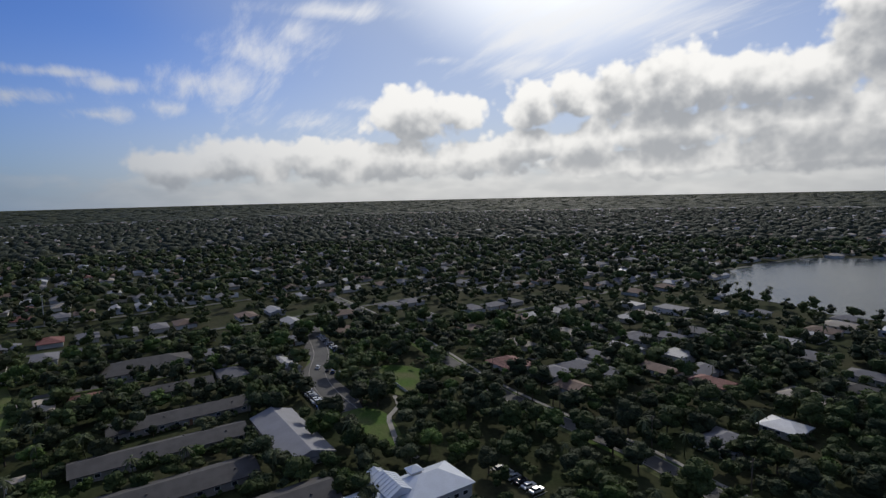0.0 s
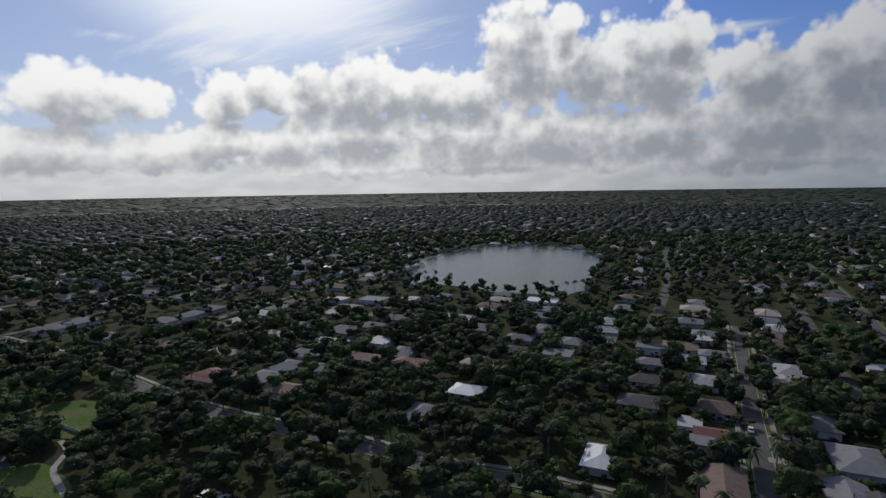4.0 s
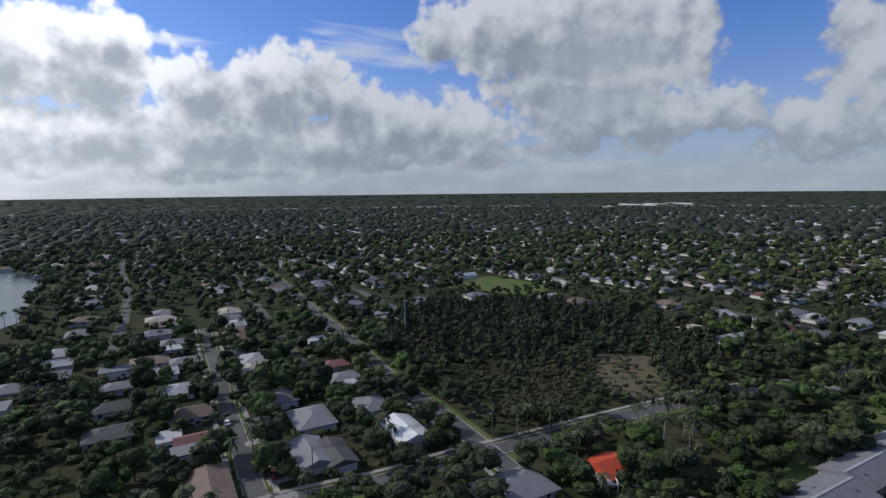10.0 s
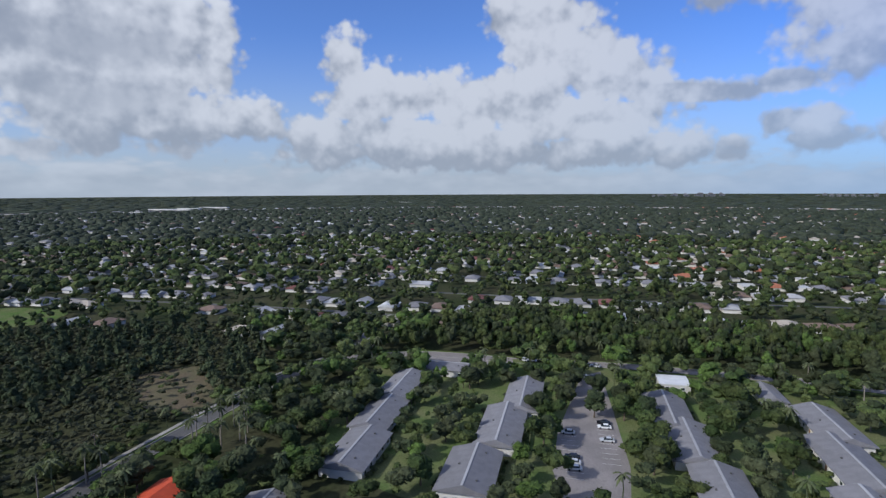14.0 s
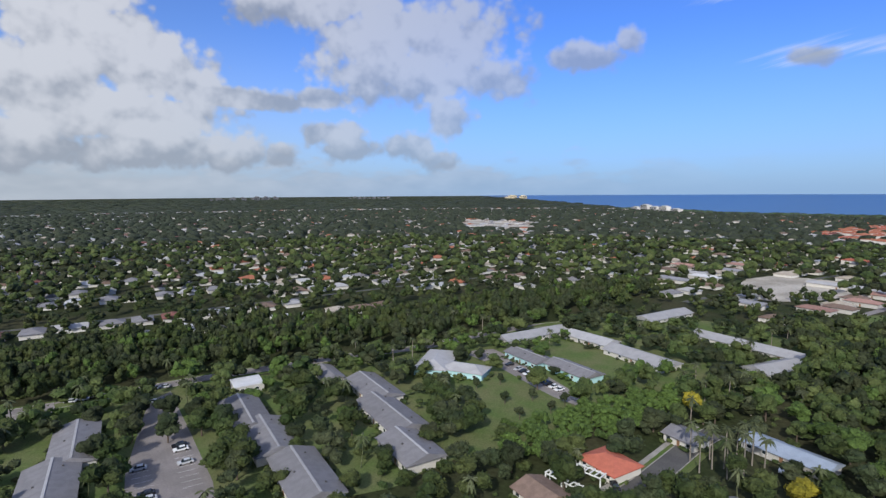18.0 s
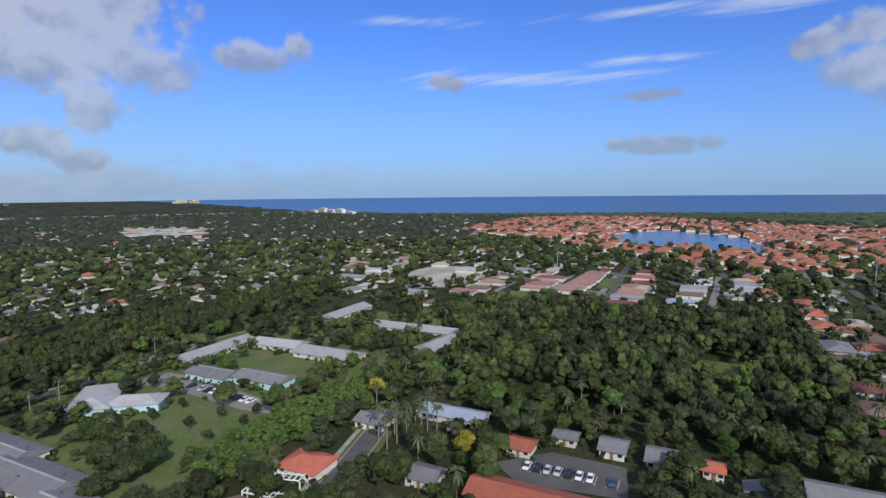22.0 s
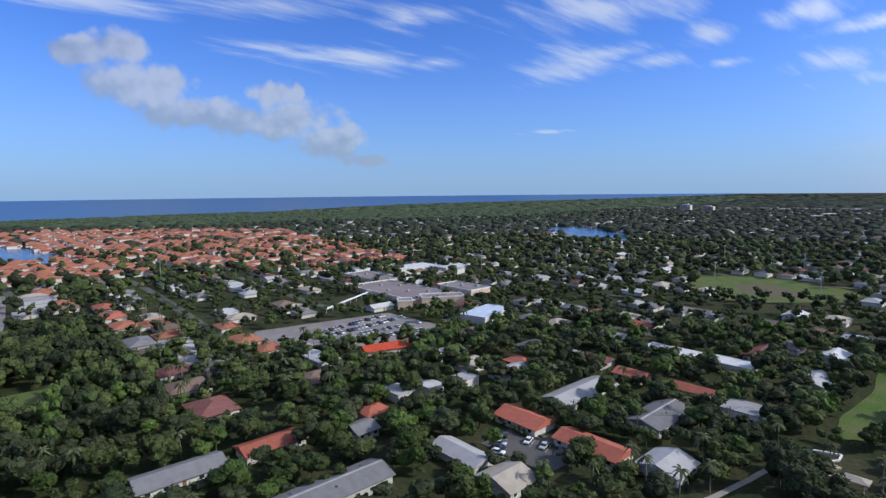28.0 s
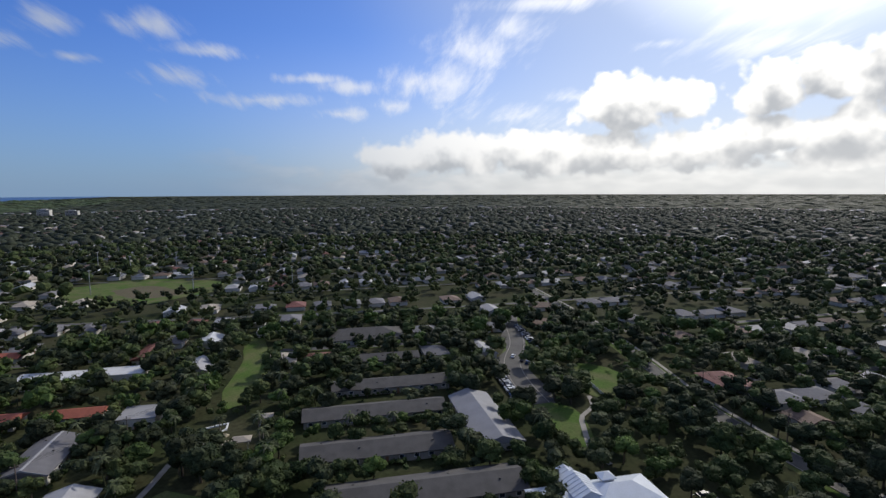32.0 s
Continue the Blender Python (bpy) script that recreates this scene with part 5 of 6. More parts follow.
def ico_faces():
    """The twenty faces: triples of corners that all neighbour one another."""
    d = np.linalg.norm(ICO_V[:, None] - ICO_V[None], axis=2)
    near = (d < 1.2) & (d > 0)
    out = []
    for i in range(12):
        for j in range(i + 1, 12):
            for k in range(j + 1, 12):
                if near[i, j] and near[j, k] and near[i, k]:
                    n = np.cross(ICO_V[j] - ICO_V[i], ICO_V[k] - ICO_V[i])
                    out.append((i, j, k) if n @ ICO_V[i] > 0 else (i, k, j))
    return np.array(out)


ICO_F = ico_faces()


def split_ico():
    """Each face of the solid cut into four, pushed out to the round."""
    v, f, mid = list(ICO_V), [], {}

    def half(i, j):
        key = (min(i, j), max(i, j))
        if key not in mid:
            m = ICO_V[i] + ICO_V[j]
            mid[key] = len(v)
            v.append(m / np.linalg.norm(m))
        return mid[key]

    for a, b, c in ICO_F:
        ab, bc, ca = half(a, b), half(b, c), half(c, a)
        f += [(a, ab, ca), (b, bc, ab), (c, ca, bc), (ab, bc, ca)]
    return np.array(v), np.array(f)


BALL_V, BALL_F = split_ico()


def dome(seed):
    """The top of a distant crown, uneven."""
    g = np.random.default_rng(seed)
    v = [(0.1 * g.normal(), 0.1 * g.normal(), 1.0)]
    for z, r in ((0.55, 0.75), (-0.7, 1.0)):
        v += [(r * math.cos(k * 1.2566 + z) * g.uniform(0.75, 1.25), r * math.sin(k * 1.2566 + z) * g.uniform(0.75, 1.25), z + (g.normal(0, 0.18) if z > 0 else 0)) for k in range(5)]
    f = [(0, 1 + k, 1 + (k + 1) % 5) for k in range(5)]
    for k in range(5):
        a, b = 1 + k, 1 + (k + 1) % 5
        f += [(a, a + 5, b + 5), (a, b + 5, b)]
    return np.array(v), np.array(f)


def crown(seed, lumps, leaves, leaf=0.16, tall=1.0, spread=0.62, fine=False):
    """A crown of unit radius about its own middle: uneven clumps with loose leaves round them."""
    g = np.random.default_rng(seed)
    vs, fs, n, cs = [], [], 0, []
    for k in range(lumps):
        a, z = g.random() * 6.283, g.uniform(-0.45, 0.6)
        rad = spread * math.sqrt(max(0.05, 1 - z * z)) * g.uniform(0.35, 1.0) if lumps > 1 else 0
        c = np.array([rad * math.cos(a), rad * math.sin(a), z * 0.8 * tall if lumps > 1 else 0])
        s = g.uniform(0.30, 0.48) if lumps > 2 else (0.66 if lumps > 1 else 1.0)
        solid, sides = (BALL_V, BALL_F) if fine else (ICO_V, ICO_F)
        p = solid * (1 + g.normal(0, 0.15 if fine else 0.2, (len(solid), 1))) * s * (1, 1, 0.8 * tall ** 0.5) + c
        vs.append(p), fs.append(sides + n)
        n += len(solid)
        cs.append((c, s))
    if leaves:
        idx = g.integers(0, len(cs), leaves)
        d = g.normal(size=(leaves, 3))
        d[:, 2] = d[:, 2] * 0.8 + 0.25
        d /= np.linalg.norm(d, axis=1)[:, None]
        mid = np.array([cs[i][0] for i in idx]) + d * np.array([cs[i][1] for i in idx])[:, None] * g.uniform(0.88, 1.28, (leaves, 1)) * (1, 1, 0.85)
        e1, e2 = g.normal(size=(leaves, 3)), g.normal(size=(leaves, 3))
        e1 /= np.linalg.norm(e1, axis=1)[:, None]
        e2 -= (e2 * e1).sum(1)[:, None] * e1
        e2 /= np.linalg.norm(e2, axis=1)[:, None]
        ls = leaf * g.uniform(0.6, 1.4, (leaves, 1))
        tri = np.stack([mid + e1 * ls, mid - 0.5 * e1 * ls + 0.8 * e2 * ls, mid - 0.5 * e1 * ls - 0.8 * e2 * ls], 1).reshape(-1, 3)
        vs.append(tri), fs.append(np.arange(leaves * 3).reshape(-1, 3) + n)
    return np.concatenate(vs), np.concatenate(fs)


def tube(path, radii, sides=6):
    v, f = [], []
    for i, (p, r) in enumerate(zip(path, radii)):
        for k in range(sides):
            a = 6.2832 * k / sides
            v.append((p[0] + r * math.cos(a), p[1] + r * math.sin(a), p[2]))
        if i:
            for k in range(sides):
                b, c = (i - 1) * sides + k, (i - 1) * sides + (k + 1) % sides
                f += [(b, c, c + sides), (b, c + sides, b + sides)]
    return np.array(v), np.array(f)


def join(pieces):
    vs, fs, n = [], [], 0
    for v, f in pieces:
        vs.append(np.asarray(v, float)), fs.append(np.asarray(f) + n)
        n += len(v)
    return np.concatenate(vs), np.concatenate(fs)


def trunk_of(seed, h, r):
    """A tapered trunk that forks into limbs, up to height h."""
    g = np.random.default_rng(seed)
    bits = [tube([(0, 0, -0.1), (g.normal(0, 0.1), g.normal(0, 0.1), h * 0.45), (g.normal(0, 0.2), g.normal(0, 0.2), h * 0.8)], [r * 1.25, r * 0.9, r * 0.45], 7)]
    for k in range(5):
        a, e = g.random() * 6.283, g.uniform(1.2, 2.4)
        bits.append(tube([(0, 0, h * 0.42), (0.5 * e * math.cos(a), 0.5 * e * math.sin(a), h * 0.66), (e * math.cos(a), e * math.sin(a), h * 0.92)], [r * 0.6, r * 0.42, r * 0.16], 5))
    return join(bits)


def palm_crown(seed, fronds=16, length=2.6):
    g = np.random.default_rng(seed)
    vs, fs = [], []
    for k in range(fronds):
        a = 6.2832 * (k + g.uniform(-0.3, 0.3)) / fronds
        lift = g.uniform(-0.5, 0.9)
        d, sd = np.array([math.cos(a), math.sin(a)]), np.array([-math.sin(a), math.cos(a)])
        base = len(vs)
        for i, (t, w) in enumerate(((0.05, 0.06), (0.35, 0.36), (0.7, 0.34), (1.0, 0.05))):
            r = t * length * (1 - 0.12 * abs(lift))
            z = length * (lift * t * 0.9 - 0.75 * t * t)
            for s in (-1, 0, 1):
                vs.append((d[0] * r + sd[0] * w * s, d[1] * r + sd[1] * w * s, z - abs(s) * w * 0.45))
            if i:
                b = base + 3 * (i - 1)
                for s in (0, 1):
                    fs += [(b + s, b + s + 1, b + s + 4), (b + s, b + s + 4, b + s + 3)]
    return np.array(vs), np.array(fs)


def pine_crown(seed, lumps, leaves):
    """A slender, ragged crown in uneven tiers, unit height."""
    g = np.random.default_rng(seed)
    vs, fs, n = [], [], 0
    cs = []
    for k in range(lumps):
        z = k / max(1, lumps - 1)
        s = (0.34 - 0.2 * z) * g.uniform(0.75, 1.2)
        c = np.array([g.normal(0, 0.09), g.normal(0, 0.09), 0.18 + z * 0.75])
        p = ICO_V * (1 + g.normal(0, 0.2, (12, 1))) * s * (1, 1, 0.7) + c
        vs.append(p), fs.append(ICO_F + n)
        n += 12
        cs.append((c, s))
    if leaves:
        idx = g.integers(0, lumps, leaves)
        d = g.normal(size=(leaves, 3))
        d /= np.linalg.norm(d, axis=1)[:, None]
        mid = np.array([cs[i][0] for i in idx]) + d * np.array([cs[i][1] for i in idx])[:, None] * g.uniform(0.9, 1.35, (leaves, 1))
        e1, e2 = g.normal(size=(leaves, 3)) * 0.06, g.normal(size=(leaves, 3)) * 0.06
        vs.append(np.stack([mid + e1, mid + e2, mid - e1 - e2], 1).reshape(-1, 3)), fs.append(np.arange(leaves * 3).reshape(-1, 3) + n)
    return np.concatenate(vs), np.concatenate(fs)


def scatter(name, places, shapes, mat, label, category="trees"):
    """One object of many plants: places hold x, y, z, width, height."""
    if not len(places):
        return
    if shapes is NEAR or shapes is MIDDLE:
        far_off = np.hypot(places[:, 0], places[:, 1]) > (205 if shapes is NEAR else 480)
        scatter(name, places[far_off], LOOSE if shapes is NEAR else SPARSE, mat, label, category)
        places = places[~far_off]
        if not len(places):
            return
    g = np.random.default_rng(len(places))
    which = g.integers(0, len(shapes), len(places))
    vs, fs, n = [], [], 0
    for k, (v, f) in enumerate(shapes):
        p = places[which == k]
        if not len(p):
            continue
        a = g.random(len(p)) * 6.2832
        c, s = np.cos(a), np.sin(a)
        x = (v[None, :, 0] * c[:, None] - v[None, :, 1] * s[:, None]) * p[:, 3:4] + p[:, 0:1]
        y = (v[None, :, 0] * s[:, None] + v[None, :, 1] * c[:, None]) * p[:, 3:4] + p[:, 1:2]
        z = v[None, :, 2] * p[:, 4:5] + p[:, 2:3]
        vs.append(np.stack([x, y, z], 2).reshape(-1, 3))
        fs.append((f[None] + (np.arange(len(p)) * len(v))[:, None, None]).reshape(-1, 3) + n)
        n += len(p) * len(v)
    me = big_mesh(name, np.concatenate(vs), np.concatenate(fs), mat, shapes is DISTANT or shapes is CLUMP)
    tagged(new(name, me), label, category, kind="stuff")


def spread(rmin, rmax, step, keep, seed):
    """Jittered places in a ring."""
    g = np.random.default_rng(seed)
    k = np.arange(-rmax, rmax, step)
    x, y = np.meshgrid(k, k)
    x, y = x.ravel() + g.uniform(-0.5, 0.5, x.size) * step, y.ravel() + g.uniform(-0.5, 0.5, x.size) * step
    r = np.hypot(x, y)
    ok = (r > rmin) & (r < rmax) & (g.random(x.size) < keep)
    return np.stack([x[ok], y[ok]], 1), g


CROWNS = [crown(s, 12, 520, 0.07, fine=True) for s in range(5)]
NEAR = [crown(20 + s, 5, 300, 0.08, spread=0.72, fine=True) for s in range(6)]
LOOSE = [crown(30 + s, 7, 110, 0.1, spread=0.72) for s in range(6)]
MIDDLE = [crown(40 + s, 4, 26, 0.15) for s in range(5)]
SPARSE = [crown(50 + s, 2, 10, 0.2) for s in range(5)]
DISTANT = [dome(60 + s) for s in range(5)]
CLUMP = [dome(80 + s) for s in range(5)]


def leafy(places, g, rmin, rmax, tall=1.0):
    """x, y, middle height, radius, half height."""
    n = len(places)
    r = g.uniform(rmin, rmax, n)
    h = r * g.uniform(0.8, 1.1, n) * tall
    return np.stack([places[:, 0], places[:, 1], h * 0.95 + g.uniform(0.6, 1.6, n) * tall, r, h], 1)


def tree_thing(x, y, r, seed, mat="leaf", tall=1.0, label="broad-crowned leafy green tree", group="", name="tree"):
    e = new(name)
    e.matrix_world = pose(x, y, 0, 0, 0, seed * 77 % 360)
    tagged(e, label, "tree", group)
    k = seed % 5
    key = ("tree", k, mat)
    if key not in CACHE:
        v, f = CROWNS[k]
        CACHE[key] = big_mesh("crown", v, f, M[mat], False)
    if ("trunk", k) not in CACHE:
        CACHE[("trunk", k)] = big_mesh("trunk", *trunk_of(k, 5.0, 0.24), M["bark"])
    h = r * 0.92 * tall
    mid = h * 0.9 + 1.6 * tall
    child("trunk", CACHE[("trunk", k)], e, Matrix.Diagonal((r / 4.5, r / 4.5, (mid + h * 0.3) / 5.0, 1)))
    child("crown", CACHE[key], e, pose(0, 0, mid) @ Matrix.Diagonal((r, r, h, 1)))
    return e


def palm_thing(x, y, h, seed, label="tall palm with arching fronds", group="palms"):
    e = new("palm_tree")
    e.matrix_world = pose(x, y, 0, 0, 0, seed * 61 % 360)
    tagged(e, label, "palm", group)
    k = seed % 4
    if ("palm", k) not in CACHE:
        lean = 0.25 * (k - 1.5)
        CACHE[("palm", k)] = (big_mesh("trunk", *tube([(0, 0, -0.1), (lean * 0.3, 0, 4), (lean, 0.1, 8.0)], [0.24, 0.17, 0.13], 7), M["palmbark"]), big_mesh("crown", *palm_crown(k), M["frond"]), lean)
    t, c, lean = CACHE[("palm", k)]
    child("trunk", t, e, Matrix.Diagonal((1, 1, h / 8.0, 1)))
    child("crown", c, e, pose(lean, 0.1, h))
    return e


PALM_SHAPES = [join([tube([(0, 0, 0), (0.1, 0, 0.55), (0.1, 0.05, 1.0)], [0.03, 0.022, 0.018], 4), (lambda v: (v[0] * 0.36 / 2.6 * 1.0 + (0.1, 0.05, 1.0), v[1]))(palm_crown(9 + s, 11))]) for s in range(3)]
PINES = [pine_crown(s, 7, 70) for s in range(4)]
PINES_FAR = [pine_crown(9 + s, 4, 12) for s in range(3)]


def plant():
    # near: single trees and the loose rest
    p, g = spread(30, 330, 7.3, 0.86, 3)
    x, y = p[:, 0], p[:, 1]
    special = inside(PINE, x, y) | inside(WOOD, x, y) | inside(BELT, x, y)
    ok = free(x, y) & ~in_water(x, y) & ~special
    r = np.hypot(x, y)
    ok &= ~inside(FLATS, x, y) | (g.random(len(p)) < 0.78)
    ok &= (r > 110) | (g.random(len(p)) < 0.25)
    p, r = p[ok], r[ok]
    lone = np.where((r > 128) & (r < 215))[0]
    lone = lone[g.permutation(len(lone))[:280]]
    for i, k in enumerate(lone):
        mat = ("leaf", "leaf2", "leaf", "leaf2", "bright")[i % 5]
        word = {"leaf": "broad-crowned leafy green tree", "leaf2": "dense dark green tree", "bright": "fresh green leafy tree"}[mat]
        radius, tall = float(g.uniform(2.8, 5.6)), float(g.uniform(0.9, 1.2))
        room = float(view_room(p[k, 0], p[k, 1])) / (radius * 1.75 * tall + 1.6 * tall)
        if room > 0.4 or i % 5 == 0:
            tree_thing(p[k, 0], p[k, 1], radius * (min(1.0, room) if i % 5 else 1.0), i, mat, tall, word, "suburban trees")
    rest = np.ones(len(p), bool)
    rest[lone] = False
    p = p[rest]
    s = g.random(len(p))
    for lo, hi, mat, label in ((0, 0.45, "leaf", "mixed leafy green garden trees"), (0.45, 0.88, "leaf2", "dark green garden trees"), (0.88, 1.1, "bright", "bright green garden trees")):
        scatter("garden_trees", cut_for_view(leafy(p[(s >= lo) & (s < hi)], g, 2.6, 6.2), g), NEAR, M[mat], label)
    # low shrubs between
    q, g = spread(120, 260, 7.0, 0.45, 5)
    q = q[free(q[:, 0], q[:, 1]) & ~in_water(q[:, 0], q[:, 1])]
    scatter("shrubs", leafy(q, g, 0.8, 1.9, 0.8), SPARSE, M["leaf"], "low garden shrubs", "shrubs")
    # hedges and bushes along the walls of the nearer houses
    g = np.random.default_rng(31)
    rows = []
    for x0, y0, l, w, deg in PLOTS:
        if math.hypot(x0, y0) > 420:
            continue
        c, sn = math.cos(radians(deg)), math.sin(radians(deg))
        for side in (-1, 1):
            for u in np.arange(-l / 2 + 0.6, l / 2, 2.1):
                if g.random() < 0.68:
                    v = side * (w / 2 + g.uniform(1.1, 1.9))
                    rows.append((x0 + u * c - v * sn, y0 + u * sn + v * c))
            for v in np.arange(-w / 2 + 0.6, w / 2, 2.3):
                if g.random() < 0.5:
                    u = side * (l / 2 + g.uniform(1.1, 1.9))
                    rows.append((x0 + u * c - v * sn, y0 + u * sn + v * c))
    rows = np.array(rows)
    h = g.uniform(0.7, 1.25, len(rows))
    low = np.stack([rows[:, 0], rows[:, 1], h * 0.9, h * g.uniform(0.9, 1.4, len(rows)), h], 1)
    tone = g.random(len(rows))
    scatter("hedge_bushes", low[tone < 0.6], SPARSE, M["leaf"], "clipped bushes along house walls", "bushes")
    scatter("hedge_bushes", low[tone >= 0.6], SPARSE, M["leaf2"], "dark bushes along house walls", "bushes")
    # palms among the gardens
    q, g = spread(125, 330, 17.0, 0.55, 6)
    q = q[free(q[:, 0], q[:, 1]) & ~in_water(q[:, 0], q[:, 1]) & ~inside(WOOD, q[:, 0], q[:, 1]) & ~inside(PINE, q[:, 0], q[:, 1])]
    for i, (a, b) in enumerate(q[:60]):
        palm_thing(a, b, float(g.uniform(6.5, 10.5)), i)
    q = q[60:]
    h = g.uniform(6, 10, len(q))
    scatter("palms", np.stack([q[:, 0], q[:, 1], q[:, 0] * 0, h * 0.85, h], 1), PALM_SHAPES, M["frond"], "garden palms", "palms")
    # the dense wood
    q, g = spread(120, 420, 6.0, 0.93, 8)
    x, y = q[:, 0], q[:, 1]
    q = q[inside(WOOD, x, y) & free(x, y)]
    s = g.random(len(q))
    scatter("woodland", cut_for_view(leafy(q[s < 0.36], g, 2.8, 6.2, 1.25), g, 0.95), NEAR, M["leaf"], "dense closed woodland canopy")
    scatter("woodland", cut_for_view(leafy(q[(s >= 0.36) & (s < 0.95)], g, 2.6, 6.0, 1.25), g, 0.95), NEAR, M["leaf2"], "dark trees in the dense wood")
    scatter("woodland", leafy(q[s >= 0.95], g, 2.4, 4.6, 1.5), NEAR, M["bright"], "fresh green trees standing out in the wood")
    # the belt of tall bright trees
    q, g = spread(120, 480, 6.0, 0.95, 9)
    x, y = q[:, 0], q[:, 1]
    q = q[inside(BELT, x, y) & free(x, y)]
    s = g.random(len(q))
    scatter("tree_belt", leafy(q[s < 0.5], g, 2.8, 4.6, 1.55), NEAR, M["leaf"], "tall belt of green trees")
    scatter("tree_belt", leafy(q[s >= 0.88], g, 2.6, 4.2, 1.5), NEAR, M["bright"], "fresh green trees of the tall belt")
    scatter("tree_belt", leafy(q[(s >= 0.5) & (s < 0.88)], g, 2.8, 4.4, 1.6), NEAR, M["leaf2"], "tall dark trees of the belt")
    # pines and scrub
    q, g = spread(120, 400, 5.6, 0.8, 10)
    x, y = q[:, 0], q[:, 1]
    inp = inside(PINE, x, y)
    deep = np.clip((np.hypot(x, y) - 215 + 22 * np.sin(x * 0.06) + 18 * np.sin(y * 0.07)) / 90, 0.05, 0.62) * np.where(inside(GLADE, x, y), 0.15, 1)
    pine = inp & free(x, y) & (g.random(len(x)) < deep)
    h = g.uniform(4.5, 8.8, pine.sum())
    scatter("pine_wood", np.stack([x[pine], y[pine], x[pine] * 0, h * 0.85, h], 1), PINES, M["pine"], "slender dark pines of the pine wood", "pines")
    low = inp & free(x, y) & ~pine & (~inside(GLADE, x, y) | (g.random(len(x)) < 0.3))
    scatter("scrub", leafy(q[low], g, 1.2, 3.0, 0.8), MIDDLE, M["scrub"], "low palmetto scrub under the pines", "scrub")
    q, g = spread(120, 400, 3.5, 0.9, 14)
    q = q[inside(PINE, q[:, 0], q[:, 1]) & free(q[:, 0], q[:, 1]) & (~inside(GLADE, q[:, 0], q[:, 1]) | (g.random(len(q)) < 0.25))]
    scatter("scrub", leafy(q, g, 0.8, 2.1, 0.8), SPARSE, M["scrub"], "dense knee-high scrub of the pine wood", "scrub")
    # middle distance
    q, g = spread(330, 900, 10.2, 0.66, 11)
    x, y = q[:, 0], q[:, 1]
    q = q[free(x, y) & ~in_water(x, y) & ~inside(WOOD, x, y) & ~inside(BELT, x, y) & ~inside(PINE, x, y) & ~(inside(ORANGE, x, y) & (g.random(len(q)) < 0.65)) & ~(inside(TERRACES, x, y) & (g.random(len(q)) < 0.8))]
    s = g.random(len(q))
    scatter("suburb_trees", cut_for_view(leafy(q[s < 0.5], g, 3.0, 6.6), g, 0.6), MIDDLE, M["leaf"], "garden trees across the suburb")
    scatter("suburb_trees", cut_for_view(leafy(q[s >= 0.5], g, 3.0, 6.6), g, 0.6), MIDDLE, M["leaf2"], "dark garden trees across the suburb")
    # far
    q, g = spread(900, 2300, 22.0, 0.88, 12)
    x, y = q[:, 0], q[:, 1]
    q = q[~inside(QUARRY, x, y) & ~inside(QUARRY, x * 1.1, y * 1.1) & ~in_water(x, y) & ~(inside(ORANGE, x, y) & (g.random(len(q)) < 0.75))]
    m = inside(MANGROVE, q[:, 0], q[:, 1])
    scatter("distant_trees", leafy(q[~m], g, 6.0, 12.5, 0.42), DISTANT, M["far"], "distant tree canopy of the suburb")
    scatter("mangrove", leafy(q[m], g, 13.0, 20.0, 0.16), DISTANT, M["mangrove"], "flat green mangrove canopy towards the bay")
    q, g = spread(2300, 4700, 60.0, 0.9, 13)
    q = q[np.hypot(q[:, 0], q[:, 1]) < coast(q[:, 0], q[:, 1]) - 20]
    pl = leafy(q, g, 18.0, 40.0, 0.09)
    pl[:, 2] += rise(np.hypot(pl[:, 0], pl[:, 1])) - 0.5
    m = inside(MANGROVE, q[:, 0], q[:, 1])
    scatter("horizon_trees", pl[~m], CLUMP, M["far"], "tree canopy fading to the horizon")
    scatter("mangrove", pl[m], CLUMP, M["mangrove"], "flat green mangrove canopy far off")


plant()



# ---- the white-roofed villa ----
def gable_block(parent, name, x, y, l, w, deg, eave, pitch, kind, wall, roof):
    """A roofed wing as two parts of one building."""
    m = pose(x, y, 0, 0, 0, deg)
    child("wall", mesh_of("wall", *wall_data(kind, l, w, eave, pitch), M[wall]), parent, m)
    r = child("roof", mesh_of("roof", *roof_data(kind, l, w, eave, pitch, 0.7), M[roof]), parent, m)
    n = int(l / 1.2)
    h, hw = pitch * (w / 2 + 0.7), w / 2 + 0.7
    for i in range(1, n if kind == "g" else 0):
        xx = -l / 2 - 0.7 + i * (l + 1.4) / n
        for s in (-1, 1):
            v = [(xx - 0.04, s * hw, eave + 0.02), (xx + 0.04, s * hw, eave + 0.02), (xx + 0.04, 0, eave + h + 0.02), (xx - 0.04, 0, eave + h + 0.02)]
            v += [(a, b, c + 0.09) for a, b, c in v]
            child("seam", mesh_of("seam", v, [(4, 5, 6, 7), (0, 1, 5, 4), (1, 2, 6, 5), (3, 0, 4, 7)], M[roof]), r)
    return r


M["seamed"] = material("white_metal_roof", (0.62, 0.66, 0.72), 0.35, 0.08, 0.3, 4.0, 0.1, spec=0.5, stripe=1.0)
villa = tagged(new("villa"), "large villa with white standing-seam metal roofs", "house")
gable_block(villa, "main", -66, 114, 19, 13, 61, 5.2, 0.42, "h", "wall", "seamed")
gable_block(villa, "wing", -73, 107.2, 9, 6.5, 151, 6.3, 0.5, "g", "wall", "seamed")
gable_block(villa, "wing", -79.5, 110.8, 5, 4.5, 151, 5.6, 0.5, "g", "wall", "seamed")
gable_block(villa, "wing", -76, 101.5, 12, 9, 61, 4.6, 0.35, "h", "wall", "seamed")
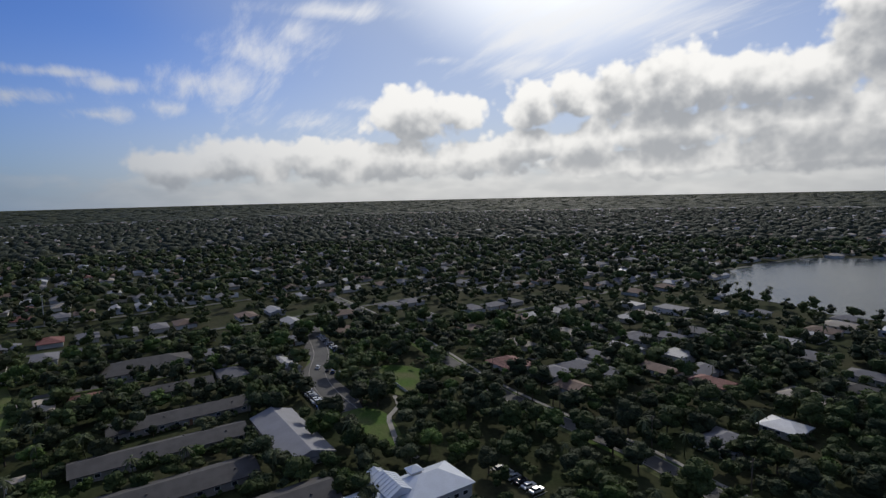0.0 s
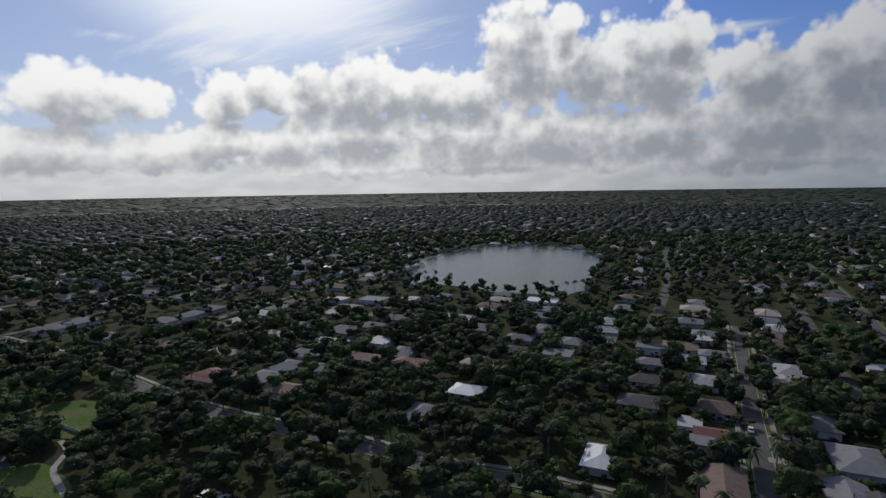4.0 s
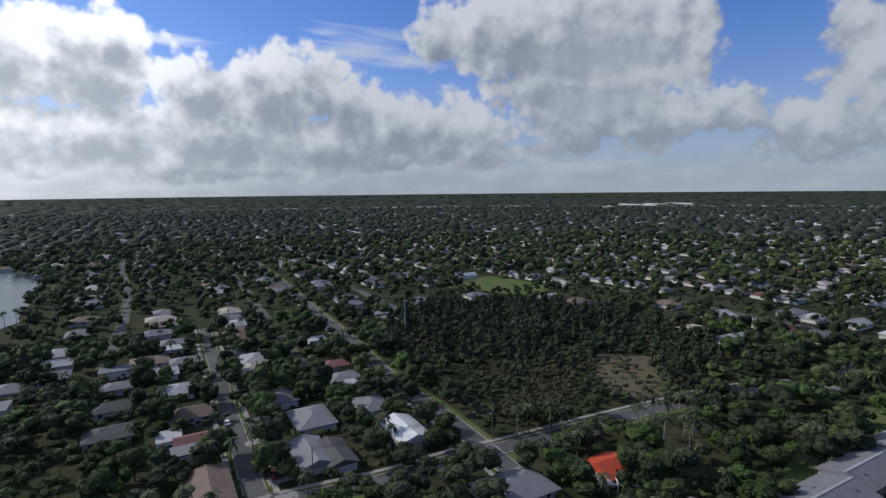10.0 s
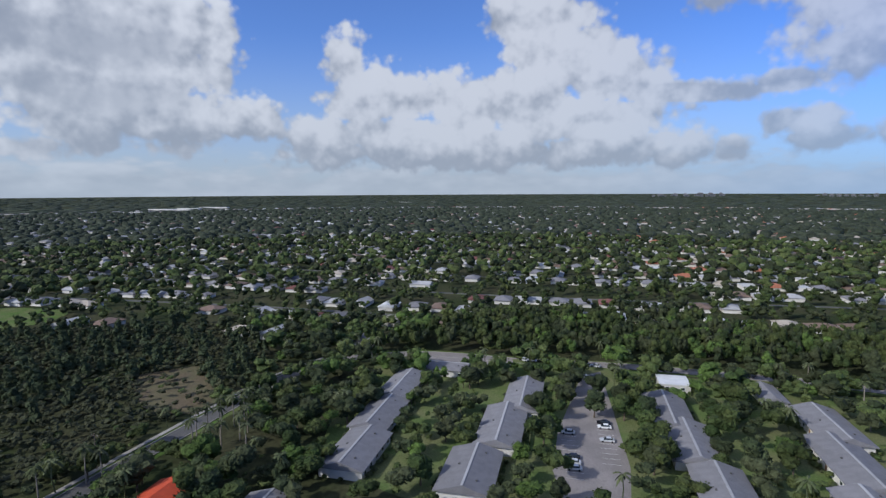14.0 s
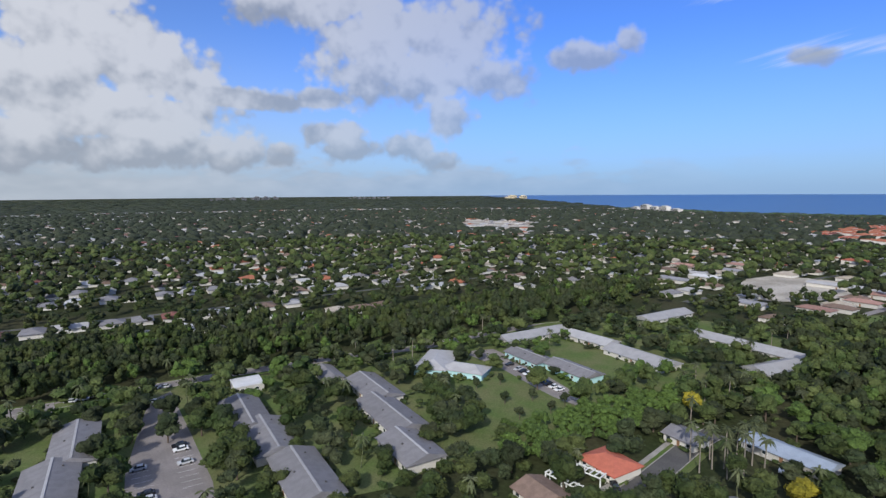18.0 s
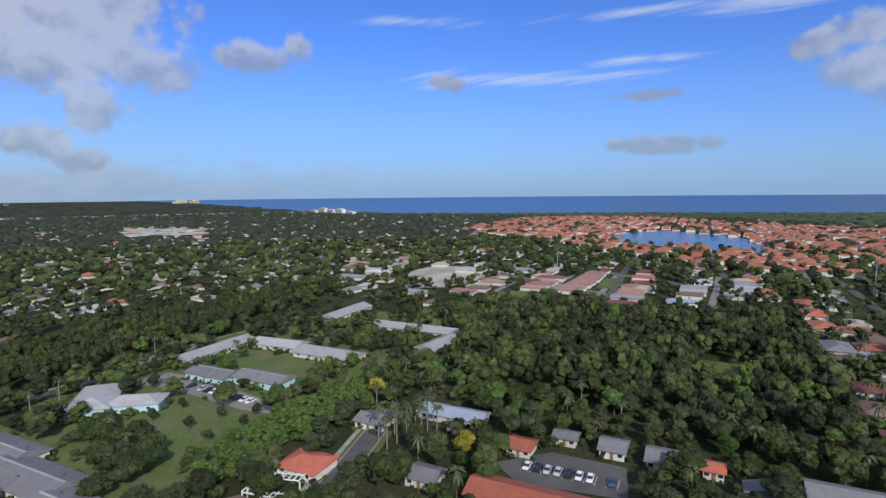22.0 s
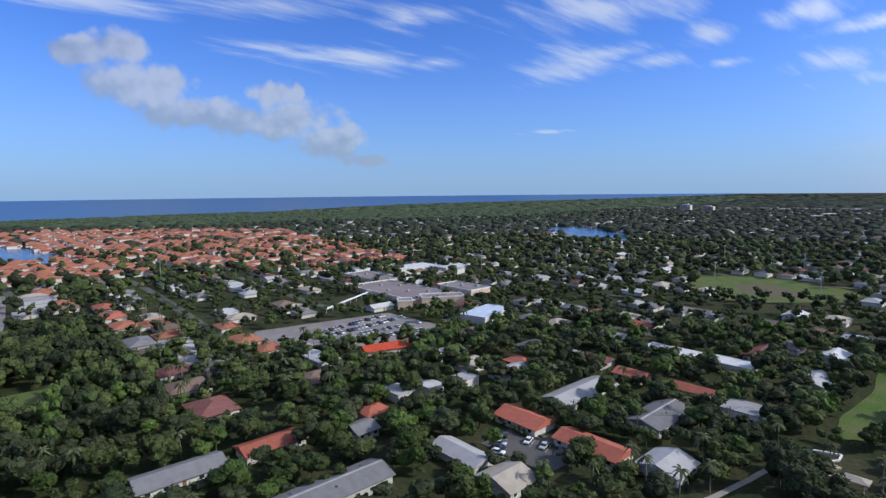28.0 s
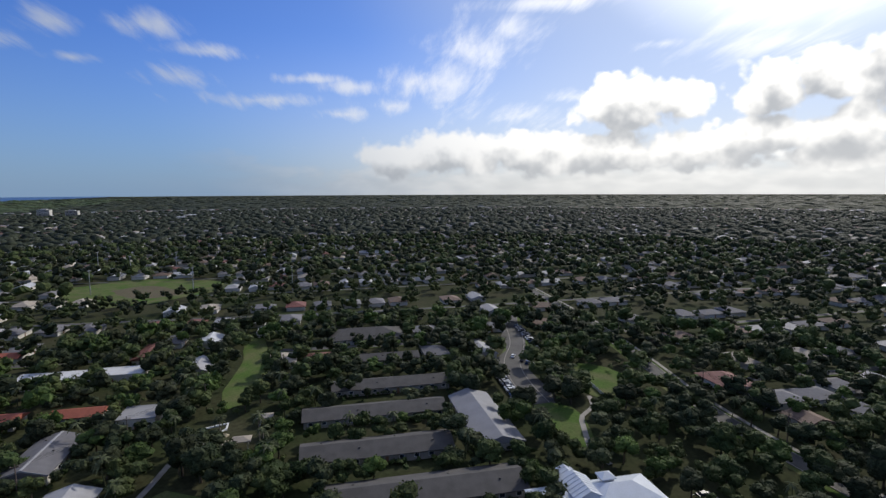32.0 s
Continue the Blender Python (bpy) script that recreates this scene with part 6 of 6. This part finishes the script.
lantern = child("lantern", mesh_of("lantern", *box_data(3.0, 3.0, 1.2, 7.2), M["wall"]), villa, pose(-70, 113.5, 0, 0, 0, 61))
child("roof", mesh_of("roof", *roof_data("h", 3.2, 3.0, 8.4, 0.5, 0.4), M["seamed"]), lantern)
for i in range(6):
    wx, wy = -66 + (i - 2.5) * 2.9 * math.cos(GRID), 114 + (i - 2.5) * 2.9 * math.sin(GRID)
    for s in (-1, 1):
        fr = child("window", box_mesh("frame", 1.7, 0.08, 1.3, M["trim"]), villa, pose(wx - s * 6.53 * math.sin(GRID), wy + s * 6.53 * math.cos(GRID), 2.4, 0, 0, 61))
        child("pane", box_mesh("pane", 1.4, 0.06, 1.0, M["glass"]), fr, pose(0, s * 0.03, 0.15))

# ---- cars ----
def car_meshes(colour):
    key = ("car", colour)
    if key not in CACHE:
        side = [(-2.2, 0.35), (-2.25, 0.75), (-2.0, 0.95), (2.0, 0.85), (2.25, 0.65), (2.2, 0.35)]
        v = [(x, y, z) for y in (-0.88, 0.88) for x, z in side]
        n = len(side)
        f = [tuple(range(n)), tuple(range(2 * n - 1, n - 1, -1))] + [(i, n + i, n + (i + 1) % n, (i + 1) % n) for i in range(n)]
        body = mesh_of("body", v, f, M[colour])
        cv = [(-1.7, -0.8, 0.9), (1.1, -0.8, 0.88), (1.1, 0.8, 0.88), (-1.7, 0.8, 0.9), (-1.2, -0.66, 1.4), (0.35, -0.66, 1.42), (0.35, 0.66, 1.42), (-1.2, 0.66, 1.4)]
        cabin = mesh_of("cabin", cv, [(0, 1, 5, 4), (1, 2, 6, 5), (2, 3, 7, 6), (3, 0, 4, 7), (4, 5, 6, 7)], M["glass"])
        top = mesh_of("roof", *box_data(1.6, 1.34, 0.06, 1.41, -0.42, 0), M[colour])
        wv, wf = [], []
        for y in (-0.1, 0.1):
            wv += [(0.32 * math.cos(k * math.pi / 5), y, 0.32 + 0.32 * math.sin(k * math.pi / 5)) for k in range(10)]
        wf = [tuple(range(10)), tuple(range(19, 9, -1))] + [(i, 10 + i, 10 + (i + 1) % 10, (i + 1) % 10) for i in range(10)]
        CACHE[key] = (body, cabin, top, mesh_of("wheel", wv, wf, M["tyre"]))
    return CACHE[key]


CARS = ("whitecar", "silver", "black", "whitecar", "bluecar", "silver", "black", "silver", "whitecar", "black", "silver")
NAMES = {"whitecar": "white", "silver": "silver", "black": "black", "bluecar": "dark blue", "redcar": "red"}


def car(x, y, deg, colour, where="on the car park", group="parked cars", size=1.0):
    e = new("car")
    e.matrix_world = pose(x, y, 0.18, 0, 0, deg)
    tagged(e, "parked %s car %s" % (NAMES[colour], where), "car", group)
    body, cabin, top, wheel = car_meshes(colour)
    grow = Matrix.Diagonal((size, size, size * (1.25 if size > 1.1 else 1), 1))
    child("body", body, e, grow)
    child("cabin", cabin, e, grow)
    child("roof", top, e, grow)
    for a in (-1.4, 1.4):
        for b in (-0.82, 0.82):
            child("wheel", wheel, e, pose(a * size, b * size, 0))


count = 0


def car_row(x1, y1, x2, y2, n, deg, keep=1.0, bays=True):
    """Cars side by side between two ends, with painted bay lines."""
    global count
    g = random.Random(count)
    for i in range(n):
        t = (i + 0.5) / n
        count += 1
        if g.random() < keep:
            car(x1 + (x2 - x1) * t, y1 + (y2 - y1) * t, deg + g.uniform(-3, 3), CARS[(count * 5 + i) % 11])
    if bays:
        v, f = [], []
        c, s = math.cos(radians(deg)), math.sin(radians(deg))
        for i in range(n + 1):
            x, y = x1 + (x2 - x1) * i / n, y1 + (y2 - y1) * i / n
            k = len(v)
            for a, b in ((-2.5, -0.06), (2.5, -0.06), (2.5, 0.06), (-2.5, 0.06)):
                v.append((x + a * c - b * s, y + a * s + b * c, 0.2))
            f.append((k, k + 1, k + 2, k + 3))
        tagged(new("bay_lines", mesh_of("bay_lines", v, f, M["paint"])), "white painted parking bay lines", kind="structure")


for x, y, deg, l in ((89, 106, -28, 8), (96, 113, -28, 9), (87.5, 131, -28, 8), (97, 150, -28, 7), (108, 137, -28, 10), (118, 152, -28, 9), (106, 165, -28, 8), (131, 174, -28, 9)):
    drive = new("driveway", box_mesh("driveway", l, 3.2, 0.16, M["pavement"]))
    drive.matrix_world = pose(x, y, 0, 0, 0, deg)
    tagged(drive, "pale concrete driveway between street and house", kind="structure")
car_row(-154, 166, -126, 148, 13, 61, 0.95)
car_row(-203, 236, -168, 211, 14, 40, 0.9)
car_row(-168, 190, -150, 186, 5, 120, 0.9)
car_row(-262, -166, -311, -150, 19, 61, 0.85)
car_row(-256, -158, -309, -137, 20, 61, 0.9)
car_row(-252, -150, -300, -122, 18, 61, 0.55)
car_row(-262, -132, -284, -113, 9, 61, 0.5)
car_row(-152, -38, -166, -40, 5, 80, 0.5)
car_row(-158, -16, -164, -32, 6, -10, 0.6)
car_row(-30, -146, -54, -134, 9, 61, 0.8)
car_row(226, -96, 207, -127, 9, 40, 0.8, False)
car_row(201, -106, 192, -121, 5, 20, 0.6, False)
car_row(130, -84, 156, -97, 9, 61, 0.4)
car_row(126, -70, 153, -82, 9, 61, 0.4)
car_row(57, -197, 96, -222, 13, 61, 0.55)
car_row(-56, 137, -40, 129, 6, 61, 0.9)
car_row(-318, -112, -306, -104, 4, 75, 0.9, False)
for x, y, deg, c in ((150, 28, 40, "whitecar"), (136, 38, 110, "silver"), (48, -148, 100, "whitecar"), (45, -145, 100, "whitecar"), (29, -140, 120, "black"), (110, 157, 61, "whitecar"), (103, 96, 150, "silver"),
                     (-11, -172, 75, "whitecar"), (193, -117, 151, "silver"), (198, -106, 151, "whitecar"), (95, 116, 61, "redcar"), (168, -200, 120, "whitecar"), (172, -194, 120, "black"), (160, -208, 120, "silver"), (178, -182, 120, "black")):
    car(x, y, deg, c, "beside a house", "street cars", 1.15 if (x, y) == (-11, -172) else 1.0)


# ---- poles, masts and cables ----
def utility_pole(x, y, h=11.0, deg=61, name="utility_pole", label="wooden utility pole with a crossarm", arm=True):
    e = tagged(new(name), label, "pole", "poles")
    e.matrix_world = local(x, y, deg)
    key = ("pole", h, arm)
    if key not in CACHE:
        CACHE[key] = big_mesh("shaft", *tube([(0, 0, -0.2), (0, 0, h)], [0.2, 0.12] if arm else [0.4, 0.25], 7), M["wood"] if arm else M["metal"])
    child("shaft", CACHE[key], e)
    if arm:
        child("crossarm", box_mesh("crossarm", 0.14, 2.4, 0.14, M["wood"]), e, pose(0, 0, h - 0.9))
        for b in (-1.0, 0, 1.0):
            child("insulator", box_mesh("insulator", 0.1, 0.1, 0.25, M["pavement"]), e, pose(0, b, h - 0.76))
    else:
        child("lamp_bar", box_mesh("lamp_bar", 0.3, 3.0, 0.6, M["metal"]), e, pose(0, 0, h - 1.0))


def cable(x1, y1, x2, y2, h, off):
    v, f = [], []
    n = 10
    dx, dy = x2 - x1, y2 - y1
    d = math.hypot(dx, dy)
    ox, oy = -dy / d * off, dx / d * off
    path = [(x1 + dx * t + ox, y1 + dy * t + oy, h - 1.2 * 4 * t * (1 - t)) for t in (i / n for i in range(n + 1))]
    for i, p in enumerate(path):
        v += [(p[0] + a, p[1] + b, p[2] + c) for a, b, c in ((0.03, 0, 0), (0, 0.03, 0.03), (0, -0.03, -0.03))]
        if i:
            k = 3 * (i - 1)
            f += [(k + a, k + (a + 1) % 3, k + 3 + (a + 1) % 3, k + 3 + a) for a in range(3)]
    tagged(new("cable", mesh_of("cable", v, f, M["tyre"])), "dark overhead cable between poles", "cable", "cables")


RUNS = [[(-150, 258), (-118, 232), (-84, 206), (-49, 184), (-16, 168), (10, 150), (38, 138)], [(98, 104), (126, 86), (146, 74), (168, 60)],
        [(-176, -18), (-172, 2), (-186, 30), (-200, 58)], [(118, 152), (138, 186), (158, 220)]]
for runs in RUNS:
    for i, (x, y) in enumerate(runs):
        utility_pole(x, y, 11.0, 151)
        if i:
            for off in (-1.0, 0.0, 1.0):
                cable(*runs[i - 1], x, y, 10.7, off)
for x, y in ((-491, 66), (-573, 111), (-582, 154), (-451, 130), (-401, 191), (-637, 95), (-146, -535), (-372, -406), (-529, -145), (-558, -73), (-538, -2), (-451, -408), (180, 250), (232, 170)):
    utility_pole(x, y, 20.0, 30, "tall_mast", "tall grey metal mast above the roofs", False)


# ---- chosen trees and palms ----
def palms_along(pts, h, group):
    for i, (x, y) in enumerate(pts):
        palm_thing(x, y, h + (i * 37 % 5) * 0.5, i + len(pts), "tall palm with a bare trunk", group)


palms_along([(10, -160), (7, -164), (4, -166), (1, -170), (-3, -172), (-6, -168), (3, -160), (-1, -164), (8, -170), (13, -166)], 10.5, "palm grove")
palms_along([(186, 33), (189, 29), (188, 25), (181, 20), (172, 35), (171, 27), (165, 19), (178, 28), (183, 36), (192, 22), (176, 22), (168, 30), (160, 60), (160, 56), (152, 68)], 9.0, "palm grove by the road")
palms_along([(115, 372), (121, 369), (126, 367), (131, 366), (143, 360), (106, 376), (0, 440), (8, 434), (16, 436), (24, 430), (36, 424)], 12.0, "lakeside palms")
palms_along([(92, 100), (96, 121), (100, 131), (73, 112), (70, 118), (66, 126), (118, 100), (122, 96), (127, 104), (88, 134), (106, 140), (112, 133), (128, 112)], 7.5, "street palms")
palms_along([(-280 + 4.6 * i + 9 * ((i * 7) % 3), -322 + 7.2 * i - 5 * (i % 2)) for i in range(24)], 9.5, "estate palms")
palms_along([(-190, -100), (-178, -112), (-184, -130), (-200, -150), (-206, -140), (-196, -118), (-210, -166), (-214, -180), (-190, -160), (-204, -196), (-172, -92), (-226, -150), (-232, -160), (-200, -210)], 9.0, "estate palms")
palms_along([(-150, 20), (-158, 40), (-162, 62), (-154, 60), (-168, 52), (-140, 8), (-146, 4), (-150, 0), (-143, 12)], 8.5, "park palms")
tree_thing(16, -199, 4.2, 3, "yellow", 1.2, "tree in bright yellow blossom")
tree_thing(-14, -153, 4.0, 1, "yellow", 1.0, "tree in bright yellow blossom")
q, g = spread(120, 240, 3.6, 0.97, 21)
q = q[inside(THICKET, q[:, 0], q[:, 1])]
scatter("thicket", leafy(q, g, 2.0, 3.2, 0.95), LOOSE, M["bright"], "bright green thicket of broad leaves")
for i, (x, y) in enumerate(((70, -186), (78, -178), (60, -178), (88, -196), (68, -168), (94, -186), (58, -188))):
    tree_thing(x, y, 2.0, i, "leaf2", 1.1, "young tree on the open lawn", "lawn trees")
for i, (x, y) in enumerate(((160, -96), (170, -90), (176, -106), (166, -110), (182, -98), (150, -110), (146, -70), (166, -76), (122, -92))):
    tree_thing(x, y, 4.6, i, "leaf2", 1.1, "dark shade tree beside the car park", "car park trees")

# ---- playground, pool, pergolas, sheds ----
playground = tagged(new("playground"), "park playground with a pale winding edge and shelters", "playground")
ring = [(-180, 48), (-185, 53), (-184, 60), (-180, 58), (-178, 54), (-175, 57), (-173, 53)]
for (x1, y1), (x2, y2) in zip(ring, ring[1:]):
    d = math.hypot(x2 - x1, y2 - y1)
    child("edging", mesh_of("edging", *box_data(d, 0.5, 0.5), M["trim"] if x1 < -179 else M["cream"]), playground, pose((x1 + x2) / 2, (y1 + y2) / 2, 0.02, 0, 0, math.degrees(math.atan2(y2 - y1, x2 - x1))))
for x, y, w in ((-165, 49, 6), (-164, 57, 4.5), (-176, 70, 4)):
    s = child("shelter", mesh_of("shelter", *roof_data("h", w, w * 0.7, 2.8, 0.35), M["tan"]), playground, pose(x, y, 0, 0, 0, 61))
    for a in (-1, 1):
        for b in (-1, 1):
            child("post", box_mesh("post", 0.2, 0.2, 2.7, M["trim"]), s, pose(a * w * 0.42, b * w * 0.28, 0))
pool = tagged(new("swimming_pool"), "round above-ground pool with pale blue water", "pool")
pool.matrix_world = pose(145, 152, 0)
rim_v = [(3.2 * math.cos(k * math.pi / 12), 3.2 * math.sin(k * math.pi / 12), z) for z in (0, 1.2) for k in range(24)]
child("rim", mesh_of("rim", rim_v, [(k, (k + 1) % 24, 24 + (k + 1) % 24, 24 + k) for k in range(24)], M["trim"]), pool)
M["pool"] = water("pool_water", (0.16, 0.48, 0.55), 0.1, 0.1, 1.0)
child("water", mesh_of("water", [(3.15 * math.cos(k * math.pi / 12), 3.15 * math.sin(k * math.pi / 12), 1.1) for k in range(24)], [tuple(range(24))], M["pool"]), pool)


def pergola(x, y, deg, l, d, n, h=2.7):
    e = tagged(new("pergola"), "white pergola with open beams beside the house", "pergola", "pergolas")
    e.matrix_world = local(x, y, deg)
    for i in range(n):
        child("beam", box_mesh("beam", 0.25, d, 0.3, M["trim"]), e, pose(-l / 2 + i * l / (n - 1), 0, h))
    for s in (-1, 1):
        child("rail", box_mesh("rail", l, 0.25, 0.3, M["trim"]), e, pose(0, s * d * 0.42, h - 0.3))
        for i in range(3):
            child("post", box_mesh("post", 0.3, 0.3, h - 0.3, M["trim"]), e, pose(-l / 2 + i * l / 2, s * d * 0.42, 0))


pergola(38.5, -141.5, 165, 13, 3.5, 9)
pergola(137, 33, 115, 11, 4.0, 7)
pergola(41, -133, 160, 11, 2.5, 9)
pergola(158, 144, 61, 9, 5, 12)


def fence(x1, y1, x2, y2, h=1.8, mat="trim", label="pale boundary fence of upright panels"):
    d = math.hypot(x2 - x1, y2 - y1)
    e = tagged(new("fence"), label, "fence", "fences")
    e.matrix_world = local((x1 + x2) / 2, (y1 + y2) / 2, math.degrees(math.atan2(y2 - y1, x2 - x1)))
    n = max(2, int(d / 3))
    for i in range(n + 1):
        child("post", box_mesh("post", 0.14, 0.14, h + 0.1, M[mat]), e, pose(-d / 2 + i * d / n, 0, 0))
    for i in range(n):
        child("panel", box_mesh("panel", d / n - 0.2, 0.05, h - 0.15, M[mat]), e, pose(-d / 2 + (i + 0.5) * d / n, 0, 0.1))


fence(-389, 262, -352, 312, 4.0)
fence(-128, 190, -104, 174, 1.6)
fence(118, 118, 128, 136, 1.8, "wood", "dark wooden garden fence")
fence(-218, 172, -196, 160, 1.5)


# ---- distant landmarks ----
def tower(x, y, w, d, h, deg, floors, mat="wall", z=0.0, name="apartment_building", label="white multi-storey building far off"):
    e = tagged(new(name), label, "building", "distant buildings")
    e.matrix_world = pose(x, y, z, 0, 0, deg)
    child("wall", mesh_of("wall", *box_data(w, d, h), M[mat]), e)
    child("roof", mesh_of("roof", *box_data(w * 0.5, d * 0.6, 3, h), M[mat]), e)
    for i in range(floors):
        for s in (-1, 1):
            child("window", box_mesh("window", w * 0.92, 0.5, h / floors * 0.45, M["glass"]), e, pose(0, s * d / 2, (i + 0.35) * h / floors))


for k, (dx, h) in enumerate(((0, 22), (55, 18), (110, 24), (170, 14), (-60, 14))):
    tower(280 + dx * 0.75, -2080 - dx * 0.9, 48, 18, h, 130, 5, label="white waterfront building far off")
for head, r, w, h in ((-157.2, 4300, 70, 26), (-158.3, 4300, 60, 22), (-156.6, 4250, 30, 16)):
    tower(-math.sin(radians(head)) * r, math.cos(radians(head)) * r, w, 30, h, head, 6, "cream", float(rise(r)) - 1, label="pinkish tower block on the horizon")
for k in range(14):
    head = -126.5 - (k * 53 % 29) * 0.22
    r = 4350
    tower(-math.sin(radians(head)) * r, math.cos(radians(head)) * r, 22 + k % 3 * 10, 20, 12 + (k * 7 % 5) * 4, head, 6, "grey", float(rise(r)) - 1, label="grey tower of the distant skyline")
for k in range(9):
    head = -140.0 - (k * 5 % 9) * 0.5
    r = 4400
    tower(-math.sin(radians(head)) * r, math.cos(radians(head)) * r, 26, 20, 9 + (k * 7 % 5) * 3, head, 4, "grey", float(rise(r)) - 1, label="low grey skyline block")
for x, y, w in ((2515, 562, 120), (2725, 384, 150), (2600, 470, 110), (3412, -597, 220), (3300, -800, 160), (2186, 577, 90), (2431, 482, 130), (-1802, 531, 70), (-1855, 633, 60), (-1700, 480, 60), (-493, -207, 46), (-510, -170, 40)):
    house("f", x, y, w, 24, 61 if x > 0 else 151, "white" if abs(x) > 450 else "pale", 6.0, windows=4, name="hall", label="long low hall with a pale flat roof", group="halls", take=False)
for x, y, h in ((-2102, 187, 24), (-2064, 256, 20)):
    tower(x, y, 36, 18, h, 60, 6)
